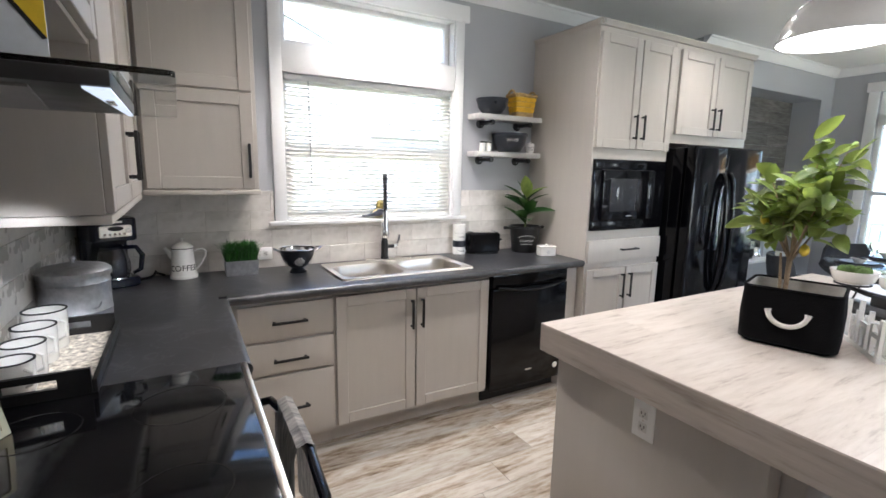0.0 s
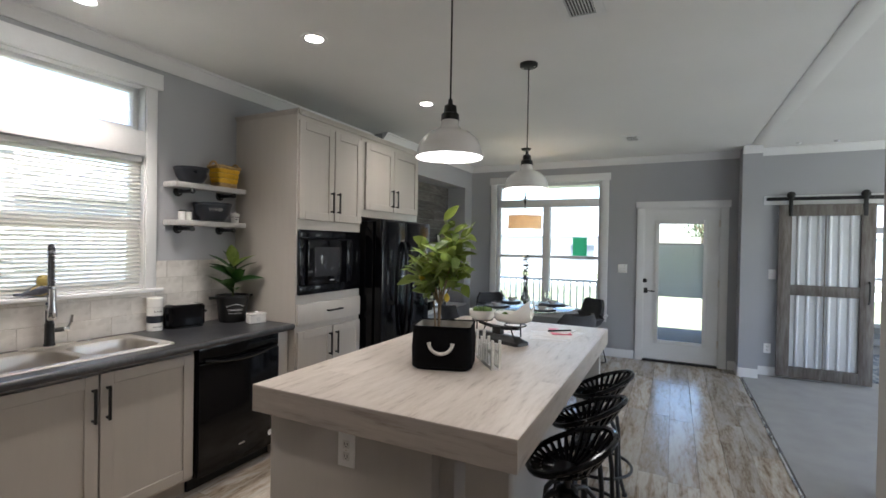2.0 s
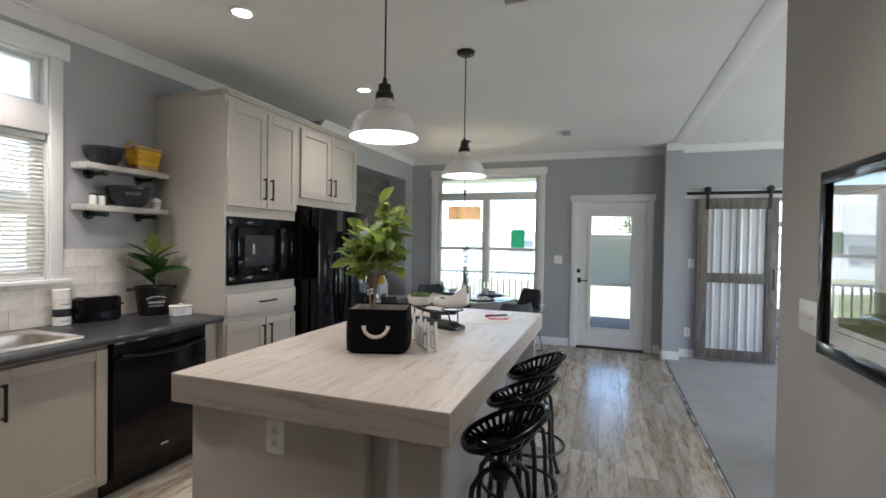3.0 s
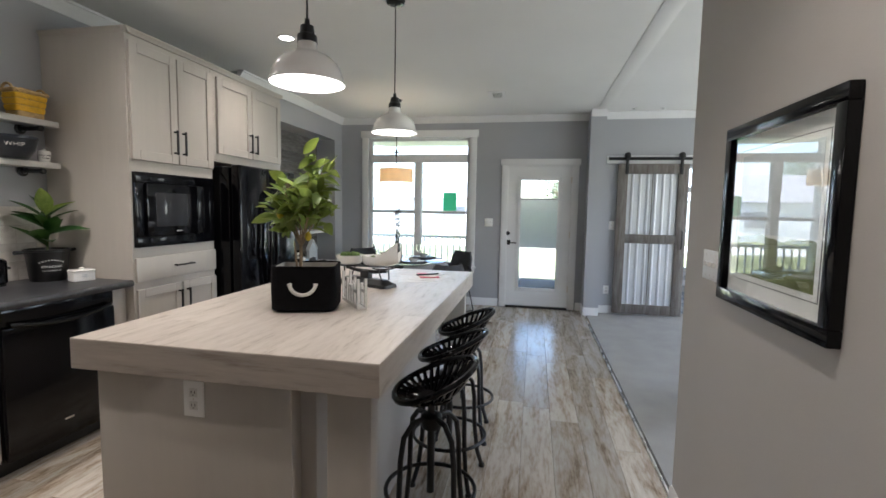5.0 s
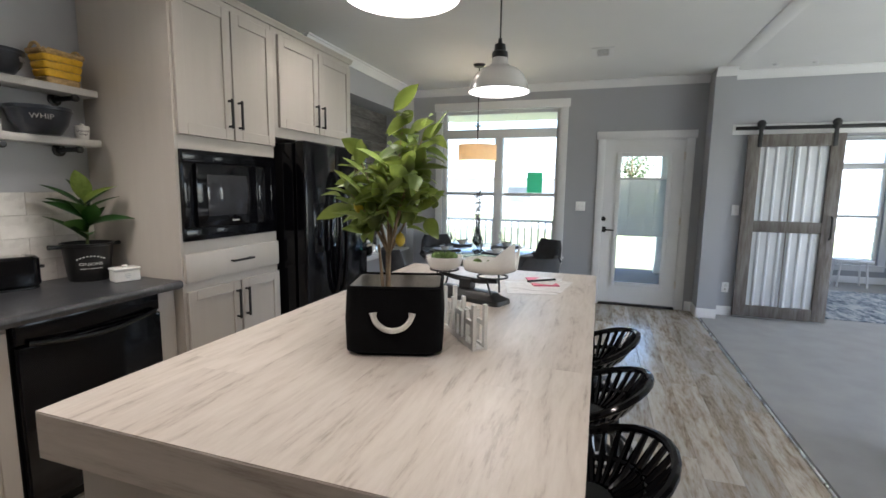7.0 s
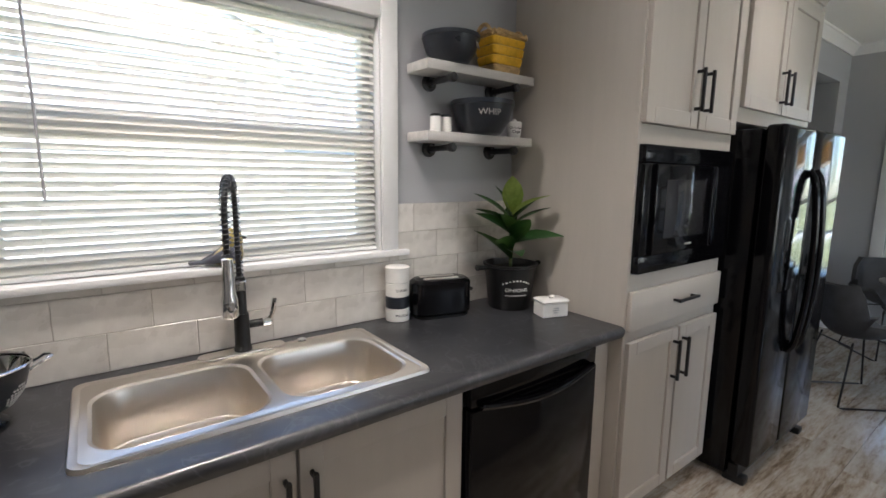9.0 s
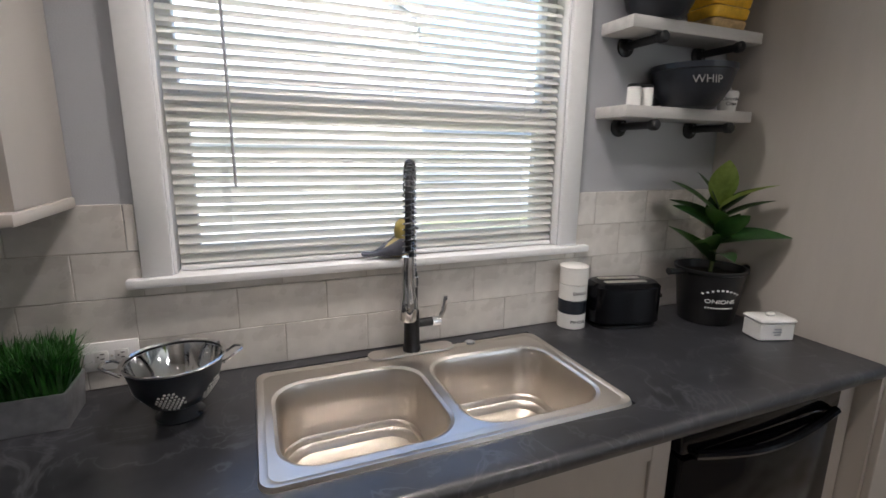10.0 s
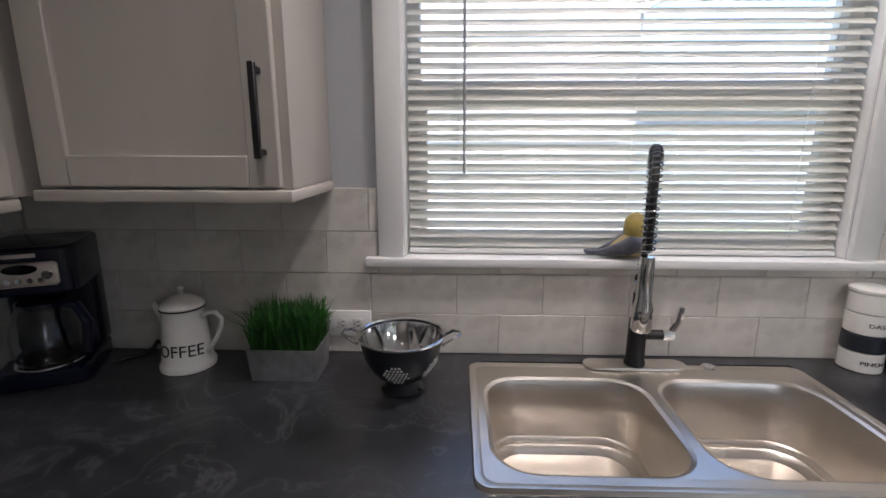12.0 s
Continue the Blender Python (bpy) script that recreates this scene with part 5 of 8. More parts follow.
dr = part("oven_door", B((-1.05, -1.005, -2.195, -1.445, 0.20, 0.855), bevel=0.008), M_BLACKGLASS, rg)
bm = tube([(-1.005, -2.16, 0.80), (-0.955, -2.14, 0.812), (-0.925, -2.0, 0.818), (-0.915, -1.82, 0.82), (-0.925, -1.64, 0.818), (-0.955, -1.50, 0.812), (-1.005, -1.48, 0.80)], 0.013, 10)
part("handle", bm, M_BLACK, dr, "bowed black bar handle")
part("drawer", B((-1.05, -1.008, -2.195, -1.445, 0.04, 0.19), bevel=0.006), M_BLACK, rg)
tw = thing("dish_towel", (-0.945, -1.76, 0.785), "grey and white striped towel over the oven handle", "towel")
M_TOWEL = material("woven towel", (0.55, 0.53, 0.50), 0.9, vary=0.35, scale=16, fine=260, bump=0.9, stretch=(1, 5, 1), dark=(0.16, 0.16, 0.17))
bm = bmesh.new()
prof = [(-0.955, 0.58)] + [(-0.952, 0.80), (-0.944, 0.832), (-0.922, 0.842), (-0.902, 0.832), (-0.896, 0.80), (-0.893, 0.66), (-0.888, 0.52)]
rows_t = []
for i in range(15):
    y = -1.82 + 0.27 * i / 14
    rows_t.append([bm.verts.new((x + 0.004 * math.sin(i * 1.7) * (0.77 - z) * 4, y, z)) for x, z in prof])
for a, b in zip(rows_t, rows_t[1:]):
    for i in range(len(prof) - 1):
        bm.faces.new((a[i], a[i + 1], b[i + 1], b[i]))
bmesh.ops.solidify(bm, geom=bm.faces[:], thickness=0.005)
part("cloth", bm, M_TOWEL, tw)
sg = thing("recipe_stand", (-1.50, -1.86, 0.922), "framed recipe card leaning on the cooktop", "picture frame")
m = pose(-1.545, -1.70, 0.923, 0, 0, 60) @ pose(0, 0, 0, -14, 0, 0)
bm = bmesh.new()
for b in ((-0.09, -0.075, 0, 0.012, 0, 0.15), (0.075, 0.09, 0, 0.012, 0, 0.15), (-0.075, 0.075, 0, 0.012, 0, 0.014), (-0.075, 0.075, 0, 0.012, 0.136, 0.15)):
    addbox(bm, *b, m=m)
part("frame", bm, material("champagne frame", (0.45, 0.42, 0.30), 0.35, 0.6), sg)
bm = bmesh.new()
addbox(bm, -0.075, 0.075, 0.004, 0.008, 0.014, 0.136, m=m)
part("card", bm, material("recipe paper", (0.70, 0.69, 0.64), 0.7, vary=0.15, scale=40), sg)

# range hood
hd = thing("range_hood", (-1.4, -1.82, 1.55), "black chimney hood with a clear glass canopy", "range hood")
bm = loft([[(x, y, 1.612) for x, y in rounded(XW + 0.005, -1.145, -2.145, -1.53, 0.015, 4)], [(x, y, 1.620) for x, y in rounded(XW + 0.005, -1.145, -2.145, -1.53, 0.015, 4)]])
part("canopy", bm, glassy("grey hood glass", (0.72, 0.76, 0.75)), hd, "clear glass canopy")
part("body", B((XW + 0.005, -1.215, -2.16, -1.80, 1.590, 1.611), bevel=0.003), M_IRON, hd)
M_HOODPLATE = material("grey hood underside", (0.16, 0.155, 0.15), 0.45, 0.4, vary=0.15, scale=8, fine=80, bump=0.1)
part("filter", loft([[(XW + 0.03, -2.13, z), (-1.30, -2.13, z), (-1.335, -1.83, z), (XW + 0.03, -1.83, z)] for z in (1.586, 1.5895)]), M_HOODPLATE, hd, "grey metal grease filter")
part("chimney", B((XW + 0.005, -1.40, -1.96, -1.68, 1.621, CEIL - 0.002), bevel=0.003), M_BLACKGLASS, hd)
# faint glow stands for the window's reflection in this wedge of the underside
ln = part("lamp_lens", loft([[(-1.245, -2.155, z), (-1.216, -2.155, z), (-1.217, -1.805, z), (-1.224, -1.805, z)] for z in (1.5865, 1.5895)]), glow("hood wedge glow", (0.86, 0.93, 1.0), 0.09), hd, "bright wedge under the hood, window reflection put in as glow")
part("wedge_clip", B((-1.232, -1.222, -2.06, -2.01, 1.583, 1.5862), bevel=0.001), M_CHROME, ln)
# narrow spot added under the hood to brighten the west tiles
l = bpy.data.lights.new("hood spot", "SPOT")
l.energy, l.color, l.spot_size, l.spot_blend, l.shadow_soft_size = 4.2, (1.0, 0.97, 0.92), radians(34), 0.8, 0.02
lo = new("hood_spot", l)
lo.matrix_basis = look((-1.36, -1.85, 1.578), (-1.63, -1.06, 0.95))
lo.parent = hd
lo.matrix_parent_inverse = hd.matrix_basis.inverted()
lf = thing("leaflet", (-1.34, -2.085, 1.6205), "white and yellow leaflet with a black edge on the hood", "leaflet")
part("sheet", B((-1.40, -1.283, -2.088, -2.084, 1.6205, 1.78), bevel=0.0008), material("coated white paper", (0.66, 0.70, 0.74), 0.35), lf)
M_YP = material("yellow print", (0.75, 0.52, 0.02), 0.4)
bm = loft([[(-1.283, y, 1.779), (-1.375, y, 1.779), (-1.283, y, 1.652)] for y in (-2.0895, -2.0885)])
part("yellow_corner", bm, M_YP, lf, "yellow printed corner")
bm = loft([[(-1.375, y, 1.779), (-1.382, y, 1.779), (-1.288, y, 1.650), (-1.283, y, 1.652)] for y in (-2.0895, -2.0885)])
part("black_stripe", bm, M_INK, lf)
part("yellow_band", B((-1.304, -1.283, -2.0895, -2.0885, 1.621, 1.629)), M_YP, lf, "yellow printed band")
part("black_edge", B((-1.40, -1.335, -2.0895, -2.0885, 1.621, 1.779)), M_INK, lf, "black printed edge")

# ---- shelves and what stands on them ----
M_SHELF = material("grey-white washed wood", (0.50, 0.49, 0.47), 0.5, vary=0.1, scale=5, fine=60, bump=0.15, stretch=(0.6, 8, 8))
for z in (1.86, 1.605):
    sh = thing("wall_shelf", (0.93, -0.07, z), "white-washed floating shelf on black pipe brackets", "shelf", "sink wall shelves")
    part("board", B((0.652, 1.212, -0.142, -0.002, z, z + 0.036), bevel=0.003), M_SHELF, sh)
    for x in (0.755, 1.085):
        b = part("bracket", tube([(x, -0.004, z - 0.022), (x, -0.155, z - 0.022)], 0.0125, 12), M_IRON, sh, "black iron pipe bracket")
        part("flange", lathe([(0.033, 0.001), (0.033, 0.006), (0.02, 0.010), (0.016, 0.022)], (x, -0.001, z - 0.022), 20, axis=(0, -1, 0)), M_IRON, b)
        part("end_cap", lathe([(0.0165, 0), (0.0175, 0.004), (0.0175, 0.02), (0.012, 0.026), (0, 0.027)], (x, -0.145, z - 0.022), 16, axis=(0, -1, 0)), M_IRON, b)


M_GLAZE = material("pale glaze print", (0.23, 0.225, 0.215), 0.5, bump=0)


def stone_bowl(x, y, z, r, h, word, label):
    ob = thing("mixing_bowl", (x, y, z), label, "bowl", "stoneware bowls")
    part("body", lathe([(0, 0.001), (r * 0.55, 0.001), (r * 0.62, 0.006), (r * 0.85, h * 0.4), (r * 0.97, h * 0.85), (r, h * 0.87), (r, h), (r * 0.95, h), (r * 0.9, h * 0.8), (r * 0.5, 0.012), (0, 0.01)], (x, y, z), 40), M_NAVYBOWL, ob)
    if word:
        letters("lettering", word, 0.036, pose(x, y, z + h * 0.60, 0, 0, -27) @ pose(0.0, -r * 0.945, 0, 78, 0, 0), M_GLAZE, ob, bend=r * 0.93)
    else:
        for k in range(3):
            a = radians(-62 + k * 7)
            bm = bmesh.new()
            addbox(bm, -0.003, 0.003, -0.002, 0.002, -0.012, 0.012, m=pose(x + r * 0.955 * math.cos(a), y + r * 0.955 * math.sin(a), z + h * 0.62, -12, 0, math.degrees(a) + 90))
            part("printed_mark", bm, M_GLAZE, ob)
    return ob


stone_bowl(0.795, -0.09, 1.897, 0.112, 0.105, "", "charcoal stoneware bowl on the upper shelf")
stone_bowl(0.945, -0.11, 1.642, 0.130, 0.130, "WHIP", "charcoal stoneware bowl lettered in pale print")

bk = thing("basket", (1.05, -0.08, 1.897), "yellow banded straw basket with loop handles", "basket")
bz = 1.8965


def rrect(cx, cy, hx, hy, z, r=0.015):
    return [(x, y, z) for x, y in rounded(cx - hx, cx + hx, cy - hy, cy + hy, r, 4)]


part("inside", loft([rrect(1.05, -0.078, 0.060, 0.045, bz + 0.1), rrect(1.05, -0.078, 0.048, 0.036, bz + 0.006)], cap0=False), M_STRAW, bk)
for k, (h0, h1) in enumerate(((0, 0.02), (0.022, 0.046), (0.048, 0.072), (0.074, 0.095), (0.096, 0.106))):
    g = lambda h: 0.050 + 0.13 * h
    q = lambda h: 0.038 + 0.10 * h
    part("band", loft([rrect(1.05, -0.078, g(h0), q(h0), bz + h0), rrect(1.05, -0.078, g(h0) + 0.003, q(h0) + 0.003, bz + h0 + 0.003), rrect(1.05, -0.078, g(h1) + 0.003, q(h1) + 0.003, bz + h1 - 0.003), rrect(1.05, -0.078, g(h1), q(h1), bz + h1)], cap0=(k == 0), cap1=False), M_STRAW if k in (0, 4) else M_YELLOW, bk, "natural straw band" if k in (0, 4) else "yellow band")
rim = [Vector(p) for p in rrect(1.05, -0.078, 0.0655, 0.050, bz + 0.106)]
part("rim", tube([p + Vector((0, 0, 0.003 * (-1) ** i)) for i, p in enumerate(rim)], 0.0065, 7, closed=True), M_STRAW, bk, "braided straw rim")
for s in (-1, 1):
    part("handle", tube(arc((1.05 + s * 0.064, -0.078, bz + 0.1), 0.030, 0, 180, 12, "yz"), 0.0055, 7), M_STRAW, bk)

bk.matrix_basis = Matrix.Translation((1.06, -0.085, 1.897)) @ Matrix.Diagonal((1.45, 1.3, 1.4, 1))

for x in (0.722, 0.772):
    sp = thing("shaker", (x, -0.095, 1.642), "small white shaker with a dark lid", "shaker", "salt and pepper")
    part("body", lathe([(0, 0.0), (0.021, 0.0), (0.022, 0.004), (0.021, 0.058), (0, 0.058)], (x, -0.095, 1.6415), 22), M_WHITE, sp)
    part("lid", lathe([(0.022, 0.058), (0.022, 0.064), (0.018, 0.068), (0, 0.069)], (x, -0.095, 1.6415), 22), M_IRON, sp)
mg = thing("jar", (1.155, -0.085, 1.642), "white lidded jar with handwritten lettering", "jar")
part("body", lathe([(0, 0.0), (0.026, 0), (0.028, 0.004), (0.034, 0.06), (0.034, 0.064), (0, 0.064)], (1.155, -0.085, 1.6415), 26), M_WHITE, mg)
part("lid", lathe([(0.033, 0.064), (0.03, 0.070), (0.01, 0.074), (0.008, 0.082), (0, 0.084)], (1.155, -0.085, 1.6415), 26), M_WHITE, mg)
letters("lettering", "Chocolate\nChips", 0.016, pose(1.155, -0.085, 1.676, 0, 0, -25) @ pose(0, -0.0315, 0, 95, 0, 0), M_INK, mg, bend=0.031)

# ---- counter right of the sink ----
cs = thing("stacking_canister", (0.575, -0.047, ZC), "white stacking pinch and dash spice jar", "jar")
for k, (z0, z1, mt, wd) in enumerate(((0.001, 0.052, M_WHITE, "PINCH"), (0.053, 0.098, M_NAVYBOWL, ""), (0.099, 0.152, M_WHITE, "DASH"), (0.153, 0.205, M_WHITE, ""))):
    o = part("tier", lathe([(0, z0), (0.034, z0), (0.036, z0 + 0.002), (0.036, z1 - 0.002), (0.034, z1), (0, z1)], (0.575, -0.047, ZC), 30), mt, cs)
    if wd:
        letters("lettering", wd, 0.014, pose(0.575, -0.047, ZC + (z0 + z1) / 2, 0, 0, -8) @ pose(0, -0.0362, 0, 90, 0, 0), M_INK, o, bend=0.0362)
part("lid", lathe([(0.037, 0.205), (0.037, 0.212), (0.03, 0.216), (0, 0.216)], (0.575, -0.047, ZC), 30), M_WHITE, cs)

cs.matrix_basis = Matrix.Translation((0.572, -0.056, ZC)) @ Matrix.Diagonal((1.3, 1.3, 1.0, 1))

to = thing("toaster", (0.765, -0.10, ZC), "glossy black two-slot toaster", "toaster")
R2 = pose(0.75, -0.095, ZC, 0, 0, -13) @ Matrix.Scale(1.07, 4)
part("body", rbox(-0.115, 0.115, -0.062, 0.062, 0.008, 0.145, 0.045, 0.012, R2), M_BLACK, to)
part("base", rbox(-0.108, 0.108, -0.056, 0.056, 0.001, 0.01, 0.04, 0.001, R2), M_IRON, to)
for y in (-0.022, 0.022):
    part("slot", rbox(-0.075, 0.065, y - 0.011, y + 0.011, 0.1455, 0.1475, 0.004, 0.0005, R2), M_STEEL, to, "steel-edged bread slot")
part("lever", rbox(0.112, 0.135, -0.015, 0.015, 0.085, 0.098, 0.004, 0.002, R2), M_IRON, to)

on = thing("onion_pot", (1.09, -0.145, ZC), "matte black lettered bucket holding a leafy plant", "plant pot")
part("bucket", lathe([(0, 0.001), (0.066, 0.001), (0.068, 0.006), (0.083, 0.175), (0.088, 0.178), (0.088, 0.187), (0.082, 0.188), (0.079, 0.175), (0.076, 0.16), (0, 0.158)], (1.09, -0.145, ZC), 36), M_IRON, on)
part("soil", lathe([(0, 0.163), (0.077, 0.160)], (1.09, -0.145, ZC), 24), M_SOIL, on)
M_PALEINK = material("white printed ink", (0.7, 0.7, 0.68), 0.6, bump=0)
letters("lettering", "ONIONS", 0.0195, pose(1.09, -0.145, ZC + 0.088, 0, 0, -28) @ pose(0, -0.0768, 0, 95, 0, 0), M_PALEINK, on, bend=0.0765)
for k in range(9):
    a = radians(-28 - 90 + (k - 4) * 8)
    zz = ZC + 0.112 + 0.016 * math.cos((k - 4) / 4 * 1.5)
    r = 0.0775 + (zz - ZC - 0.1) * 0.09
    m = pose(1.09 + r * math.cos(a), -0.145 + r * math.sin(a), zz, 0, 0, math.degrees(a) + 90)
    bm = bmesh.new()
    addbox(bm, -0.0028, 0.0028, -0.0008, 0.002, -0.0026, 0.0026, m=m)
    part("printed_mark", bm, M_PALEINK, on)
for k in range(11):
    a = radians(-28 - 90 + (k - 5) * 5)
    m = pose(1.09 + 0.0752 * math.cos(a), -0.145 + 0.0752 * math.sin(a), ZC + 0.066, 0, 0, math.degrees(a) + 90)
    bm = bmesh.new()
    addbox(bm, -0.002, 0.002, -0.0008, 0.002, -0.0014, 0.0014, m=m)
    part("printed_mark", bm, M_PALEINK, on)
for s in (-1, 1):
    a = radians(-10)
    d = Vector((math.cos(a), math.sin(a), 0)) * s
    p = Vector((1.09, -0.145, ZC + 0.172)) + d * 0.084
    part("handle", tube([p, p + d * 0.028 + Vector((0, 0, 0.003)), p + d * 0.042 + Vector((0, 0, 0.003))], [0.009, 0.010, 0.012], 10), M_IRON, on)


def leaf_mesh(name, L, W, mat, curl=0.25, n=6):
    bm = bmesh.new()
    prev = None
    for i in range(n + 1):
        t = i / n
        w = W * math.sin(math.pi * min(1, t * 0.96 + 0.03)) ** 0.75 * (1.05 - 0.35 * t)
        y, z = L * t, -curl * L * t * t
        row = [bm.verts.new((-w, y, z + w * 0.28)), bm.verts.new((-w * 0.5, y, z + w * 0.08)), bm.verts.new((0, y, z)), bm.verts.new((w * 0.5, y, z + w * 0.08)), bm.verts.new((w, y, z + w * 0.28))]
        if prev:
            for k in range(4):
                bm.faces.new((prev[k], prev[k + 1], row[k + 1], row[k]))
        prev = row
    return mesh(name, bm, mat, 80)


def aim(p, d, roll=0.0, s=1.0):
    """Pose at p whose +y points along d."""
    q = Vector(d).to_track_quat('Y', 'Z')
    return Matrix.Translation(p) @ q.to_matrix().to_4x4() @ pose(0, 0, 0, 0, roll, 0) @ Matrix.Scale(s, 4)


pl = thing("leafy_plant", (1.09, -0.145, ZC + 0.165), "broad-leaved dark green plant in the bucket", "plant")
bx, by = 1.078, -0.165
part("stem", tube([(bx, by, ZC + 0.168), (bx + 0.006, by - 0.003, ZC + 0.30), (bx + 0.008, by, ZC + 0.42)], [0.007, 0.006, 0.004], 8), material("green plant stem", (0.10, 0.13, 0.04), 0.5), pl)
rl = random.Random(11)
big = [leaf_mesh("leaf", 0.205, 0.052, M_DEEPLEAF, 0.2, 7), leaf_mesh("leaf", 0.19, 0.052, M_DEEPLEAF, 0.34, 7)]
bright = leaf_mesh("leaf", 0.185, 0.050, M_LEAF, 0.28, 7)
# heading in degrees, rise, height up the stem, size
for az, rise, h, sz, kind in ((-140, 2.3, 0.41, 1.0, bright), (-62, 0.5, 0.40, 0.95, bright), (-22, 0.8, 0.38, 0.72, big[0]), (-48, 0.6, 0.355, 0.85, big[0]), (-57, 0.18, 0.275, 1.1, big[1]),
                              (155, 0.9, 0.37, 1.0, big[0]), (135, 0.6, 0.345, 0.85, big[0]), (170, 0.45, 0.31, 0.95, big[0]), (-165, 0.25, 0.25, 0.9, big[1]), (158, 0.75, 0.205, 1.05, big[0]),
                              (60, 1.6, 0.34, 0.7, big[0]), (-100, 0.7, 0.29, 0.85, big[0]), (-145, 1.0, 0.32, 0.9, big[1]), (-120, 0.3, 0.235, 0.8, big[1]), (-10, 1.3, 0.27, 0.7, big[0]), (110, 2.2, 0.39, 0.75, big[0])):
    a = radians(az)
    share("leaf", kind, aim((bx + 0.004, by - 0.001, ZC + h), (math.cos(a), math.sin(a), rise + rl.uniform(0.1, 0.5)), rl.uniform(-35, 35), sz), pl)

on.matrix_basis = Matrix.Translation((1.078, -0.165, ZC)) @ Matrix.Diagonal((1.34, 1.34, 1.04, 1))

bt = thing("butter_box", (1.115, -0.345, ZC), "white ceramic lidded box with grey print", "box")
R3 = pose(1.118, -0.365, ZC, 0, 0, -18) @ Matrix.Scale(1.05, 4)
part("body", rbox(-0.056, 0.056, -0.038, 0.038, 0.001, 0.055, 0.006, 0.003, R3), M_WHITE, bt)
lid = part("lid", rbox(-0.060, 0.060, -0.042, 0.042, 0.0555, 0.068, 0.008, 0.005, R3), M_WHITE, bt)
part("knob", rbox(-0.014, 0.014, -0.009, 0.009, 0.068, 0.08, 0.008, 0.004, R3), M_WHITE, lid)
for k, w in enumerate((0.018, 0.028, 0.022)):
    part("printed_mark", rbox(-w / 2, w / 2, -0.0395, -0.0375, 0.018 + k * 0.009, 0.021 + k * 0.009, 0.0005, 0.0003, R3), M_ZINC, bt)


M_PLATE = material("white switch plate plastic", (0.88, 0.875, 0.86), 0.3, vary=0.02, bump=0.0)


def outlet(m, label, kind="outlet", gangs=1):
    """Wall plate: local x across, z up, facing -y."""
    ob = new(kind)
    ob.empty_display_size = 0.03
    tagged(ob, label, kind.replace("_", " "))
    w = 0.036 + 0.0225 * (gangs - 1)
    part("plate", B((-w, w, -0.006, 0, -0.058, 0.058), bevel=0.002), M_PLATE, ob)
    for g in range(gangs):
        x = (g - (gangs - 1) / 2) * 0.046
        if kind == "outlet":
            for z in (-0.021, 0.021):
                part("socket", B((x - 0.014, x + 0.014, -0.0075, -0.0055, z - 0.014, z + 0.014), bevel=0.003), M_WHITE, ob)
                for dx in (-0.006, 0.006):
                    part("slot", B((x + dx - 0.0012, x + dx + 0.0012, -0.0082, -0.0072, z - 0.002, z + 0.006)), M_IRON, ob)
                part("ground_hole", lathe([(0, 0.0006), (0.002, 0.0006), (0.002, 0)], (x, -0.0075, z - 0.007), 8, axis=(0, -1, 0)), M_IRON, ob)
            part("screw", lathe([(0, 0.001), (0.003, 0.0008), (0.003, 0)], (x, -0.006, 0), 8, axis=(0, -1, 0)), M_STEEL, ob)
        else:
            part("toggle", B((x - 0.005, x + 0.005, -0.018, -0.005, -0.004, 0.012), bevel=0.002), M_WHITE, ob)
            for z in (-0.04, 0.04):
                part("screw", lathe([(0, 0.001), (0.003, 0.0008), (0.003, 0)], (x, -0.006, z), 8, axis=(0, -1, 0)), M_STEEL, ob)
    ob.matrix_basis = m
    return ob


outlet(pose(0.0, -2.066, 0.785, 0, 0, -90), "white duplex outlet on the island end")
outlet(pose(-0.755, -0.011, 1.0, 0, 90, 0), "white outlet set sideways in the backsplash")
outlet(pose(XF, -2.455, 1.215, 0, 0, -90), "white double light switch by the entry door", "light_switch", 2)
outlet(pose(BX, -4.13, 1.215, 0, 0, -90), "white light switch beside the barn door", "light_switch", 1)
outlet(pose(BX, -4.10, 0.33, 0, 0, -90), "white wall outlet near the baseboard")
outlet(pose(0.72, YP, 1.198, 0, 0, 180), "white three-gang light switch on the partition", "light_switch", 3)

# ---- over and on the island ----
M_SHADE = material("white enamel shade", (0.80, 0.79, 0.77), 0.18, vary=0.03, bump=0.02)
M_BULB = glow("pendant diffuser", (1.0, 0.96, 0.90), 1.1)


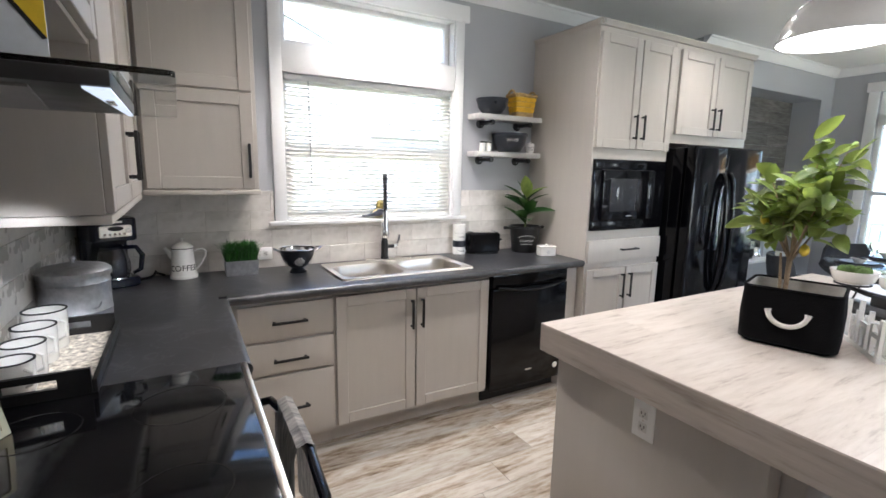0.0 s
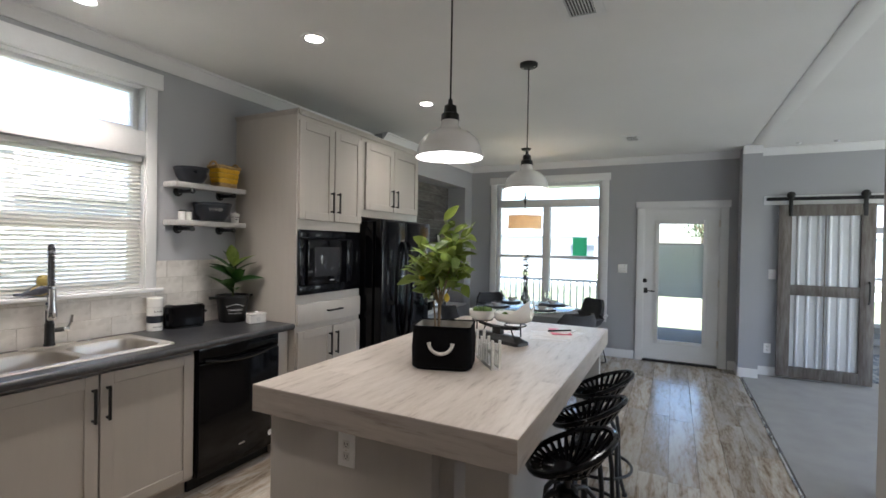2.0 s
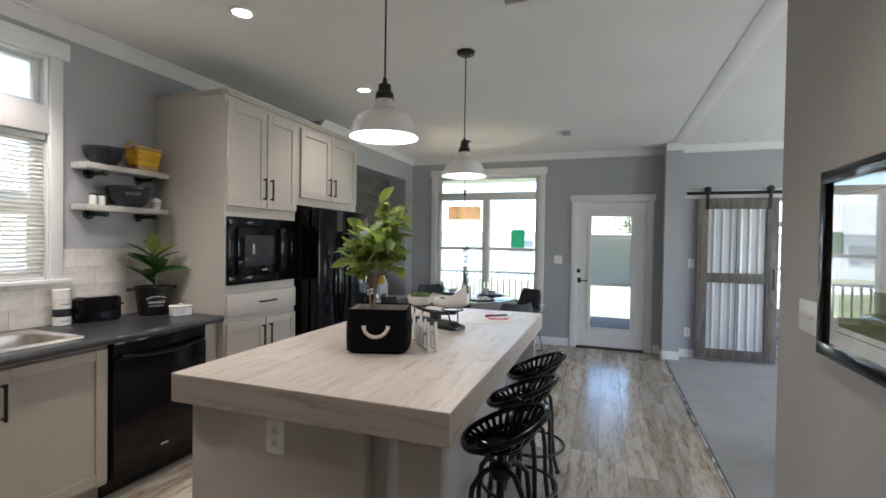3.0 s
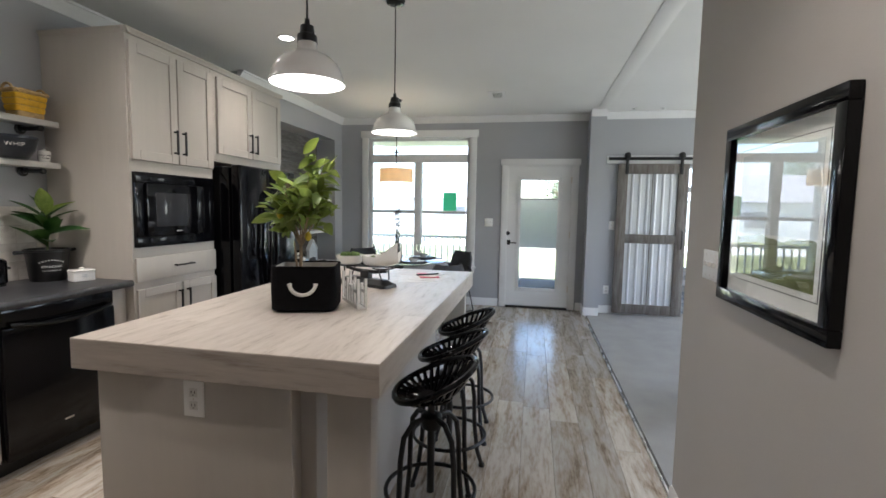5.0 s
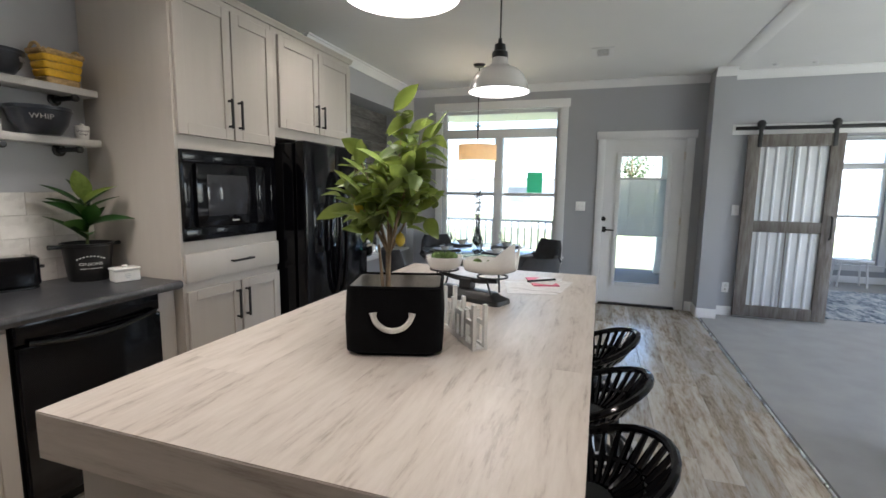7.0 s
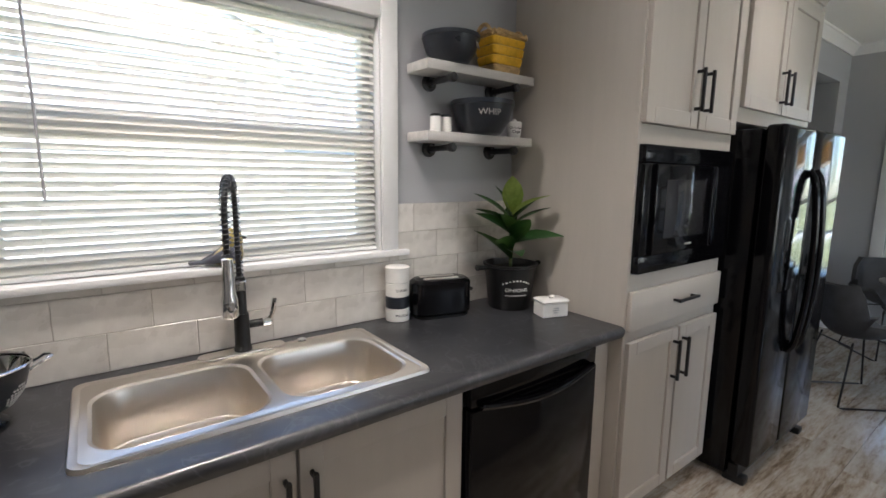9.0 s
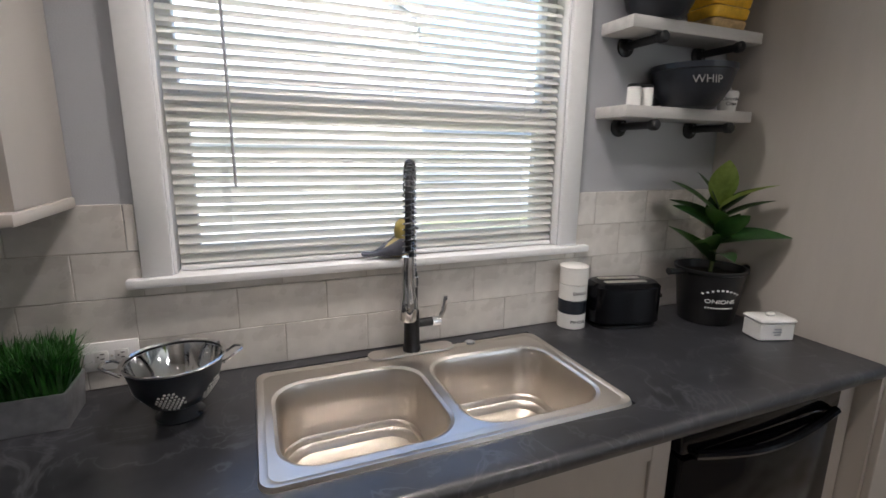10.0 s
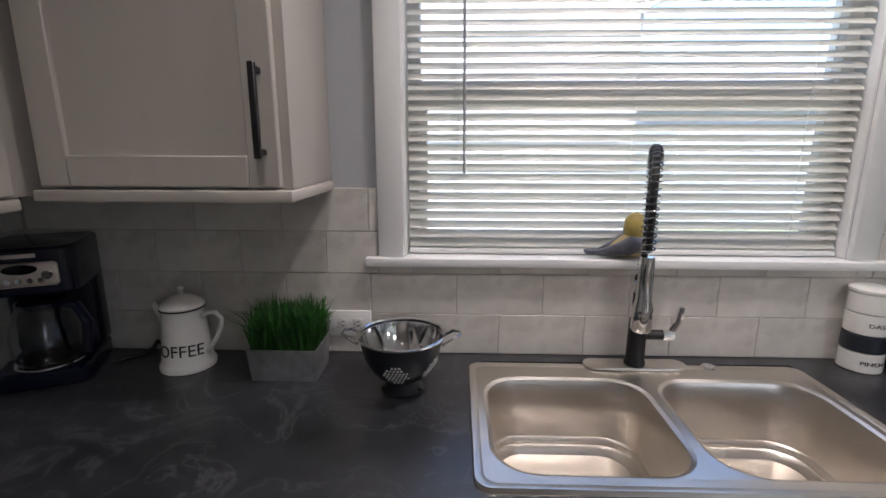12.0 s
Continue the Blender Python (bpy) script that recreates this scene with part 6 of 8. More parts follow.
def pendant(x, y):
    ob = thing("pendant_lamp", (x, y, CEIL), "white enamel barn pendant on a black stem", "pendant lamp", "island pendants")
    part("canopy", lathe([(0, -0.024), (0.05, -0.023), (0.057, -0.019), (0.06, -0.004), (0.06, 0)], (x, y, CEIL), 28), M_IRON, ob)
    part("cord", tube([(x, y, CEIL - 0.02), (x, y, 2.10)], 0.004, 8), M_IRON, ob)
    part("socket_cap", lathe([(0, 0.255), (0.009, 0.252), (0.011, 0.228), (0.026, 0.224), (0.029, 0.192), (0.038, 0.188), (0.040, 0.160), (0, 0.160)], (x, y, 1.885), 24), M_IRON, ob, "black socket cap with knurled collar")
    sh = part("shade", lathe([(0.0366, 0.164), (0.03843, 0.1376), (0.05124, 0.1216), (0.08784, 0.1072), (0.119, 0.08), (0.1363, 0.044), (0.1418, 0.0144), (0.1491, 0.008), (0.151, 0), (0.1464, 0), (0.1382, 0.0144), (0.1327, 0.0424), (0.1153, 0.0776), (0.0851, 0.104), (0.0485, 0.1184), (0.03477, 0.136)], (x, y, 1.885), 48), M_SHADE, ob)
    part("diffuser", lathe([(0, 0.016), (0.08, 0.018), (0.136, 0.02)], (x, y, 1.885), 40), M_BULB, ob, "glowing diffuser")
    for k in (-0.04, 0.04):
        part("screw", lathe([(0, -0.004), (0.005, -0.003), (0.006, 0)], (x, y + k, CEIL - 0.0225), 10), M_STEEL, ob, "small steel canopy screw")
    l = bpy.data.lights.new("pendant lamp", "AREA")
    l.shape, l.size, l.energy, l.color = "DISK", 0.26, 0.55, (1.0, 0.92, 0.82)
    lo = new("pendant_light", l)
    lo.matrix_basis = look((x, y, 1.899), (x, y, 0))
    lo.parent = ob
    lo.matrix_parent_inverse = ob.matrix_basis.inverted()


pendant(0.515, -2.195)
pendant(1.715, -2.188)

# potted citrus
pt = thing("fabric_planter", (0.588, -2.152, IZ), "black felt planter with white rope handles", "planter")
PR = pose(0.588, -2.152, IZ, 0, 0, 17)


def prect(hx, hy, z, r):
    return [PR @ Vector((x, y, z)) for x, y in rounded(-hx, hx, -hy, hy, r, 6)]


part("body", loft([prect(0.098, 0.118, 0.001, 0.035), prect(0.112, 0.132, 0.012, 0.04), prect(0.110, 0.134, 0.10, 0.035), prect(0.106, 0.128, 0.185, 0.025), prect(0.103, 0.125, 0.187, 0.025)], cap1=False), M_FELT, pt)
part("lining", loft([prect(0.103, 0.125, 0.187, 0.025), prect(0.100, 0.122, 0.184, 0.025), prect(0.100, 0.122, 0.11, 0.025)], cap0=False, cap1=False), M_CANVAS, pt, "pale grey canvas lining")
part("soil", loft([prect(0.100, 0.122, 0.105, 0.025), prect(0.100, 0.122, 0.118, 0.025)]), M_SOIL, pt)
part("binding", tube(prect(0.105, 0.127, 0.187, 0.025), 0.005, 6, closed=True), M_FELT, pt)
for s in (-1, 1):
    pts = [PR @ Vector((s * (0.112 + 0.010 * math.sin(math.pi * t / 12)), -0.052 * math.cos(math.pi * t / 12), 0.122 - 0.046 * math.sin(math.pi * t / 12))) for t in range(13)]
    part("rope_handle", tube(pts, [0.0105 if t in (0, 12) else 0.0078 for t in range(13)], 8), M_ROPE, pt, "white cotton rope handle")

tree = thing("citrus_tree", (0.59, -2.15, IZ + 0.11), "small artificial lemon tree with glossy leaves", "plant")
rl = random.Random(21)
tips = []
trunkbase = Vector((0.585, -2.145, IZ + 0.115))
fork = Vector((0.595, -2.14, IZ + 0.265))
part("trunk", tube([trunkbase, (0.588, -2.14, IZ + 0.18), fork], [0.011, 0.009, 0.008], 8), M_BARK, tree)
for az, ln, up in ((70, 0.14, 0.22), (-100, 0.06, 0.40), (200, 0.10, 0.26), (-40, 0.11, 0.27), (130, 0.13, 0.18), (10, 0.10, 0.3), (-120, 0.12, 0.24), (95, 0.10, 0.28), (-75, 0.12, 0.17), (-88, 0.13, 0.37), (80, 0.13, 0.16)):
    a = radians(az)
    base = fork
    tip = fork + Vector((math.cos(a) * ln, math.sin(a) * ln, up))
    mid = base.lerp(tip, 0.5) + Vector((0, 0, 0.02))
    part("branch", tube([base, mid, tip], [0.0045, 0.003, 0.0015], 6), M_BARK, tree)
    tips.append((base, mid, tip))
for dx, dy in ((0.012, 0.01), (-0.01, 0.014)):
    part("stem", tube([trunkbase + Vector((dx, dy, 0)), trunkbase.lerp(fork, 0.5) + Vector((dx * 1.4, dy * 1.4, 0)), fork + Vector((dx * 2, dy * 2, 0.03))], [0.007, 0.006, 0.004], 7), M_BARK, tree)
small = [leaf_mesh("leaf", 0.10, 0.027, M_LEAF, 0.25, 5), leaf_mesh("leaf", 0.085, 0.026, M_LEAF, 0.5, 5), leaf_mesh("leaf", 0.11, 0.028, M_LEAF, 0.1, 5)]
for base, mid, tip in tips:
    for k in range(25):
        t = (k / 24) ** 0.8
        p = mid.lerp(tip, t * 1.25 - 0.25) if t > 0.2 else base.lerp(mid, 0.75 + 1.2 * t)
        p = p + Vector((rl.gauss(0, 0.02), rl.gauss(0, 0.02), rl.gauss(0, 0.018)))
        a = rl.uniform(0, 6.28)
        out = Vector((p.x - fork.x, p.y - fork.y, 0))
        d = Vector((math.cos(a), math.sin(a), rl.uniform(-0.5, 1.2))) + out * 4
        share("leaf", rl.choice(small), aim(p, d, rl.uniform(-60, 60), rl.uniform(0.7, 1.1)), tree)
M_LEMON = material("lemon skin", (0.62, 0.47, 0.04), 0.45, vary=0.1, scale=60, fine=200, bump=0.4)
for p in ((0.555, -2.20, IZ + 0.315), (0.66, -2.05, IZ + 0.38), (0.53, -2.06, IZ + 0.41)):
    part("lemon", lathe([(0, -0.021), (0.008, -0.018), (0.016, -0.008), (0.017, 0.003), (0.012, 0.015), (0.004, 0.021), (0, 0.024)], p, 14), M_LEMON, tree)
tree.matrix_basis = Matrix.Translation((0.572, -2.138, IZ + 0.118)) @ Matrix.Diagonal((0.82, 0.82, 0.94, 1))

# white cut-out word stand
nh = thing("word_stand", (0.71, -2.315, IZ), "white cut-out wooden word stand", "ornament")
m = pose(0.71, -2.315, IZ, 0, 0, 38) @ Matrix.Diagonal((1.2, 1, 1.25, 1))
# strokes of each letter: x0, x1, z0, z1
GLYPHS = (((-0.105, -0.092, 0.012, 0.105), (-0.06, -0.048, 0.012, 0.085), (-0.092, -0.06, 0.055, 0.066)), ((-0.03, -0.018, 0.012, 0.075), (0.0, 0.012, 0.012, 0.075), (-0.018, 0.0, 0.064, 0.075)),
          ((0.03, 0.042, 0.012, 0.095), (0.055, 0.066, 0.012, 0.078), (0.042, 0.055, 0.05, 0.06)), ((0.092, 0.105, 0.012, 0.11),))
for y0, y1 in ((-0.022, -0.012), (0.012, 0.022)):
    bm = bmesh.new()
    addbox(bm, -0.105, 0.105, y0, y1, 0.0005, 0.012, m=m)
    part("rail", bm, M_WHITE, nh)
    for strokes in GLYPHS:
        bm = bmesh.new()
        for x0, x1, z0, z1 in strokes:
            addbox(bm, x0, x1, y0, y1, z0, z1, m=m)
        part("cut_out_letter", bm, M_WHITE, nh)
bm = bmesh.new()
addbox(bm, -0.105, 0.105, -0.012, 0.012, 0.0005, 0.006, m=m)
part("base", bm, M_WHITE, nh)

# kitchen scale
sc = thing("balance_scale", (1.21, -2.19, IZ), "black cast-iron balance scale with white pans", "scale")
SR = pose(1.215, -2.185, IZ, 0, 0, -112)


def sbox(*b, bevel=0.0):
    bm = B(b, bevel=bevel)
    bmesh.ops.transform(bm, matrix=SR, verts=bm.verts[:])
    return bm


bm = loft([[SR @ Vector((x, y, z)) for x, y in rounded(-0.185 + i, 0.185 - i, -0.055 + i * 0.6, 0.055 - i * 0.6, 0.02, 5)] for z, i in ((0.001, 0), (0.018, 0.002), (0.03, 0.03), (0.042, 0.045))])
part("base", bm, M_IRON, sc)
part("column", sbox(-0.03, 0.03, -0.02, 0.02, 0.042, 0.085, bevel=0.006), M_IRON, sc)
bm = tube([SR @ Vector(p) for p in ((-0.15, 0, 0.09), (-0.06, 0, 0.08), (0.06, 0, 0.08), (0.15, 0, 0.09))], [0.008, 0.011, 0.011, 0.008], 8)
part("beam", bm, M_IRON, sc)
for s in (-1, 1):
    for q in (-1, 1):
        part("strut", tube([SR @ Vector((s * 0.14, q * 0.03, 0.04)), SR @ Vector((s * 0.125, q * 0.045, 0.108))], 0.004, 6), M_IRON, sc)
    part("pan_ring", tube([SR @ (Vector((s * 0.125, 0, 0.108)) + Vector((0.06 * math.cos(t * math.pi / 10), 0.06 * math.sin(t * math.pi / 10), 0))) for t in range(20)], 0.004, 6, closed=True), M_IRON, sc)
pan = part("pan", lathe([(0, 0.001), (0.055, 0.001), (0.068, 0.01), (0.082, 0.052), (0.079, 0.052), (0.064, 0.012), (0, 0.006)], SR @ Vector((-0.125, 0, 0.112)), 32), M_WHITE, sc, "white enamel pan")
bm = bmesh.new()
rows_s = []
for i in range(17):
    t = -1 + 2 * i / 16
    hgt = 0.058 + 0.05 * max(0, t) ** 2
    rad = 0.078 * math.sqrt(max(0.04, 1 - abs(t * 0.985) ** 3))
    rows_s.append([bm.verts.new(SR @ Vector((0.115 + 0.12 * t, rad * math.cos(a), 0.114 + hgt - hgt * math.sin(a) ** 0.7 + 0.03 * max(0, t) ** 2))) for a in [math.pi * k / 10 for k in range(11)]])
for a, b in zip(rows_s, rows_s[1:]):
    for i in range(10):
        bm.faces.new((a[i], a[i + 1], b[i + 1], b[i]))
bm.faces.new(rows_s[0])
bmesh.ops.recalc_face_normals(bm, faces=bm.faces[:])
bmesh.ops.solidify(bm, geom=bm.faces[:], thickness=0.003)
part("scoop", bm, M_WHITE, sc, "white enamel scoop")
M_MOSS = material("green moss", (0.08, 0.13, 0.03), 0.95, vary=0.4, scale=60, fine=200, bump=1.0)
for k in range(7):
    a = k * 0.9
    c = SR @ Vector((-0.125 + 0.038 * math.cos(a), 0.038 * math.sin(a), 0.158)) if k < 5 else SR @ Vector((0.05 + 0.06 * (k - 5), 0.0, 0.15))
    solid("moss_ball", lathe([(0, -0.022), (0.014, -0.018), (0.022, -0.004), (0.019, 0.012), (0.008, 0.021), (0, 0.022)], c, 12), M_MOSS, "small green moss ball in the scale pan", "moss ball", group="moss balls")

# papers
pp = thing("papers", (1.55, -2.42, IZ), "loose printed sheets with a pink folder and pen", "papers")
M_PAPER = material("printed paper", (0.66, 0.64, 0.62), 0.6, vary=0.12, scale=30)
for k, (x, y, a, mt, w, h) in enumerate(((1.52, -2.40, 14, M_PAPER, 0.216, 0.279), (1.60, -2.46, -8, M_PAPER, 0.216, 0.279), (1.66, -2.44, 20, material("pink card", (0.65, 0.12, 0.2), 0.5), 0.12, 0.2), (1.68, -2.46, -12, M_PAPER, 0.11, 0.18))):
    bm = bmesh.new()
    addbox(bm, -w / 2, w / 2, -h / 2, h / 2, 0.0005 + k * 0.0012, 0.0012 + k * 0.0012 + (0.004 if k > 1 else 0), m=pose(x, y, IZ, 0, 0, a + 90))
    part("sheet", bm, mt, pp)
part("pen", tube([(1.60, -2.38, IZ + 0.014), (1.70, -2.50, IZ + 0.014)], 0.005, 8), M_IRON, pp)

# ---- bar stools ----
st = thing("bar_stool", (0, 0, 0), "black cast-metal tractor-seat bar stool", "bar stool", "stools along the island")


NS = 28


def seat_pt(k, f):
    """Point of the dished seat: k-th spoke, f from the middle to the rim; the back rises."""
    a = 2 * math.pi * k / NS
    c, sn = math.cos(a), math.sin(a)
    u, v = 0.208 * c, (0.18 if sn > 0 else 0.15) * sn
    back = ((sn + 1) / 2) ** 1.4
    return (u * f, -v * f, 0.622 + (0.03 + 0.13 * back) * f ** 2.2)


part("rim", tube([seat_pt(k, 1.0) for k in range(NS)], 0.0125, 8, closed=True), M_BLACK, st)
part("hub", lathe([(0, 0.010), (0.05, 0.011), (0.09, 0.012), (0.088, 0.004), (0.05, -0.012), (0, -0.014)], (0, 0, 0.622), 28), M_BLACK, st)
for k in range(NS):
    part("slat", tube([seat_pt(k, f) for f in (0.3, 0.55, 0.70, 0.99)], [0.0085, 0.0095, 0.011, 0.0075], 6), M_BLACK, st)
part("middle_ring", tube([seat_pt(k, 0.68) for k in range(NS)], 0.0095, 6, closed=True), M_BLACK, st)
part("screw_post", tube([(0, 0, 0.615), (0, 0, 0.22)], 0.016, 12), M_IRON, st)
part("collar", lathe([(0.04, 0.0), (0.045, 0.01), (0.045, 0.05), (0.03, 0.06), (0.02, 0.06)], (0, 0, 0.50), 20), M_IRON, st)
for k in range(4):
    a = radians(45 + 90 * k)
    c, s = math.cos(a), math.sin(a)
    pts = [(c * r, s * r, z) for r, z in ((0.03, 0.545), (0.09, 0.54), (0.135, 0.49), (0.15, 0.40), (0.155, 0.25), (0.175, 0.10), (0.205, 0.015))]
    leg = part("leg", tube(pts, 0.0115, 8), M_IRON, st)
    part("foot", lathe([(0.0, 0.001), (0.016, 0.001), (0.017, 0.012), (0.012, 0.022), (0, 0.024)], (c * 0.207, s * 0.207, 0), 14), M_IRON, leg)
part("foot_ring", tube([(0.186 * math.cos(t * math.pi / 16), 0.186 * math.sin(t * math.pi / 16), 0.235) for t in range(32)], 0.009, 8, closed=True), M_IRON, st)
STOOLS = ((0.56, -2.715, 4), (1.05, -2.705, -6), (1.55, -2.70, 3))
for x, y, a in STOOLS[1:]:
    copy_thing(st, pose(x, y, 0, 0, 0, a))
st.matrix_basis = pose(*STOOLS[0][:2], 0, 0, 0, STOOLS[0][2])

# ---- picture on the partition ----
pf = thing("framed_picture", (0.3, YP, 1.38), "large black-framed landscape print behind glass", "picture")
px0, px1, pz0, pz1 = -0.08, 0.575, 1.10, 1.692
for b in ((px0, px1, YP + 0.001, YP + 0.032, pz1 - 0.042, pz1), (px0, px1, YP + 0.001, YP + 0.032, pz0, pz0 + 0.042), (px0, px0 + 0.042, YP + 0.001, YP + 0.032, pz0 + 0.042, pz1 - 0.042), (px1 - 0.042, px1, YP + 0.001, YP + 0.032, pz0 + 0.042, pz1 - 0.042)):
    part("frame_side", B(b, bevel=0.003), M_BLACK, pf)
part("mat_board", B((px0 + 0.04, px1 - 0.04, YP + 0.002, YP + 0.008, pz0 + 0.04, pz1 - 0.04)), material("white mat board", (0.74, 0.74, 0.72), 0.8, bump=0.05), pf)
part("mat_line", B((px0 + 0.085, px1 - 0.085, YP + 0.008, YP + 0.0092, pz0 + 0.085, pz1 - 0.085)), material("grey mat line", (0.12, 0.12, 0.12), 0.8), pf)
part("mat_inner", B((px0 + 0.088, px1 - 0.088, YP + 0.0092, YP + 0.0096, pz0 + 0.088, pz1 - 0.088)), bpy.data.materials["white mat board"], pf)
part("print_sky", B((px0 + 0.105, px1 - 0.105, YP + 0.0096, YP + 0.0104, pz0 + 0.24, pz1 - 0.105)), material("pale sky print", (0.50, 0.54, 0.56), 0.8, vary=0.12, scale=4), pf, "pale sky of the print")
bm = bmesh.new()
n = 24
lo, hi = [], []
for i in range(n + 1):
    x = px0 + 0.105 + (px1 - px0 - 0.21) * i / n
    lo.append((x, YP + 0.0096, pz0 + 0.105))
    hi.append((x, YP + 0.0100, pz0 + 0.232 + 0.006 * math.sin(i * 0.5) + 0.003 * math.sin(i * 1.3)))
va, vb = [bm.verts.new(p) for p in lo], [bm.verts.new(p) for p in hi]
vc, vd = [bm.verts.new((x, YP + 0.0112, z)) for x, _, z in lo], [bm.verts.new((x, YP + 0.0112, z)) for x, _, z in hi]
for i in range(n):
    bm.faces.new((vc[i], vc[i + 1], vd[i + 1], vd[i]))
    bm.faces.new((va[i], vb[i], vb[i + 1], va[i + 1]))
    bm.faces.new((vb[i], vd[i], vd[i + 1], vb[i + 1]))
part("print_field", bm, material("olive field print", (0.13, 0.15, 0.05), 0.8, vary=0.35, scale=9, stretch=(1, 1, 4)), pf, "olive green field of the print")
gl = part("glass", B((px0 + 0.041, px1 - 0.041, YP + 0.018, YP + 0.021, pz0 + 0.041, pz1 - 0.041)), M_GLASS, pf)
gl.visible_shadow = False

# ---- niche ----
M_SHIP = planks("dark weathered shiplap", [(0.3, (0.05, 0.045, 0.042)), (0.45, (0.12, 0.11, 0.10)), (0.58, (0.19, 0.18, 0.165)), (0.75, (0.26, 0.25, 0.235))], along=(1.2, 9, 9), rough=0.6, objrand=0.25)
nichewall = bpy.data.objects["wall_niche"]
z = 0.58
k = 0
while z < 2.36:
    z1 = min(z + 0.128, 2.368)
    x = NX0
    while x < NX1 - 0.01:
        x1 = min(NX1, x + (0.9 if (k % 2 or x > NX0) else 0.5))
        part("board", B((x + 0.001, x1 - 0.001, 0.085, 0.099, z, z1 - 0.003), bevel=0.002, seg=1), M_SHIP, nichewall)
        x = x1
    z = z1
    k += 1
shelf = thing("niche_shelf", (4.3, -0.1, 0.58), "white painted ledge at the foot of the niche", "shelf")
part("board", B((NX0 - 0.03, NX1 + 0.03, NY - 0.035, 0.08, 0.581, 0.61), bevel=0.004), M_TRIM, shelf)
shelf = thing("niche_shelf", (4.3, -0.05, 1.5), "white floating shelf across the shiplap niche", "shelf")
part("board", B((NX0 + 0.002, NX1 - 0.002, -0.15, 0.083, 1.47, 1.505), bevel=0.004), M_TRIM, shelf)


shelf = thing("niche_shelf", (4.3, -0.05, 1.03), "white floating shelf across the shiplap niche", "shelf")
part("board", B((NX0 + 0.002, NX1 - 0.002, -0.17, 0.083, 1.03, 1.065), bevel=0.004), M_TRIM, shelf)


def card_frame(x, y, z, w, h, lean, label, mat, fill):
    ob = thing("picture_frame", (x, y, z), label, "picture frame")
    m = pose(x, y, z, -lean, 0, 0)
    for b in ((-w / 2, w / 2, -0.012, 0, 0, 0.02), (-w / 2, w / 2, -0.012, 0, h - 0.02, h), (-w / 2, -w / 2 + 0.02, -0.012, 0, 0.02, h - 0.02), (w / 2 - 0.02, w / 2, -0.012, 0, 0.02, h - 0.02)):
        bm = bmesh.new()
        addbox(bm, *b, m=m)
        part("frame_side", bm, mat, ob)
    bm = bmesh.new()
    addbox(bm, -w / 2 + 0.02, w / 2 - 0.02, -0.006, -0.002, 0.02, h - 0.02, m=m)
    part("card", bm, fill, ob)


card_frame(3.62, 0.0, 1.505, 0.36, 0.42, 8, "white framed print leaning on the niche shelf", M_WHITE, M_PAPER)
card_frame(4.35, 0.0, 1.505, 0.16, 0.16, 8, "small black framed card on the niche shelf", M_IRON, M_PAPER)
card_frame(4.75, 0.0, 1.505, 0.12, 0.15, 8, "small black framed card on the niche shelf", M_IRON, M_PAPER)
hs = thing("house_ornament", (4.62, -0.1, 0.61), "pale house-shaped wooden ornament on the ledge", "ornament")
bm = loft([[(4.55, -0.13, 0.6105), (4.79, -0.13, 0.6105), (4.79, -0.13, 0.80), (4.67, -0.13, 0.92), (4.55, -0.13, 0.80)], [(4.55, -0.09, 0.6105), (4.79, -0.09, 0.6105), (4.79, -0.09, 0.80), (4.67, -0.09, 0.92), (4.55, -0.09, 0.80)]])
part("board", bm, material("pale blue-white wood", (0.58, 0.62, 0.65), 0.5, vary=0.1, scale=8), hs)
bm = loft([[(4.54, -0.134, 0.80), (4.67, -0.134, 0.93), (4.80, -0.134, 0.80), (4.80, -0.134, 0.82), (4.67, -0.134, 0.95), (4.54, -0.134, 0.82)], [(4.54, -0.085, 0.80), (4.67, -0.085, 0.93), (4.80, -0.085, 0.80), (4.80, -0.085, 0.82), (4.67, -0.085, 0.95), (4.54, -0.085, 0.82)]])
part("roof", bm, M_TRIM, hs)
es = thing("espresso_machine", (4.2, -0.08, 0.61), "small black and silver coffee machine on the ledge", "coffee machine")
part("body", rbox(-0.10, 0.10, -0.08, 0.11, 0.001, 0.22, 0.02, 0.006, pose(4.2, -0.08, 0.61)), M_BLACK, es)
part("front_panel", rbox(-0.08, 0.08, -0.086, -0.078, 0.12, 0.20, 0.003, 0.002, pose(4.2, -0.08, 0.61)), M_STEEL, es)
for k in range(4):
    part("knob", lathe([(0, 0.014), (0.012, 0.013), (0.014, 0)], (4.14 + 0.04 * k, -0.166, 0.77), 14, axis=(0, -1, 0)), M_CHROME, es)
kt = thing("kettle", (4.42, -0.1, 0.61), "polished steel kettle on the ledge", "kettle")
part("body", lathe([(0, 0.001), (0.065, 0.001), (0.07, 0.02), (0.06, 0.09), (0.035, 0.12), (0, 0.125)], (4.42, -0.1, 0.61), 24), M_CHROME, kt)
part("handle", tube(arc((4.42, -0.1, 0.72), 0.055, 10, 170, 10, "xz"), 0.006, 7), M_IRON, kt)

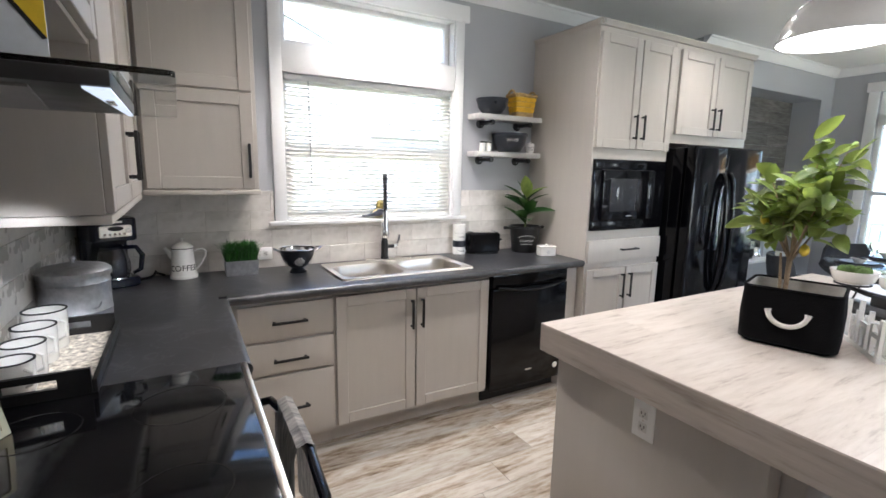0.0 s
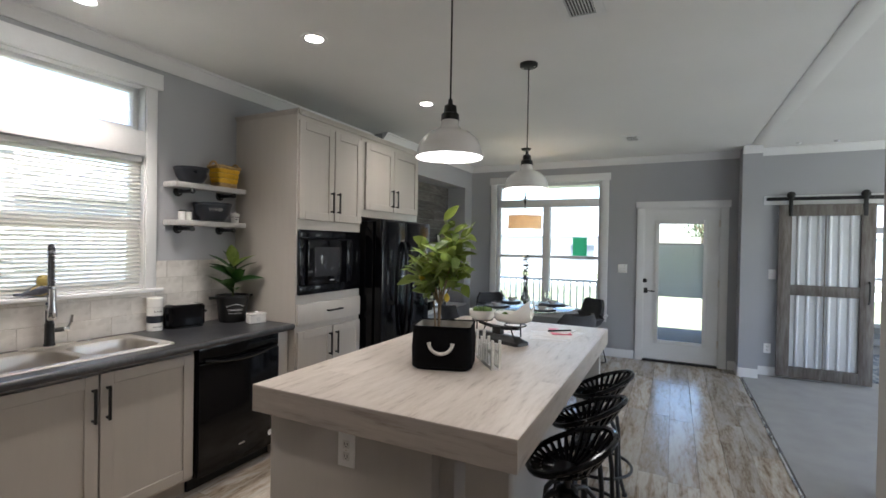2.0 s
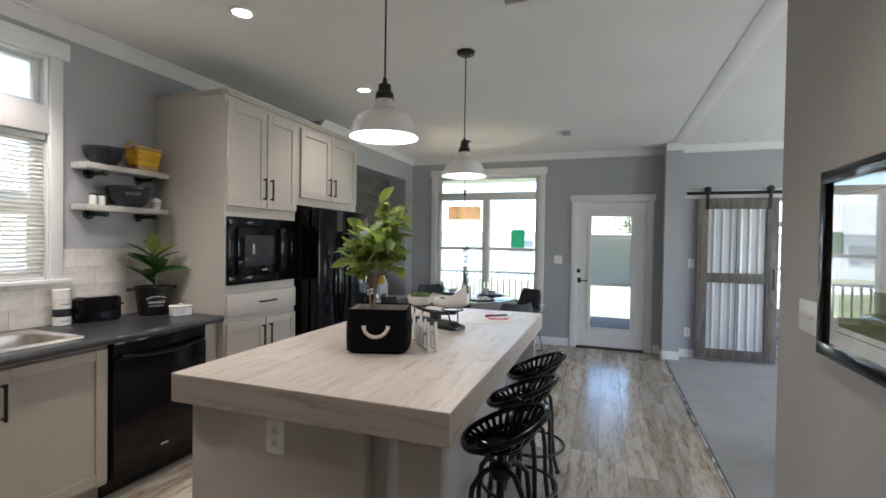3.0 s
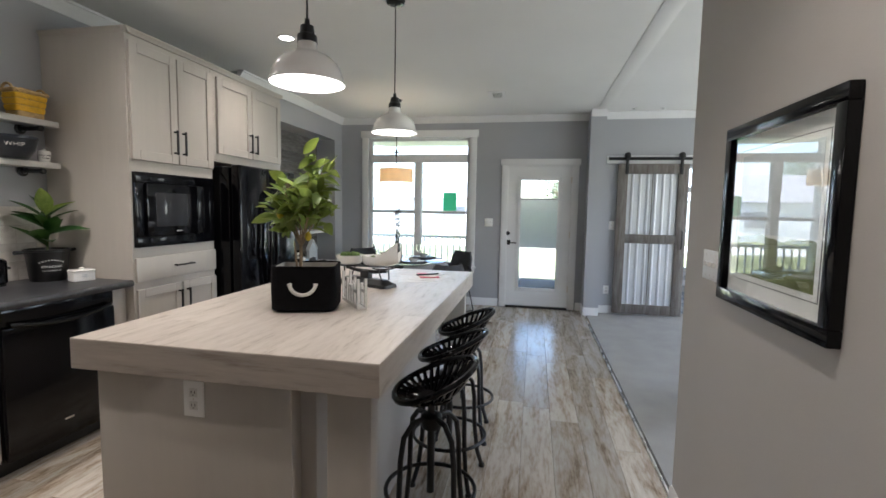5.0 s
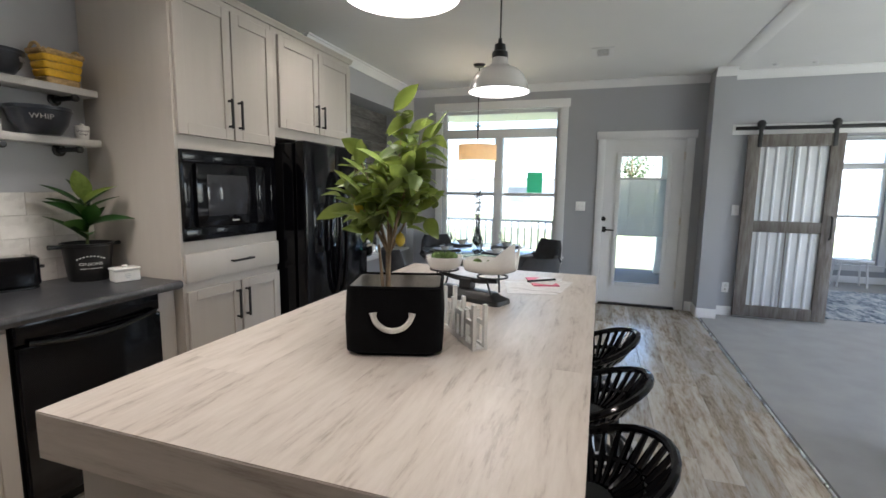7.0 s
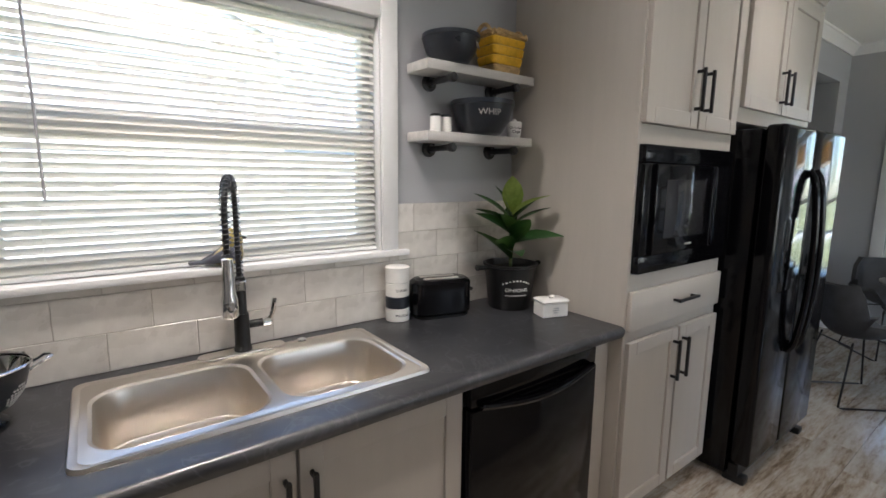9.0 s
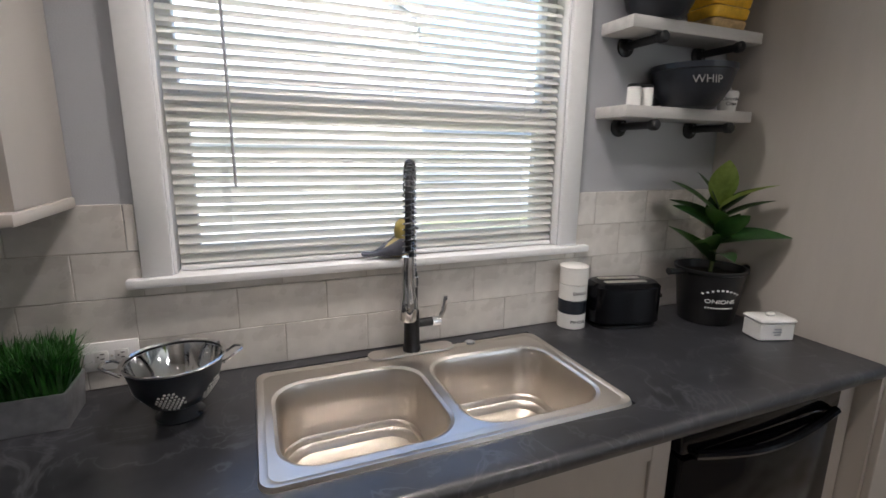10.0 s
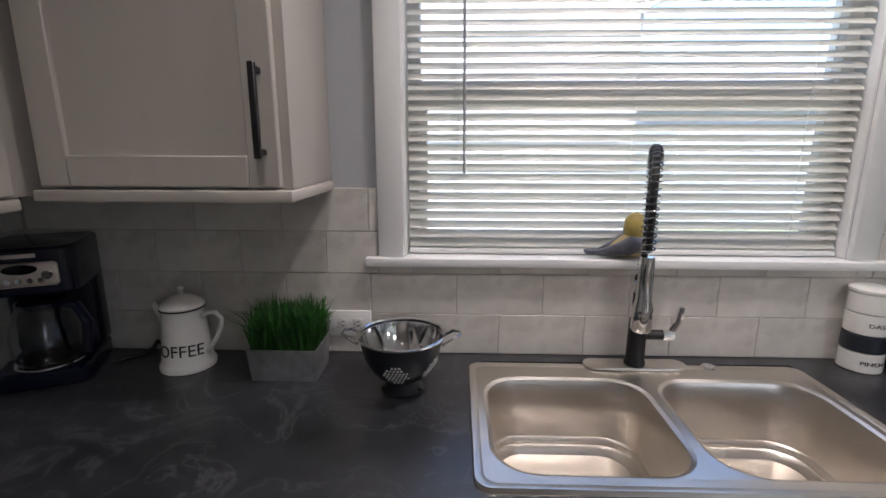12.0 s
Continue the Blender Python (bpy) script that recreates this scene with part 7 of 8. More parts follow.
# ---- dining corner ----
TX, TY = 4.38, -1.42
tb = thing("dining_table", (TX, TY, 0), "round glass dining table on a dark pedestal", "table")
part("tabletop", lathe([(0, 0.74), (0.60, 0.74), (0.61, 0.745), (0.61, 0.748), (0.60, 0.752), (0, 0.752)], (TX, TY, 0), 64), glassy("table glass", (0.82, 0.88, 0.88)), tb, "clear round glass top")
part("pedestal", lathe([(0.26, 0.001), (0.27, 0.012), (0.10, 0.03), (0.05, 0.10), (0.045, 0.55), (0.08, 0.66), (0.20, 0.72), (0.20, 0.739), (0, 0.739)], (TX, TY, 0), 36), M_IRON, tb)
M_CHAIR = material("charcoal chair fabric", (0.055, 0.057, 0.064), 0.75, vary=0.2, scale=12, fine=260, bump=0.5)
ch = thing("dining_chair", (0, 0, 0), "charcoal bucket chair on a black wire sled base", "dining chair", "chairs round the table")
bm = bmesh.new()
rows_c = []
prof = [(0.22, 0.42, 0.19), (0.23, 0.445, 0.225), (0.12, 0.44, 0.245), (-0.02, 0.43, 0.25), (-0.14, 0.445, 0.25), (-0.20, 0.50, 0.245), (-0.235, 0.60, 0.235), (-0.26, 0.72, 0.215), (-0.275, 0.80, 0.17)]
for j, (y, z, w) in enumerate(prof):
    row = []
    for i in range(13):
        t = -1 + i / 6
        wing = abs(t) ** 2.6
        lift = wing * (0.02 if j < 2 else 0.13 if j < 6 else 0.02)
        fwd = wing * (0.0 if j < 5 else 0.10)
        row.append(bm.verts.new((w * t, y + fwd, z + lift)))
    rows_c.append(row)
for a, b in zip(rows_c, rows_c[1:]):
    for i in range(12):
        bm.faces.new((a[i], a[i + 1], b[i + 1], b[i]))
bmesh.ops.recalc_face_normals(bm, faces=bm.faces[:])
bmesh.ops.solidify(bm, geom=bm.faces[:], thickness=0.028)
part("shell", bm, M_CHAIR, ch, smooth=70)
for s in (-1, 1):
    pts = [(s * 0.14, 0.14, 0.42), (s * 0.20, 0.22, 0.012), (s * 0.21, 0.20, 0.009), (s * 0.21, -0.20, 0.009), (s * 0.20, -0.22, 0.012), (s * 0.14, -0.14, 0.43)]
    part("sled", tube(pts, 0.0065, 8), M_IRON, ch)
for y in (-0.10, 0.10):
    part("cross_bar", tube([(-0.155, y + (0.05 if y > 0 else -0.05), 0.40), (0.155, y + (0.05 if y > 0 else -0.05), 0.40)], 0.006, 6), M_IRON, ch)
CHAIRS = ((3.72, -0.86, -132), (4.98, -0.80, 135), (5.02, -2.02, 47), (3.72, -2.10, -45))
for x, y, a in CHAIRS[1:]:
    copy_thing(ch, pose(x, y, 0, 0, 0, a))
ch.matrix_basis = pose(*CHAIRS[0][:2], 0, 0, 0, CHAIRS[0][2])
M_MAT = material("dark woven placemat", (0.05, 0.05, 0.055), 0.85, vary=0.3, scale=50, fine=150, bump=0.8)
for k, a in enumerate((42, 135, 225, 318)):
    c = Vector((TX + 0.40 * math.cos(radians(a)), TY + 0.40 * math.sin(radians(a)), 0.7525))
    ps = thing("place_setting", c, "stacked grey plates on a dark round placemat", "place setting", "table settings")
    part("placemat", lathe([(0, 0.004), (0.17, 0.004), (0.172, 0.0)], c, 36), M_MAT, ps)
    part("dinner_plate", lathe([(0.07, 0.004), (0.13, 0.018), (0.132, 0.021), (0.08, 0.010), (0, 0.009)], c, 36), M_ZINC if k % 2 else M_WHITE, ps)
    part("bowl", lathe([(0.03, 0.010), (0.065, 0.05), (0.062, 0.05), (0.03, 0.014), (0, 0.014)], c, 28), M_WHITE, ps)
    part("napkin", rbox(-0.02, 0.02, -0.08, 0.08, 0.0225, 0.03, 0.004, 0.002, Matrix.Translation(c) @ pose(0, 0, 0.03, 0, 0, a)), M_CHAIR, ps)
for a in (20, 110, 200, 290):
    c = Vector((TX + 0.27 * math.cos(radians(a)), TY + 0.27 * math.sin(radians(a)), 0.7525))
    gl = thing("wine_glass", c, "clear stemmed wine glass", "glass", "table glasses")
    part("bowl", lathe([(0, 0.09), (0.025, 0.10), (0.038, 0.135), (0.032, 0.19), (0.0305, 0.19), (0.036, 0.135), (0.022, 0.102), (0, 0.093)], c, 22), M_GLASS, gl)
    part("stem", lathe([(0.03, 0.0005), (0.03, 0.002), (0.005, 0.006), (0.004, 0.088), (0, 0.09)], c, 18), M_GLASS, gl)
vs = thing("vase", (TX, TY, 0.7525), "tall smoked vase with dark catkin stems", "vase")
part("body", lathe([(0, 0.0005), (0.05, 0.0005), (0.065, 0.03), (0.06, 0.10), (0.03, 0.17), (0.026, 0.26), (0.034, 0.30), (0.031, 0.30), (0.022, 0.26), (0.05, 0.10), (0, 0.01)], (TX, TY, 0.7525), 28), glassy("smoked vase glass", (0.6, 0.62, 0.63)), vs)
rv = random.Random(8)
for k in range(5):
    dx, dy = rv.uniform(-0.03, 0.03), rv.uniform(-0.03, 0.03)
    part("stem", tube([(TX, TY, 0.80), (TX + dx, TY + dy, 1.15), (TX + dx * 1.6, TY + dy * 1.6, 1.36)], 0.004, 6), M_IRON, vs)
bud = mesh("bud", lathe([(0, -0.012), (0.007, -0.006), (0.008, 0.003), (0, 0.014)], (0, 0, 0), 8), material("dark catkin", (0.06, 0.05, 0.045), 0.9, bump=0.5))
for k in range(46):
    z = rv.uniform(1.05, 1.40)
    a = rv.uniform(0, 6.28)
    r = rv.uniform(0.008, 0.035)
    share("bud", bud, pose(TX + r * math.cos(a), TY + r * math.sin(a), z, rv.uniform(-40, 40), rv.uniform(-40, 40), 0), vs)
# drum lamp
dl = thing("drum_lamp", (4.36, -1.40, CEIL), "lit linen drum pendant on a dark rod", "pendant lamp")
part("canopy", lathe([(0, -0.03), (0.05, -0.025), (0.065, 0)], (4.36, -1.40, CEIL), 24), M_IRON, dl)
part("rod", tube([(4.36, -1.40, CEIL - 0.02), (4.36, -1.40, 1.88)], 0.006, 8), M_IRON, dl)
part("finial", lathe([(0, 0.06), (0.012, 0.055), (0.014, 0.03), (0.045, 0.026), (0.05, 0.018), (0.014, 0.012), (0.012, -0.03), (0, -0.03)], (4.36, -1.40, 2.06), 18), M_IRON, dl)
def seethrough(name, colour, amount):
    """Thin cloth or paper that lets light through."""
    m = material(name, colour, 0.85, vary=0.06, scale=20, fine=200, bump=0.2)
    let_through(m, colour, amount)
    return m


M_LINEN = seethrough("linen shade cloth", (0.72, 0.62, 0.47), 0.45)
l = bpy.data.lights.new("drum bulb", "POINT")
l.energy, l.color, l.shadow_soft_size = 0.9, (1.0, 0.84, 0.64), 0.05
lo = new("drum_bulb", l)
lo.matrix_basis = Matrix.Translation((4.36, -1.40, 1.80))
lo.parent = dl
lo.matrix_parent_inverse = dl.matrix_basis.inverted()
part("shade", lathe([(0.205, 0), (0.207, 0), (0.207, 0.165), (0.205, 0.165)], (4.36, -1.40, 1.715), 48, closed=True), M_LINEN, dl, "glowing linen shade")
part("diffuser", lathe([(0, 0.004), (0.204, 0.004)], (4.36, -1.40, 1.715), 40), glow("drum diffuser", (1.0, 0.88, 0.68), 0.5), dl)
for k in range(3):
    a = k * 2.094
    part("spoke", tube([(4.36, -1.40, 1.89), (4.36 + 0.204 * math.cos(a), -1.40 + 0.204 * math.sin(a), 1.87)], 0.003, 5), M_IRON, dl)
# green notice on the window
nt_ = thing("window_notice", (XF + 0.06, -1.866, 1.47), "plain green notice stuck on the window pane", "sign")
bm = bmesh.new()
bm.faces.new([bm.verts.new((XF + 0.068, y, z)) for y, z in ((-1.965, 1.37), (-1.768, 1.37), (-1.768, 1.635), (-1.965, 1.635))])
part("sheet", bm, seethrough("green paper", (0.10, 0.62, 0.30), 0.75), nt_)

# ---- barn door ----
M_BARN = planks("grey weathered board", [(0.3, (0.05, 0.038, 0.03)), (0.45, (0.115, 0.098, 0.085)), (0.58, (0.175, 0.16, 0.145)), (0.72, (0.26, 0.245, 0.23))], along=(7, 7, 0.9), rough=0.65, objrand=0.12)
M_TIN = material("corrugated steel", (0.64, 0.66, 0.68), 0.4, 0.25, vary=0.03, scale=5, bump=0.0, rvary=0.01)
bd = thing("barn_door", (5.34, -4.61, 0.02), "sliding barn door with corrugated metal panels", "door")
b0, b1, bx = -5.05, -4.175, 5.345
fw = 0.125
for nm, b in (("stile", (bx - 0.02, bx + 0.02, b0, b0 + fw, 0.025, 2.035)), ("stile", (bx - 0.02, bx + 0.02, b1 - fw, b1, 0.025, 2.035)), ("rail", (bx - 0.02, bx + 0.02, b0 + fw, b1 - fw, 1.905, 2.035)), ("rail", (bx - 0.02, bx + 0.02, b0 + fw, b1 - fw, 0.025, 0.155)), ("rail", (bx - 0.02, bx + 0.02, b0 + fw, b1 - fw, 0.985, 1.105))):
    part(nm, B(b, bevel=0.003), M_BARN, bd)
for z0, z1 in ((0.155, 0.985), (1.105, 1.905)):
    bm = bmesh.new()
    n = 96
    va = []
    for i in range(n + 1):
        y = b0 + fw + (b1 - b0 - 2 * fw) * i / n
        ph = (i / n * 6.5) % 1
        x = bx - 0.004 + (0.016 if ph < 0.62 else 0.016 * (1 - (ph - 0.62) / 0.1) if ph < 0.72 else 0 if ph < 0.90 else 0.016 * (ph - 0.90) / 0.1)
        va.append((bm.verts.new((x, y, z0)), bm.verts.new((x, y, z1))))
    for a, b in zip(va, va[1:]):
        bm.faces.new((a[0], b[0], b[1], a[1]))
    part("metal_panel", bm, M_TIN, bd, "corrugated steel panel", smooth=20)
    part("batten", B((bx - 0.016, bx - 0.006, -4.618, -4.606, z0, z1)), M_BARN, bd)
part("handle", tube([(bx - 0.02, b0 + 0.05, 0.93), (bx - 0.05, b0 + 0.05, 0.95), (bx - 0.055, b0 + 0.05, 1.05), (bx - 0.05, b0 + 0.05, 1.15), (bx - 0.02, b0 + 0.05, 1.17)], 0.010, 8), M_IRON, bd, "black iron pull")
rail = thing("barn_door_rail", (5.37, -5.1, 2.11), "black steel sliding rail on a white header", "rail")
part("header_board", B((BX - 0.022, BX - 0.002, -6.25, -4.03, 2.04, 2.15), bevel=0.003), M_TRIM, rail, "white header board")
part("track", B((BX - 0.055, BX - 0.047, -6.22, -4.05, 2.085, 2.125), bevel=0.002), M_IRON, rail)
for y in (-4.1, -4.75, -5.4, -6.1):
    part("spacer", tube([(BX - 0.047, y, 2.105), (BX - 0.02, y, 2.105)], 0.01, 10), M_IRON, rail)
for y in (-4.285, -4.955):
    hg = thing("door_hanger", (5.33, y, 2.1), "black strap hanger with roller wheel", "hanger", "barn door hangers")
    part("strap", B((bx - 0.028, bx - 0.021, y - 0.02, y + 0.02, 1.90, 2.14), bevel=0.002), M_IRON, hg)
    part("wheel", lathe([(0, 0.012), (0.03, 0.012), (0.042, 0.006), (0.042, -0.006), (0.03, -0.012), (0, -0.012)], (bx - 0.016, y, 2.145), 24, axis=(1, 0, 0)), M_IRON, hg)

# ---- den seen through the opening ----
M_RUG = planks("blue-grey abstract rug", [(0.36, (0.03, 0.045, 0.07)), (0.46, (0.16, 0.19, 0.23)), (0.54, (0.36, 0.38, 0.40)), (0.66, (0.52, 0.52, 0.51))], along=(2.2, 5, 4), rough=0.95, bump=0.8, objrand=0)
rgm = B((5.62, 7.5, -7.0, -4.75, 0.0065, 0.018), bevel=0.004)
solid("area_rug", rgm, M_RUG, "blue and cream abstract area rug", "rug")
pf2 = thing("framed_picture", (7.8, -7.35, 1.3), "small black-framed print on the den wall", "picture")
for b in ((7.44, 8.02 - 0.1, -7.349, -7.325, 1.57, 1.60), (7.44, 7.92, -7.349, -7.325, 0.98, 1.01), (7.44, 7.47, -7.349, -7.325, 1.01, 1.57), (7.89, 7.92, -7.349, -7.325, 1.01, 1.57)):
    part("frame_side", B(b, bevel=0.002), M_IRON, pf2)
part("print", B((7.47, 7.89, -7.345, -7.338, 1.01, 1.57)), M_PAPER, pf2)
for k, w in enumerate((0.10, 0.16, 0.07)):
    part("printed_mark", B((7.68 - w / 2, 7.68 + w / 2, -7.338, -7.3365, 1.44 - k * 0.07, 1.465 - k * 0.07)), M_INK, pf2)
sl = thing("stool", (8.05, -6.35, 0), "low white wooden stool below the den window", "stool")
part("seat", B((7.88, 8.18, -6.60, -6.12, 0.40, 0.43), bevel=0.006), M_TRIM, sl)
for x in (7.91, 8.15):
    for y in (-6.55, -6.17):
        part("leg", tube([(x, y, 0.007), (x + (8.03 - x) * 0.15, y + (-6.36 - y) * 0.15, 0.40)], 0.016, 8), M_TRIM, sl)
fl = thing("ceiling_lamp", (6.9, -5.7, CEIL), "linen drum ceiling lamp in the den", "ceiling lamp")
part("shade", lathe([(0.19, -0.16), (0.192, -0.16), (0.192, -0.04), (0.19, -0.04)], (6.9, -5.7, CEIL), 36, closed=True), M_LINEN, fl)
part("pan", lathe([(0, -0.04), (0.12, -0.04), (0.13, 0)], (6.9, -5.7, CEIL), 28), M_IRON, fl)

# ---- living room seat ----
M_VELVET = material("dark grey-green velvet", (0.055, 0.062, 0.05), 0.8, vary=0.2, scale=10, fine=200, bump=0.4)
M_OAK = material("pale oak", (0.40, 0.32, 0.25), 0.5, vary=0.15, scale=6, fine=60, stretch=(6, 6, 0.8))
qx, qy, qr = 2.20, -4.54, 0.29
ac = thing("upholstered_stool", (qx, qy, 0), "round dark green upholstered seat on tapered pale wooden legs", "stool")
part("seat_rail", lathe([(qr - 0.05, 0.27), (qr - 0.014, 0.27), (qr - 0.008, 0.28), (qr - 0.006, 0.334), (qr - 0.05, 0.334)], (qx, qy, 0), 48, closed=True), M_OAK, ac, "pale curved wooden rail")
part("cushion", lathe([(0, 0.335), (qr - 0.01, 0.336), (qr + 0.010, 0.38), (qr + 0.016, 0.44), (qr + 0.006, 0.495), (qr - 0.03, 0.512), (qr - 0.12, 0.53), (0, 0.537)], (qx, qy, 0), 48), M_VELVET, ac)
part("piping", tube([(qx + (qr + 0.004) * math.cos(k * math.pi / 24), qy + (qr + 0.004) * math.sin(k * math.pi / 24), 0.496) for k in range(48)], 0.005, 6, closed=True), M_VELVET, ac)
for sx in (-1, 1):
    for sy in (-1, 1):
        part("leg", tube([(qx + sx * 0.165, qy + sy * 0.20, 0.28), (qx + sx * 0.172, qy + sy * 0.21, 0.15), (qx + sx * 0.18, qy + sy * 0.22, 0.007)], [0.027, 0.022, 0.014], 12), M_OAK, ac)

# ---- ceiling grilles ----
M_DUCT = material("vent duct grey", (0.12, 0.12, 0.12), 0.9)
for x, y, w, d in ((1.05, -2.63, 0.34, 0.22), (4.235, -2.635, 0.32, 0.20), (4.71, -5.24, 0.32, 0.20)):
    vt = thing("ceiling_vent", (x, y, CEIL), "white slatted ceiling air vent", "air vent", "ceiling vents")
    f, z0, z1 = 0.045, CEIL - 0.008, CEIL - 0.0005
    part("frame", B((x - w / 2, x - w / 2 + f, y - d / 2, y + d / 2, z0, z1), (x + w / 2 - f, x + w / 2, y - d / 2, y + d / 2, z0, z1), (x - w / 2 + f, x + w / 2 - f, y - d / 2, y - d / 2 + f, z0, z1), (x - w / 2 + f, x + w / 2 - f, y + d / 2 - f, y + d / 2, z0, z1)), M_TRIM, vt)
    part("backing", B((x - w / 2 + f, x + w / 2 - f, y - d / 2 + f, y + d / 2 - f, CEIL - 0.002, z1)), M_DUCT, vt, "dark duct behind the slats")
    for k in range(9):
        yy = y - d / 2 + f + 0.006 + (d - 2 * f - 0.012) * k / 8
        bm = bmesh.new()
        addbox(bm, -w / 2 + f + 0.001, w / 2 - f - 0.001, -0.0045, 0.0045, -0.0011, 0.0011, m=pose(x, yy, CEIL - 0.0075, 35, 0, 0))
        part("slat", bm, M_TRIM, vt)
for x, y in ((5.15, -4.31), (5.15, -4.65)):
    dt = thing("sprinkler_cap", (x, y, CEIL), "small white ceiling cap", "cap", "ceiling caps")
    part("cover", lathe([(0, -0.02), (0.02, -0.018), (0.03, -0.006), (0.03, 0)], (x, y, CEIL), 16), M_TRIM, dt)

# ---- outdoors ----
GZ = -0.85
M_LAWN = material("lawn", (0.19, 0.205, 0.10), 0.95, vary=0.3, scale=0.5, fine=30, bump=0.6)
M_SIDING = material("white vinyl siding", (0.74, 0.75, 0.76), 0.55, vary=0.04, scale=2)
# pane colour lightened to stand for reflected sky
M_FARPANE = material("window glass with sky reflection in its grey", (0.26, 0.27, 0.29), 0.15, bump=0)
M_ROOF = material("grey roof shingle", (0.34, 0.34, 0.35), 0.9, vary=0.3, scale=12, fine=60, bump=0.8)
M_CONC = material("pale concrete", (0.58, 0.575, 0.56), 0.9, vary=0.12, scale=2, fine=40, bump=0.4)
bm = bmesh.new()
gv = [bm.verts.new((x, y, GZ)) for x, y in ((-900, -900), (900, -900), (900, 900), (-900, 900))]
bm.faces.new(gv)
solid("ground", bm, M_LAWN, "mown grass round the house", "ground", "structure")
solid("road", B((27, 33, -120, 120, GZ - 0.05, GZ + 0.012)), M_CONC, "pale concrete street beyond the lawn", "road", "structure")
solid("porch_floor", B((XF + 0.15, 8.35, -3.83, 0.9, -0.16, -0.03), (XF + 0.15, 8.30, -3.83, 0.85, GZ, -0.16)), M_CONC, "pale porch slab outside the entry door", "floor", "structure")
solid("porch_roof", B((XF + 0.15, 8.45, -3.83, 1.1, 2.72, 2.86)), M_SIDING, "white porch ceiling", "ceiling", "structure")
solid("house_shell", B((XW - 0.25, XF + 0.15, 0.15, 0.17, GZ, -0.02), (XW - 0.25, 8.55, -7.52, -7.5, GZ, -0.02)), M_SIDING, "white skirting below the outer walls", "wall", "structure")
# slab added out of view to stop sun entering the den's south opening
solid("den_sun_block", B((5.4, 8.75, -8.8, -7.5, 2.74, 2.86), bevel=0.01), M_SIDING, "unseen white slab that keeps the sun out of the den", "ceiling", "structure")
rl_ = thing("porch_railing", (8.15, -1.4, -0.03), "white porch railing with thin balusters", "railing")
part("top_rail", B((8.12, 8.18, -2.72, 0.85, 0.80, 0.85), bevel=0.004), M_TRIM, rl_)
part("bottom_rail", B((8.13, 8.17, -2.72, 0.85, 0.06, 0.10), bevel=0.004), M_TRIM, rl_)
bal = mesh("baluster", B((-0.013, 0.013, -0.013, 0.013, 0.10, 0.80)), M_TRIM, 0)
y = -2.62
while y < 0.8:
    share("baluster", bal, pose(8.15, y, 0), rl_)
    y += 0.125
for y in (-3.72, -2.75, 0.55):
    pst = thing("porch_post", (8.25, y, -0.03), "square white porch post", "post", "porch posts")
    part("shaft", B((8.18, 8.32, y - 0.07, y + 0.07, -0.03, 2.72), bevel=0.006), M_TRIM, pst)
    part("base_trim", B((8.165, 8.335, y - 0.085, y + 0.085, -0.03, 0.14), bevel=0.006), M_TRIM, pst)


def house(name, x0, x1, y0, y1, zt, ridge_along, label, wins, siding=None, o=0.35):
    siding = siding or M_SIDING
    ob = thing(name, ((x0 + x1) / 2, (y0 + y1) / 2, GZ), label, "house", "neighbouring houses")
    part("wall", B((x0, x1, y0, y1, GZ, zt)), siding, ob)
    if ridge_along == "x":
        ym = (y0 + y1) / 2
        h = (y1 - y0) * 0.2
        sec = [(y0 - o, zt - 0.05), (ym, zt + h + 0.1), (y1 + o, zt - 0.05), (y1 + o, zt + 0.08), (ym, zt + h + 0.25), (y0 - o, zt + 0.08)]
        bm = loft([[(x, a, b) for a, b in sec] for x in (x0 - o, x1 + o)])
        part("roof", bm, M_ROOF, ob)
        part("gable", loft([[(x, y0, zt), (x, y1, zt), (x, ym, zt + h)] for x in (x0 + 0.01, x1 - 0.01)]), siding, ob)
    else:
        xm = (x0 + x1) / 2
        h = (x1 - x0) * 0.2
        sec = [(x0 - o, zt - 0.05), (xm, zt + h + 0.1), (x1 + o, zt - 0.05), (x1 + o, zt + 0.08), (xm, zt + h + 0.25), (x0 - o, zt + 0.08)]
        bm = loft([[(a, y, b) for a, b in sec] for y in (y0 - o, y1 + o)])
        part("roof", bm, M_ROOF, ob)
        part("gable", loft([[(x0, y, zt), (x1, y, zt), (xm, y, zt + h)] for y in (y0 + 0.01, y1 - 0.01)]), siding, ob)
    for (a0, a1, c0, c1), f in wins:
        if f == "y":
            w = part("window", B((a0 - 0.08, a1 + 0.08, y0 - 0.05, y0 - 0.002, c0 - 0.08, c1 + 0.08), bevel=0.004), M_TRIM, ob)
            part("pane", B((a0, a1, y0 - 0.056, y0 - 0.051, c0, c1)), M_FARPANE, w)
        else:
            w = part("window", B((x0 - 0.05, x0 - 0.002, a0 - 0.08, a1 + 0.08, c0 - 0.08, c1 + 0.08), bevel=0.004), M_TRIM, ob)
            part("pane", B((x0 - 0.056, x0 - 0.051, a0, a1, c0, c1)), M_FARPANE, w)
    return ob


# this siding's colour is lowered so the gable wall reads as shaded
nb = house("neighbour_house", -8.5, 2.0, 5.6, 17.0, 3.4, "y", "white-sided neighbouring house with its gable towards the kitchen, shade put into its siding", (), material("vinyl siding darkened for shade", (0.46, 0.44, 0.41), 0.55, vary=0.05, scale=2), o=0.05)
part("eave_return", loft([[(1.93, y, 3.22), (2.22, y, 3.34), (2.22, y, 3.40), (1.93, y, 3.46)] for y in (5.36, 5.55)]), material("weathered eave trim", (0.48, 0.49, 0.51), 0.7), nb, "grey boxed eave corner")
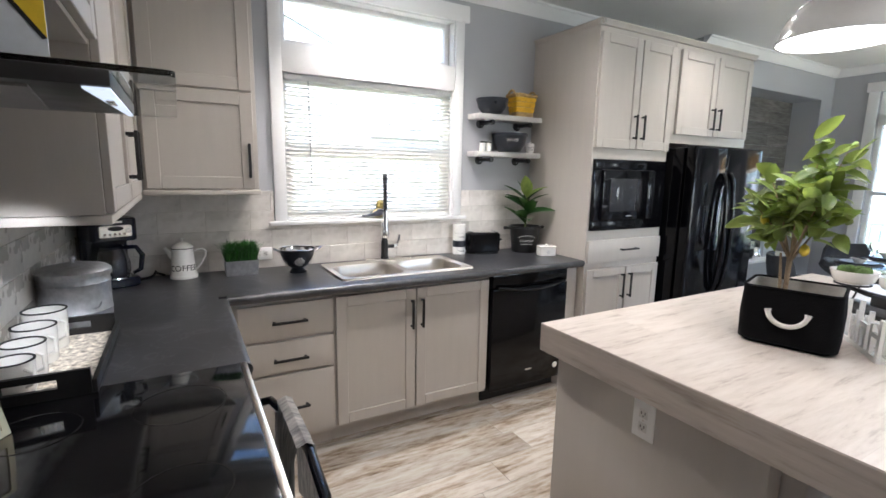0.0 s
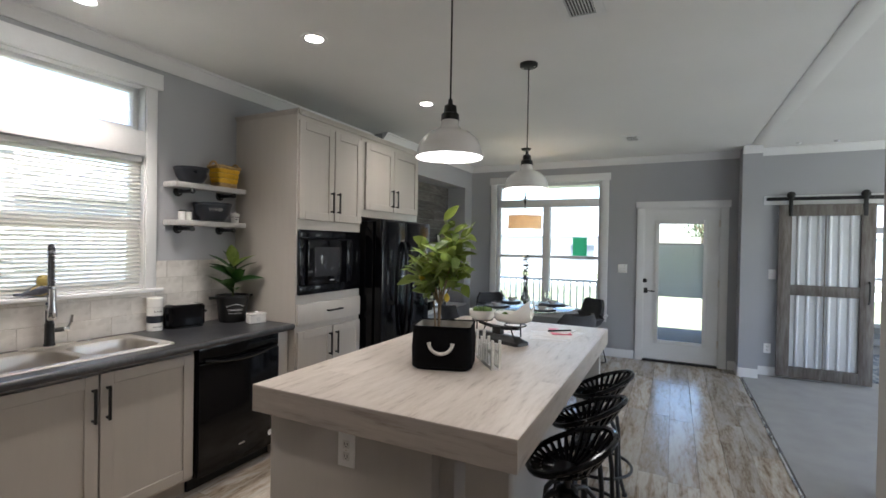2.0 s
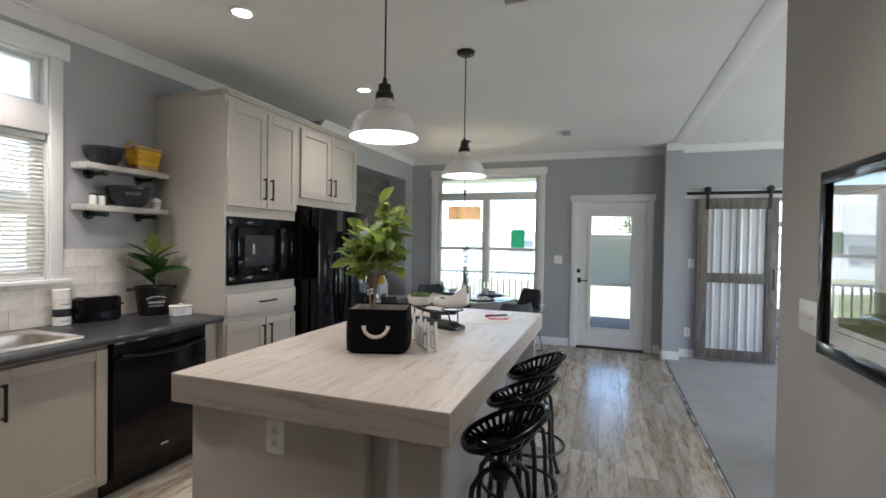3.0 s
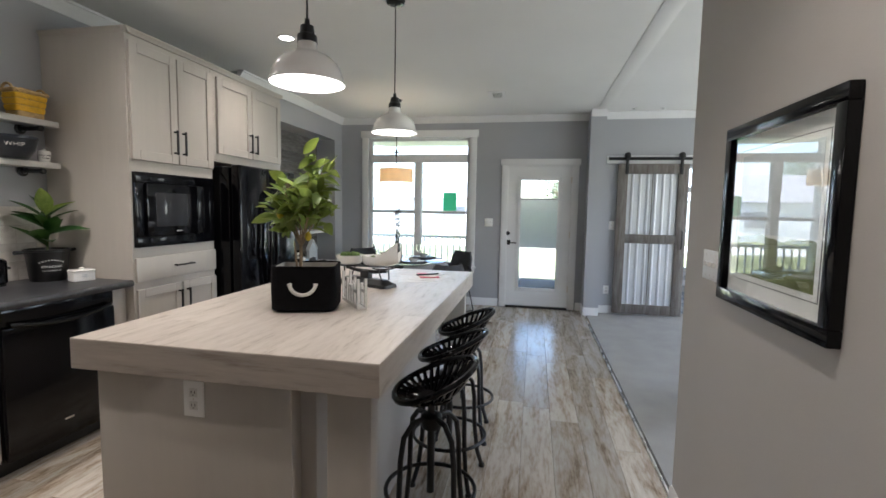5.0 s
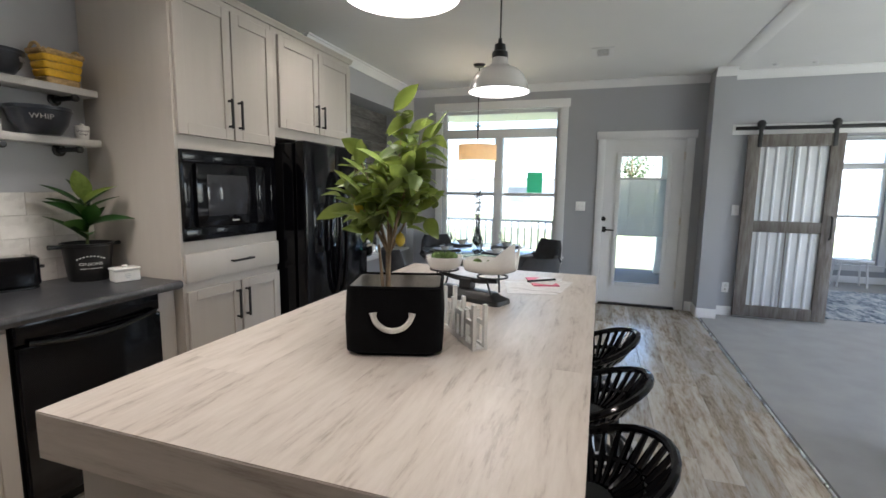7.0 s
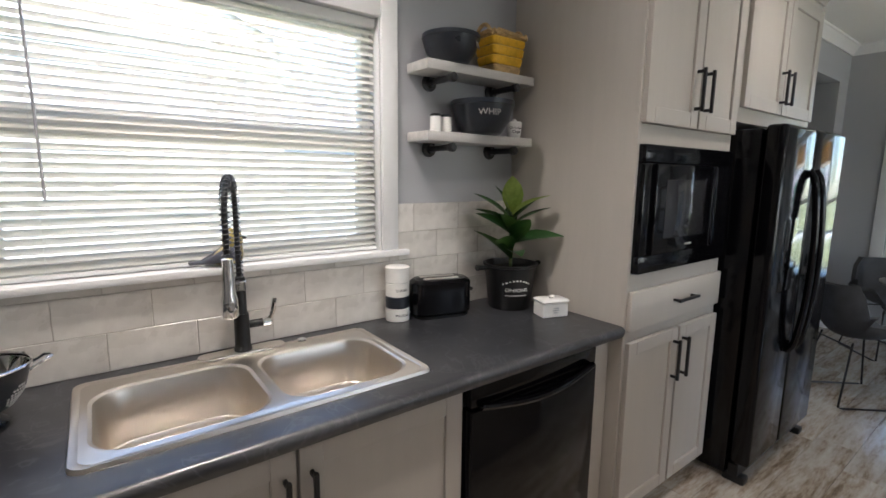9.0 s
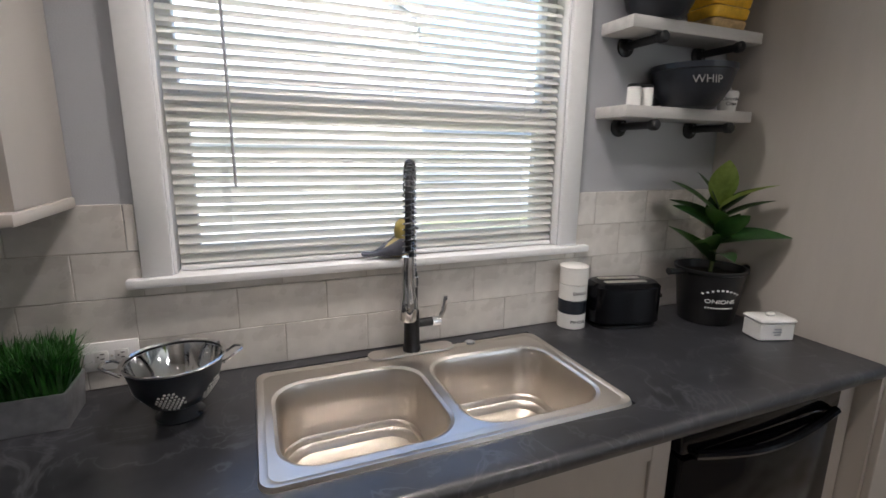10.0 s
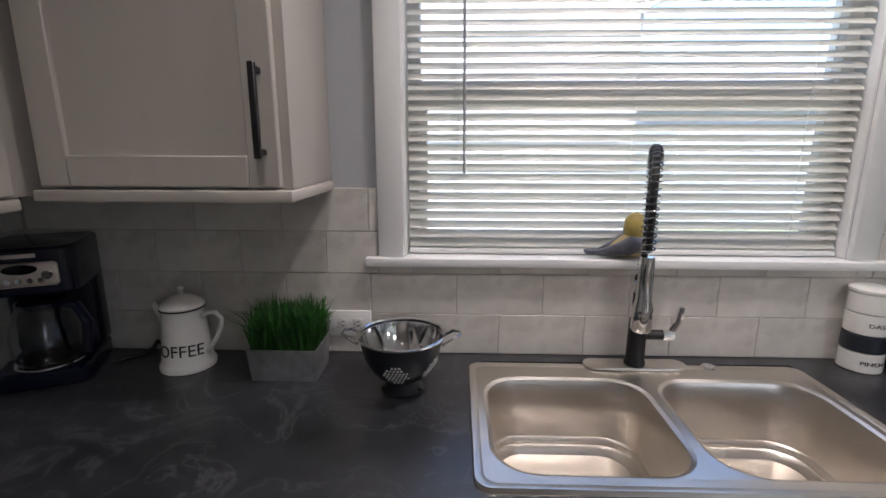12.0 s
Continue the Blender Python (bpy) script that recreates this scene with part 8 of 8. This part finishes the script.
# grey siding imitates the shade on the building beyond
house("neighbour_house", 3.0, 16.0, 14.0, 22.0, 2.75, "x", "house standing further back, its shade put into grey siding", (((5.0, 6.4, 0.6, 2.0), "y"),), material("far siding with shade in its grey", (0.30, 0.31, 0.34), 0.6, vary=0.06, scale=2))
sid = mesh("siding_course", loft([[(x, 5.598, 0.0), (x, 5.572, 0.0), (x, 5.59, 0.195), (x, 5.598, 0.195)] for x in (-8.5, 2.0)]), bpy.data.materials["vinyl siding darkened for shade"], 0)
z = GZ + 0.4
while z < 3.2:
    share("siding_course", sid, pose(0, 0, z), nb)
    z += 0.2
house("neighbour_house", 40, 52, -30, -10, 2.3, "y", "white house across the street", (((-27, -25, 0.3, 1.6), "x"), ((-18, -16, 0.3, 1.6), "x")))
house("neighbour_house", 40, 52, -1, 20, 2.3, "y", "white house across the street", (((3, 5, 0.3, 1.6), "x"), ((12, 14, 0.3, 1.6), "x")))
M_FOLIAGE = material("tree foliage", (0.06, 0.10, 0.03), 0.9, vary=0.4, scale=3, island=0.4, bump=0)
rtz = random.Random(4)
for x, y, h in ((57, 24, 8.5), (58, -6, 9.5), (56, -34, 8), (36, 30, 6)):
    te = thing("tree", (x, y, GZ), "leafy street tree beyond the houses", "tree", "street trees")
    part("trunk", tube([(x, y, GZ), (x + 0.1, y, GZ + h * 0.35), (x + 0.2, y + 0.1, GZ + h * 0.7)], [0.28, 0.2, 0.08], 8), M_BARK, te)
    for k in range(5):
        a = k * 1.3
        part("limb", tube([(x + 0.1, y, GZ + h * 0.4), (x + math.cos(a) * h * 0.22, y + math.sin(a) * h * 0.22, GZ + h * 0.68)], [0.1, 0.03], 6), M_BARK, te)
    bm = bmesh.new()
    for k in range(2200):
        a, r, u = rtz.uniform(0, 6.28), rtz.random() ** 0.5, rtz.uniform(-1, 1)
        bump = 0.8 + 0.25 * math.sin(a * 3 + u * 4)
        p = Vector((x + math.cos(a) * r * h * 0.34 * bump * math.sqrt(1 - u * u * 0.8), y + math.sin(a) * r * h * 0.34 * bump * math.sqrt(1 - u * u * 0.8), GZ + h * (0.68 + 0.3 * u)))
        q = Euler((rtz.uniform(0, 6), rtz.uniform(0, 6), rtz.uniform(0, 6))).to_matrix()
        s = rtz.uniform(0.15, 0.32)
        bm.faces.new([bm.verts.new(p + q @ Vector(v) * s) for v in ((-0.5, 0, 0), (0, -0.3, 0), (0.6, 0, 0.1), (0, 0.3, 0))])
    o = part("crown", bm, M_FOLIAGE, te, smooth=0)
    o["kind"] = "stuff"

# ---- many small pieces: backsplash tiles and floor planks ----
north = bpy.data.objects["wall_north"]
west = bpy.data.objects["wall_west"]
rt = random.Random(3)


def tile_mesh(w, h):
    bm = B((-w / 2, w / 2, -0.0075, 0, -h / 2, h / 2), bevel=0.0012, seg=1)
    return mesh("tile", bm, M_TILE, 0)


TW, TH, GAP = 0.229, 0.1126, 0.0018
part("grout", B((XW + 0.001, OX0 - 0.10, -0.0088, 0, ZC, 1.365), (OX0 - 0.10, OX1 + 0.095, -0.0088, 0, ZC, 1.162), (OX1 + 0.095, 1.227, -0.0088, 0, ZC, 1.365)), M_GROUT, north)
part("grout", B((XW, XW + 0.0088, -2.25, -0.0055, ZC, 1.365)), M_GROUT, west)
cache = {}
for row in range(5):
    z0, z1 = ZC + 0.001 + row * TH, min(ZC + 0.001 + (row + 1) * TH, 1.366)
    if z1 - z0 < 0.02:
        continue
    spans = [(XW + 0.006, 1.227)] if z1 <= 1.162 else [(XW + 0.006, OX0 - 0.068), (OX1 + 0.068, 1.227)]
    for s0, s1 in spans:
        x = -0.353 - 7 * TW + (row % 2) * TW / 2
        while x < s1:
            a, b = max(x, s0), min(x + TW, s1)
            zz1, zz0 = z1, z0
            if b - a > 0.015:
                key = (round(b - a, 3), round(zz1 - zz0, 3))
                if key not in cache:
                    cache[key] = tile_mesh(b - a - GAP, zz1 - zz0 - GAP)
                share("tile", cache[key], pose((a + b) / 2, -0.0035 + rt.uniform(-0.0006, 0.0006), (zz0 + zz1) / 2, rt.uniform(-0.4, 0.4), 0, rt.uniform(-0.3, 0.3)), north)
            x += TW
# short tiles tucked under the sill
x = -0.353 - 7 * TW
while x < OX1 + 0.1:
    a, b = max(x, OX0 - 0.068), min(x + TW, OX1 + 0.068)
    if b - a > 0.015:
        key = (round(b - a, 3), "sill")
        if key not in cache:
            cache[key] = tile_mesh(b - a - GAP, 1.162 - (ZC + 0.001 + 2 * TH) - GAP)
        share("tile", cache[key], pose((a + b) / 2, -0.0035, (1.162 + ZC + 0.001 + 2 * TH) / 2, 0, 0, 0), north)
    x += TW
for row in range(5):
    z0, z1 = ZC + 0.001 + row * TH, min(ZC + 0.001 + (row + 1) * TH, 1.366)
    y = -2.25 + (row % 2) * TW / 2 - TW
    while y < -0.012:
        a, b = max(y, -2.25), min(y + TW, -0.012)
        if b - a > 0.015:
            key = (round(b - a, 3), round(z1 - z0, 3))
            if key not in cache:
                cache[key] = tile_mesh(b - a - GAP, z1 - z0 - GAP)
            share("tile", cache[key], pose(XW + 0.0035, (a + b) / 2, (z0 + z1) / 2, rt.uniform(-0.3, 0.3), 0, 90), west)
        y += TW

# floor planks along x
PW, PL = 0.182, 1.22
pc = {}
row = 0
y = -3.80
while y < -0.001:
    yy = min(y + PW, 0.0)
    x = XW - rt.uniform(0, PL)
    while x < XF + 0.15:
        a, b = max(x, XW), min(x + PL, XF + 0.03)
        if b - a > 0.03:
            key = (round(b - a, 2), round(yy - y, 3))
            if key not in pc:
                w, l = yy - y - 0.0012, b - a - 0.0012
                pc[key] = mesh("plank", B((-l / 2, l / 2, -w / 2, w / 2, -0.012, 0.0), bevel=0.0012, seg=1), M_FLOOR, 0)
            share("plank", pc[key], pose((a + b) / 2, (y + yy) / 2, 0), FLOOR)
        x += PL
    y += PW
    row += 1
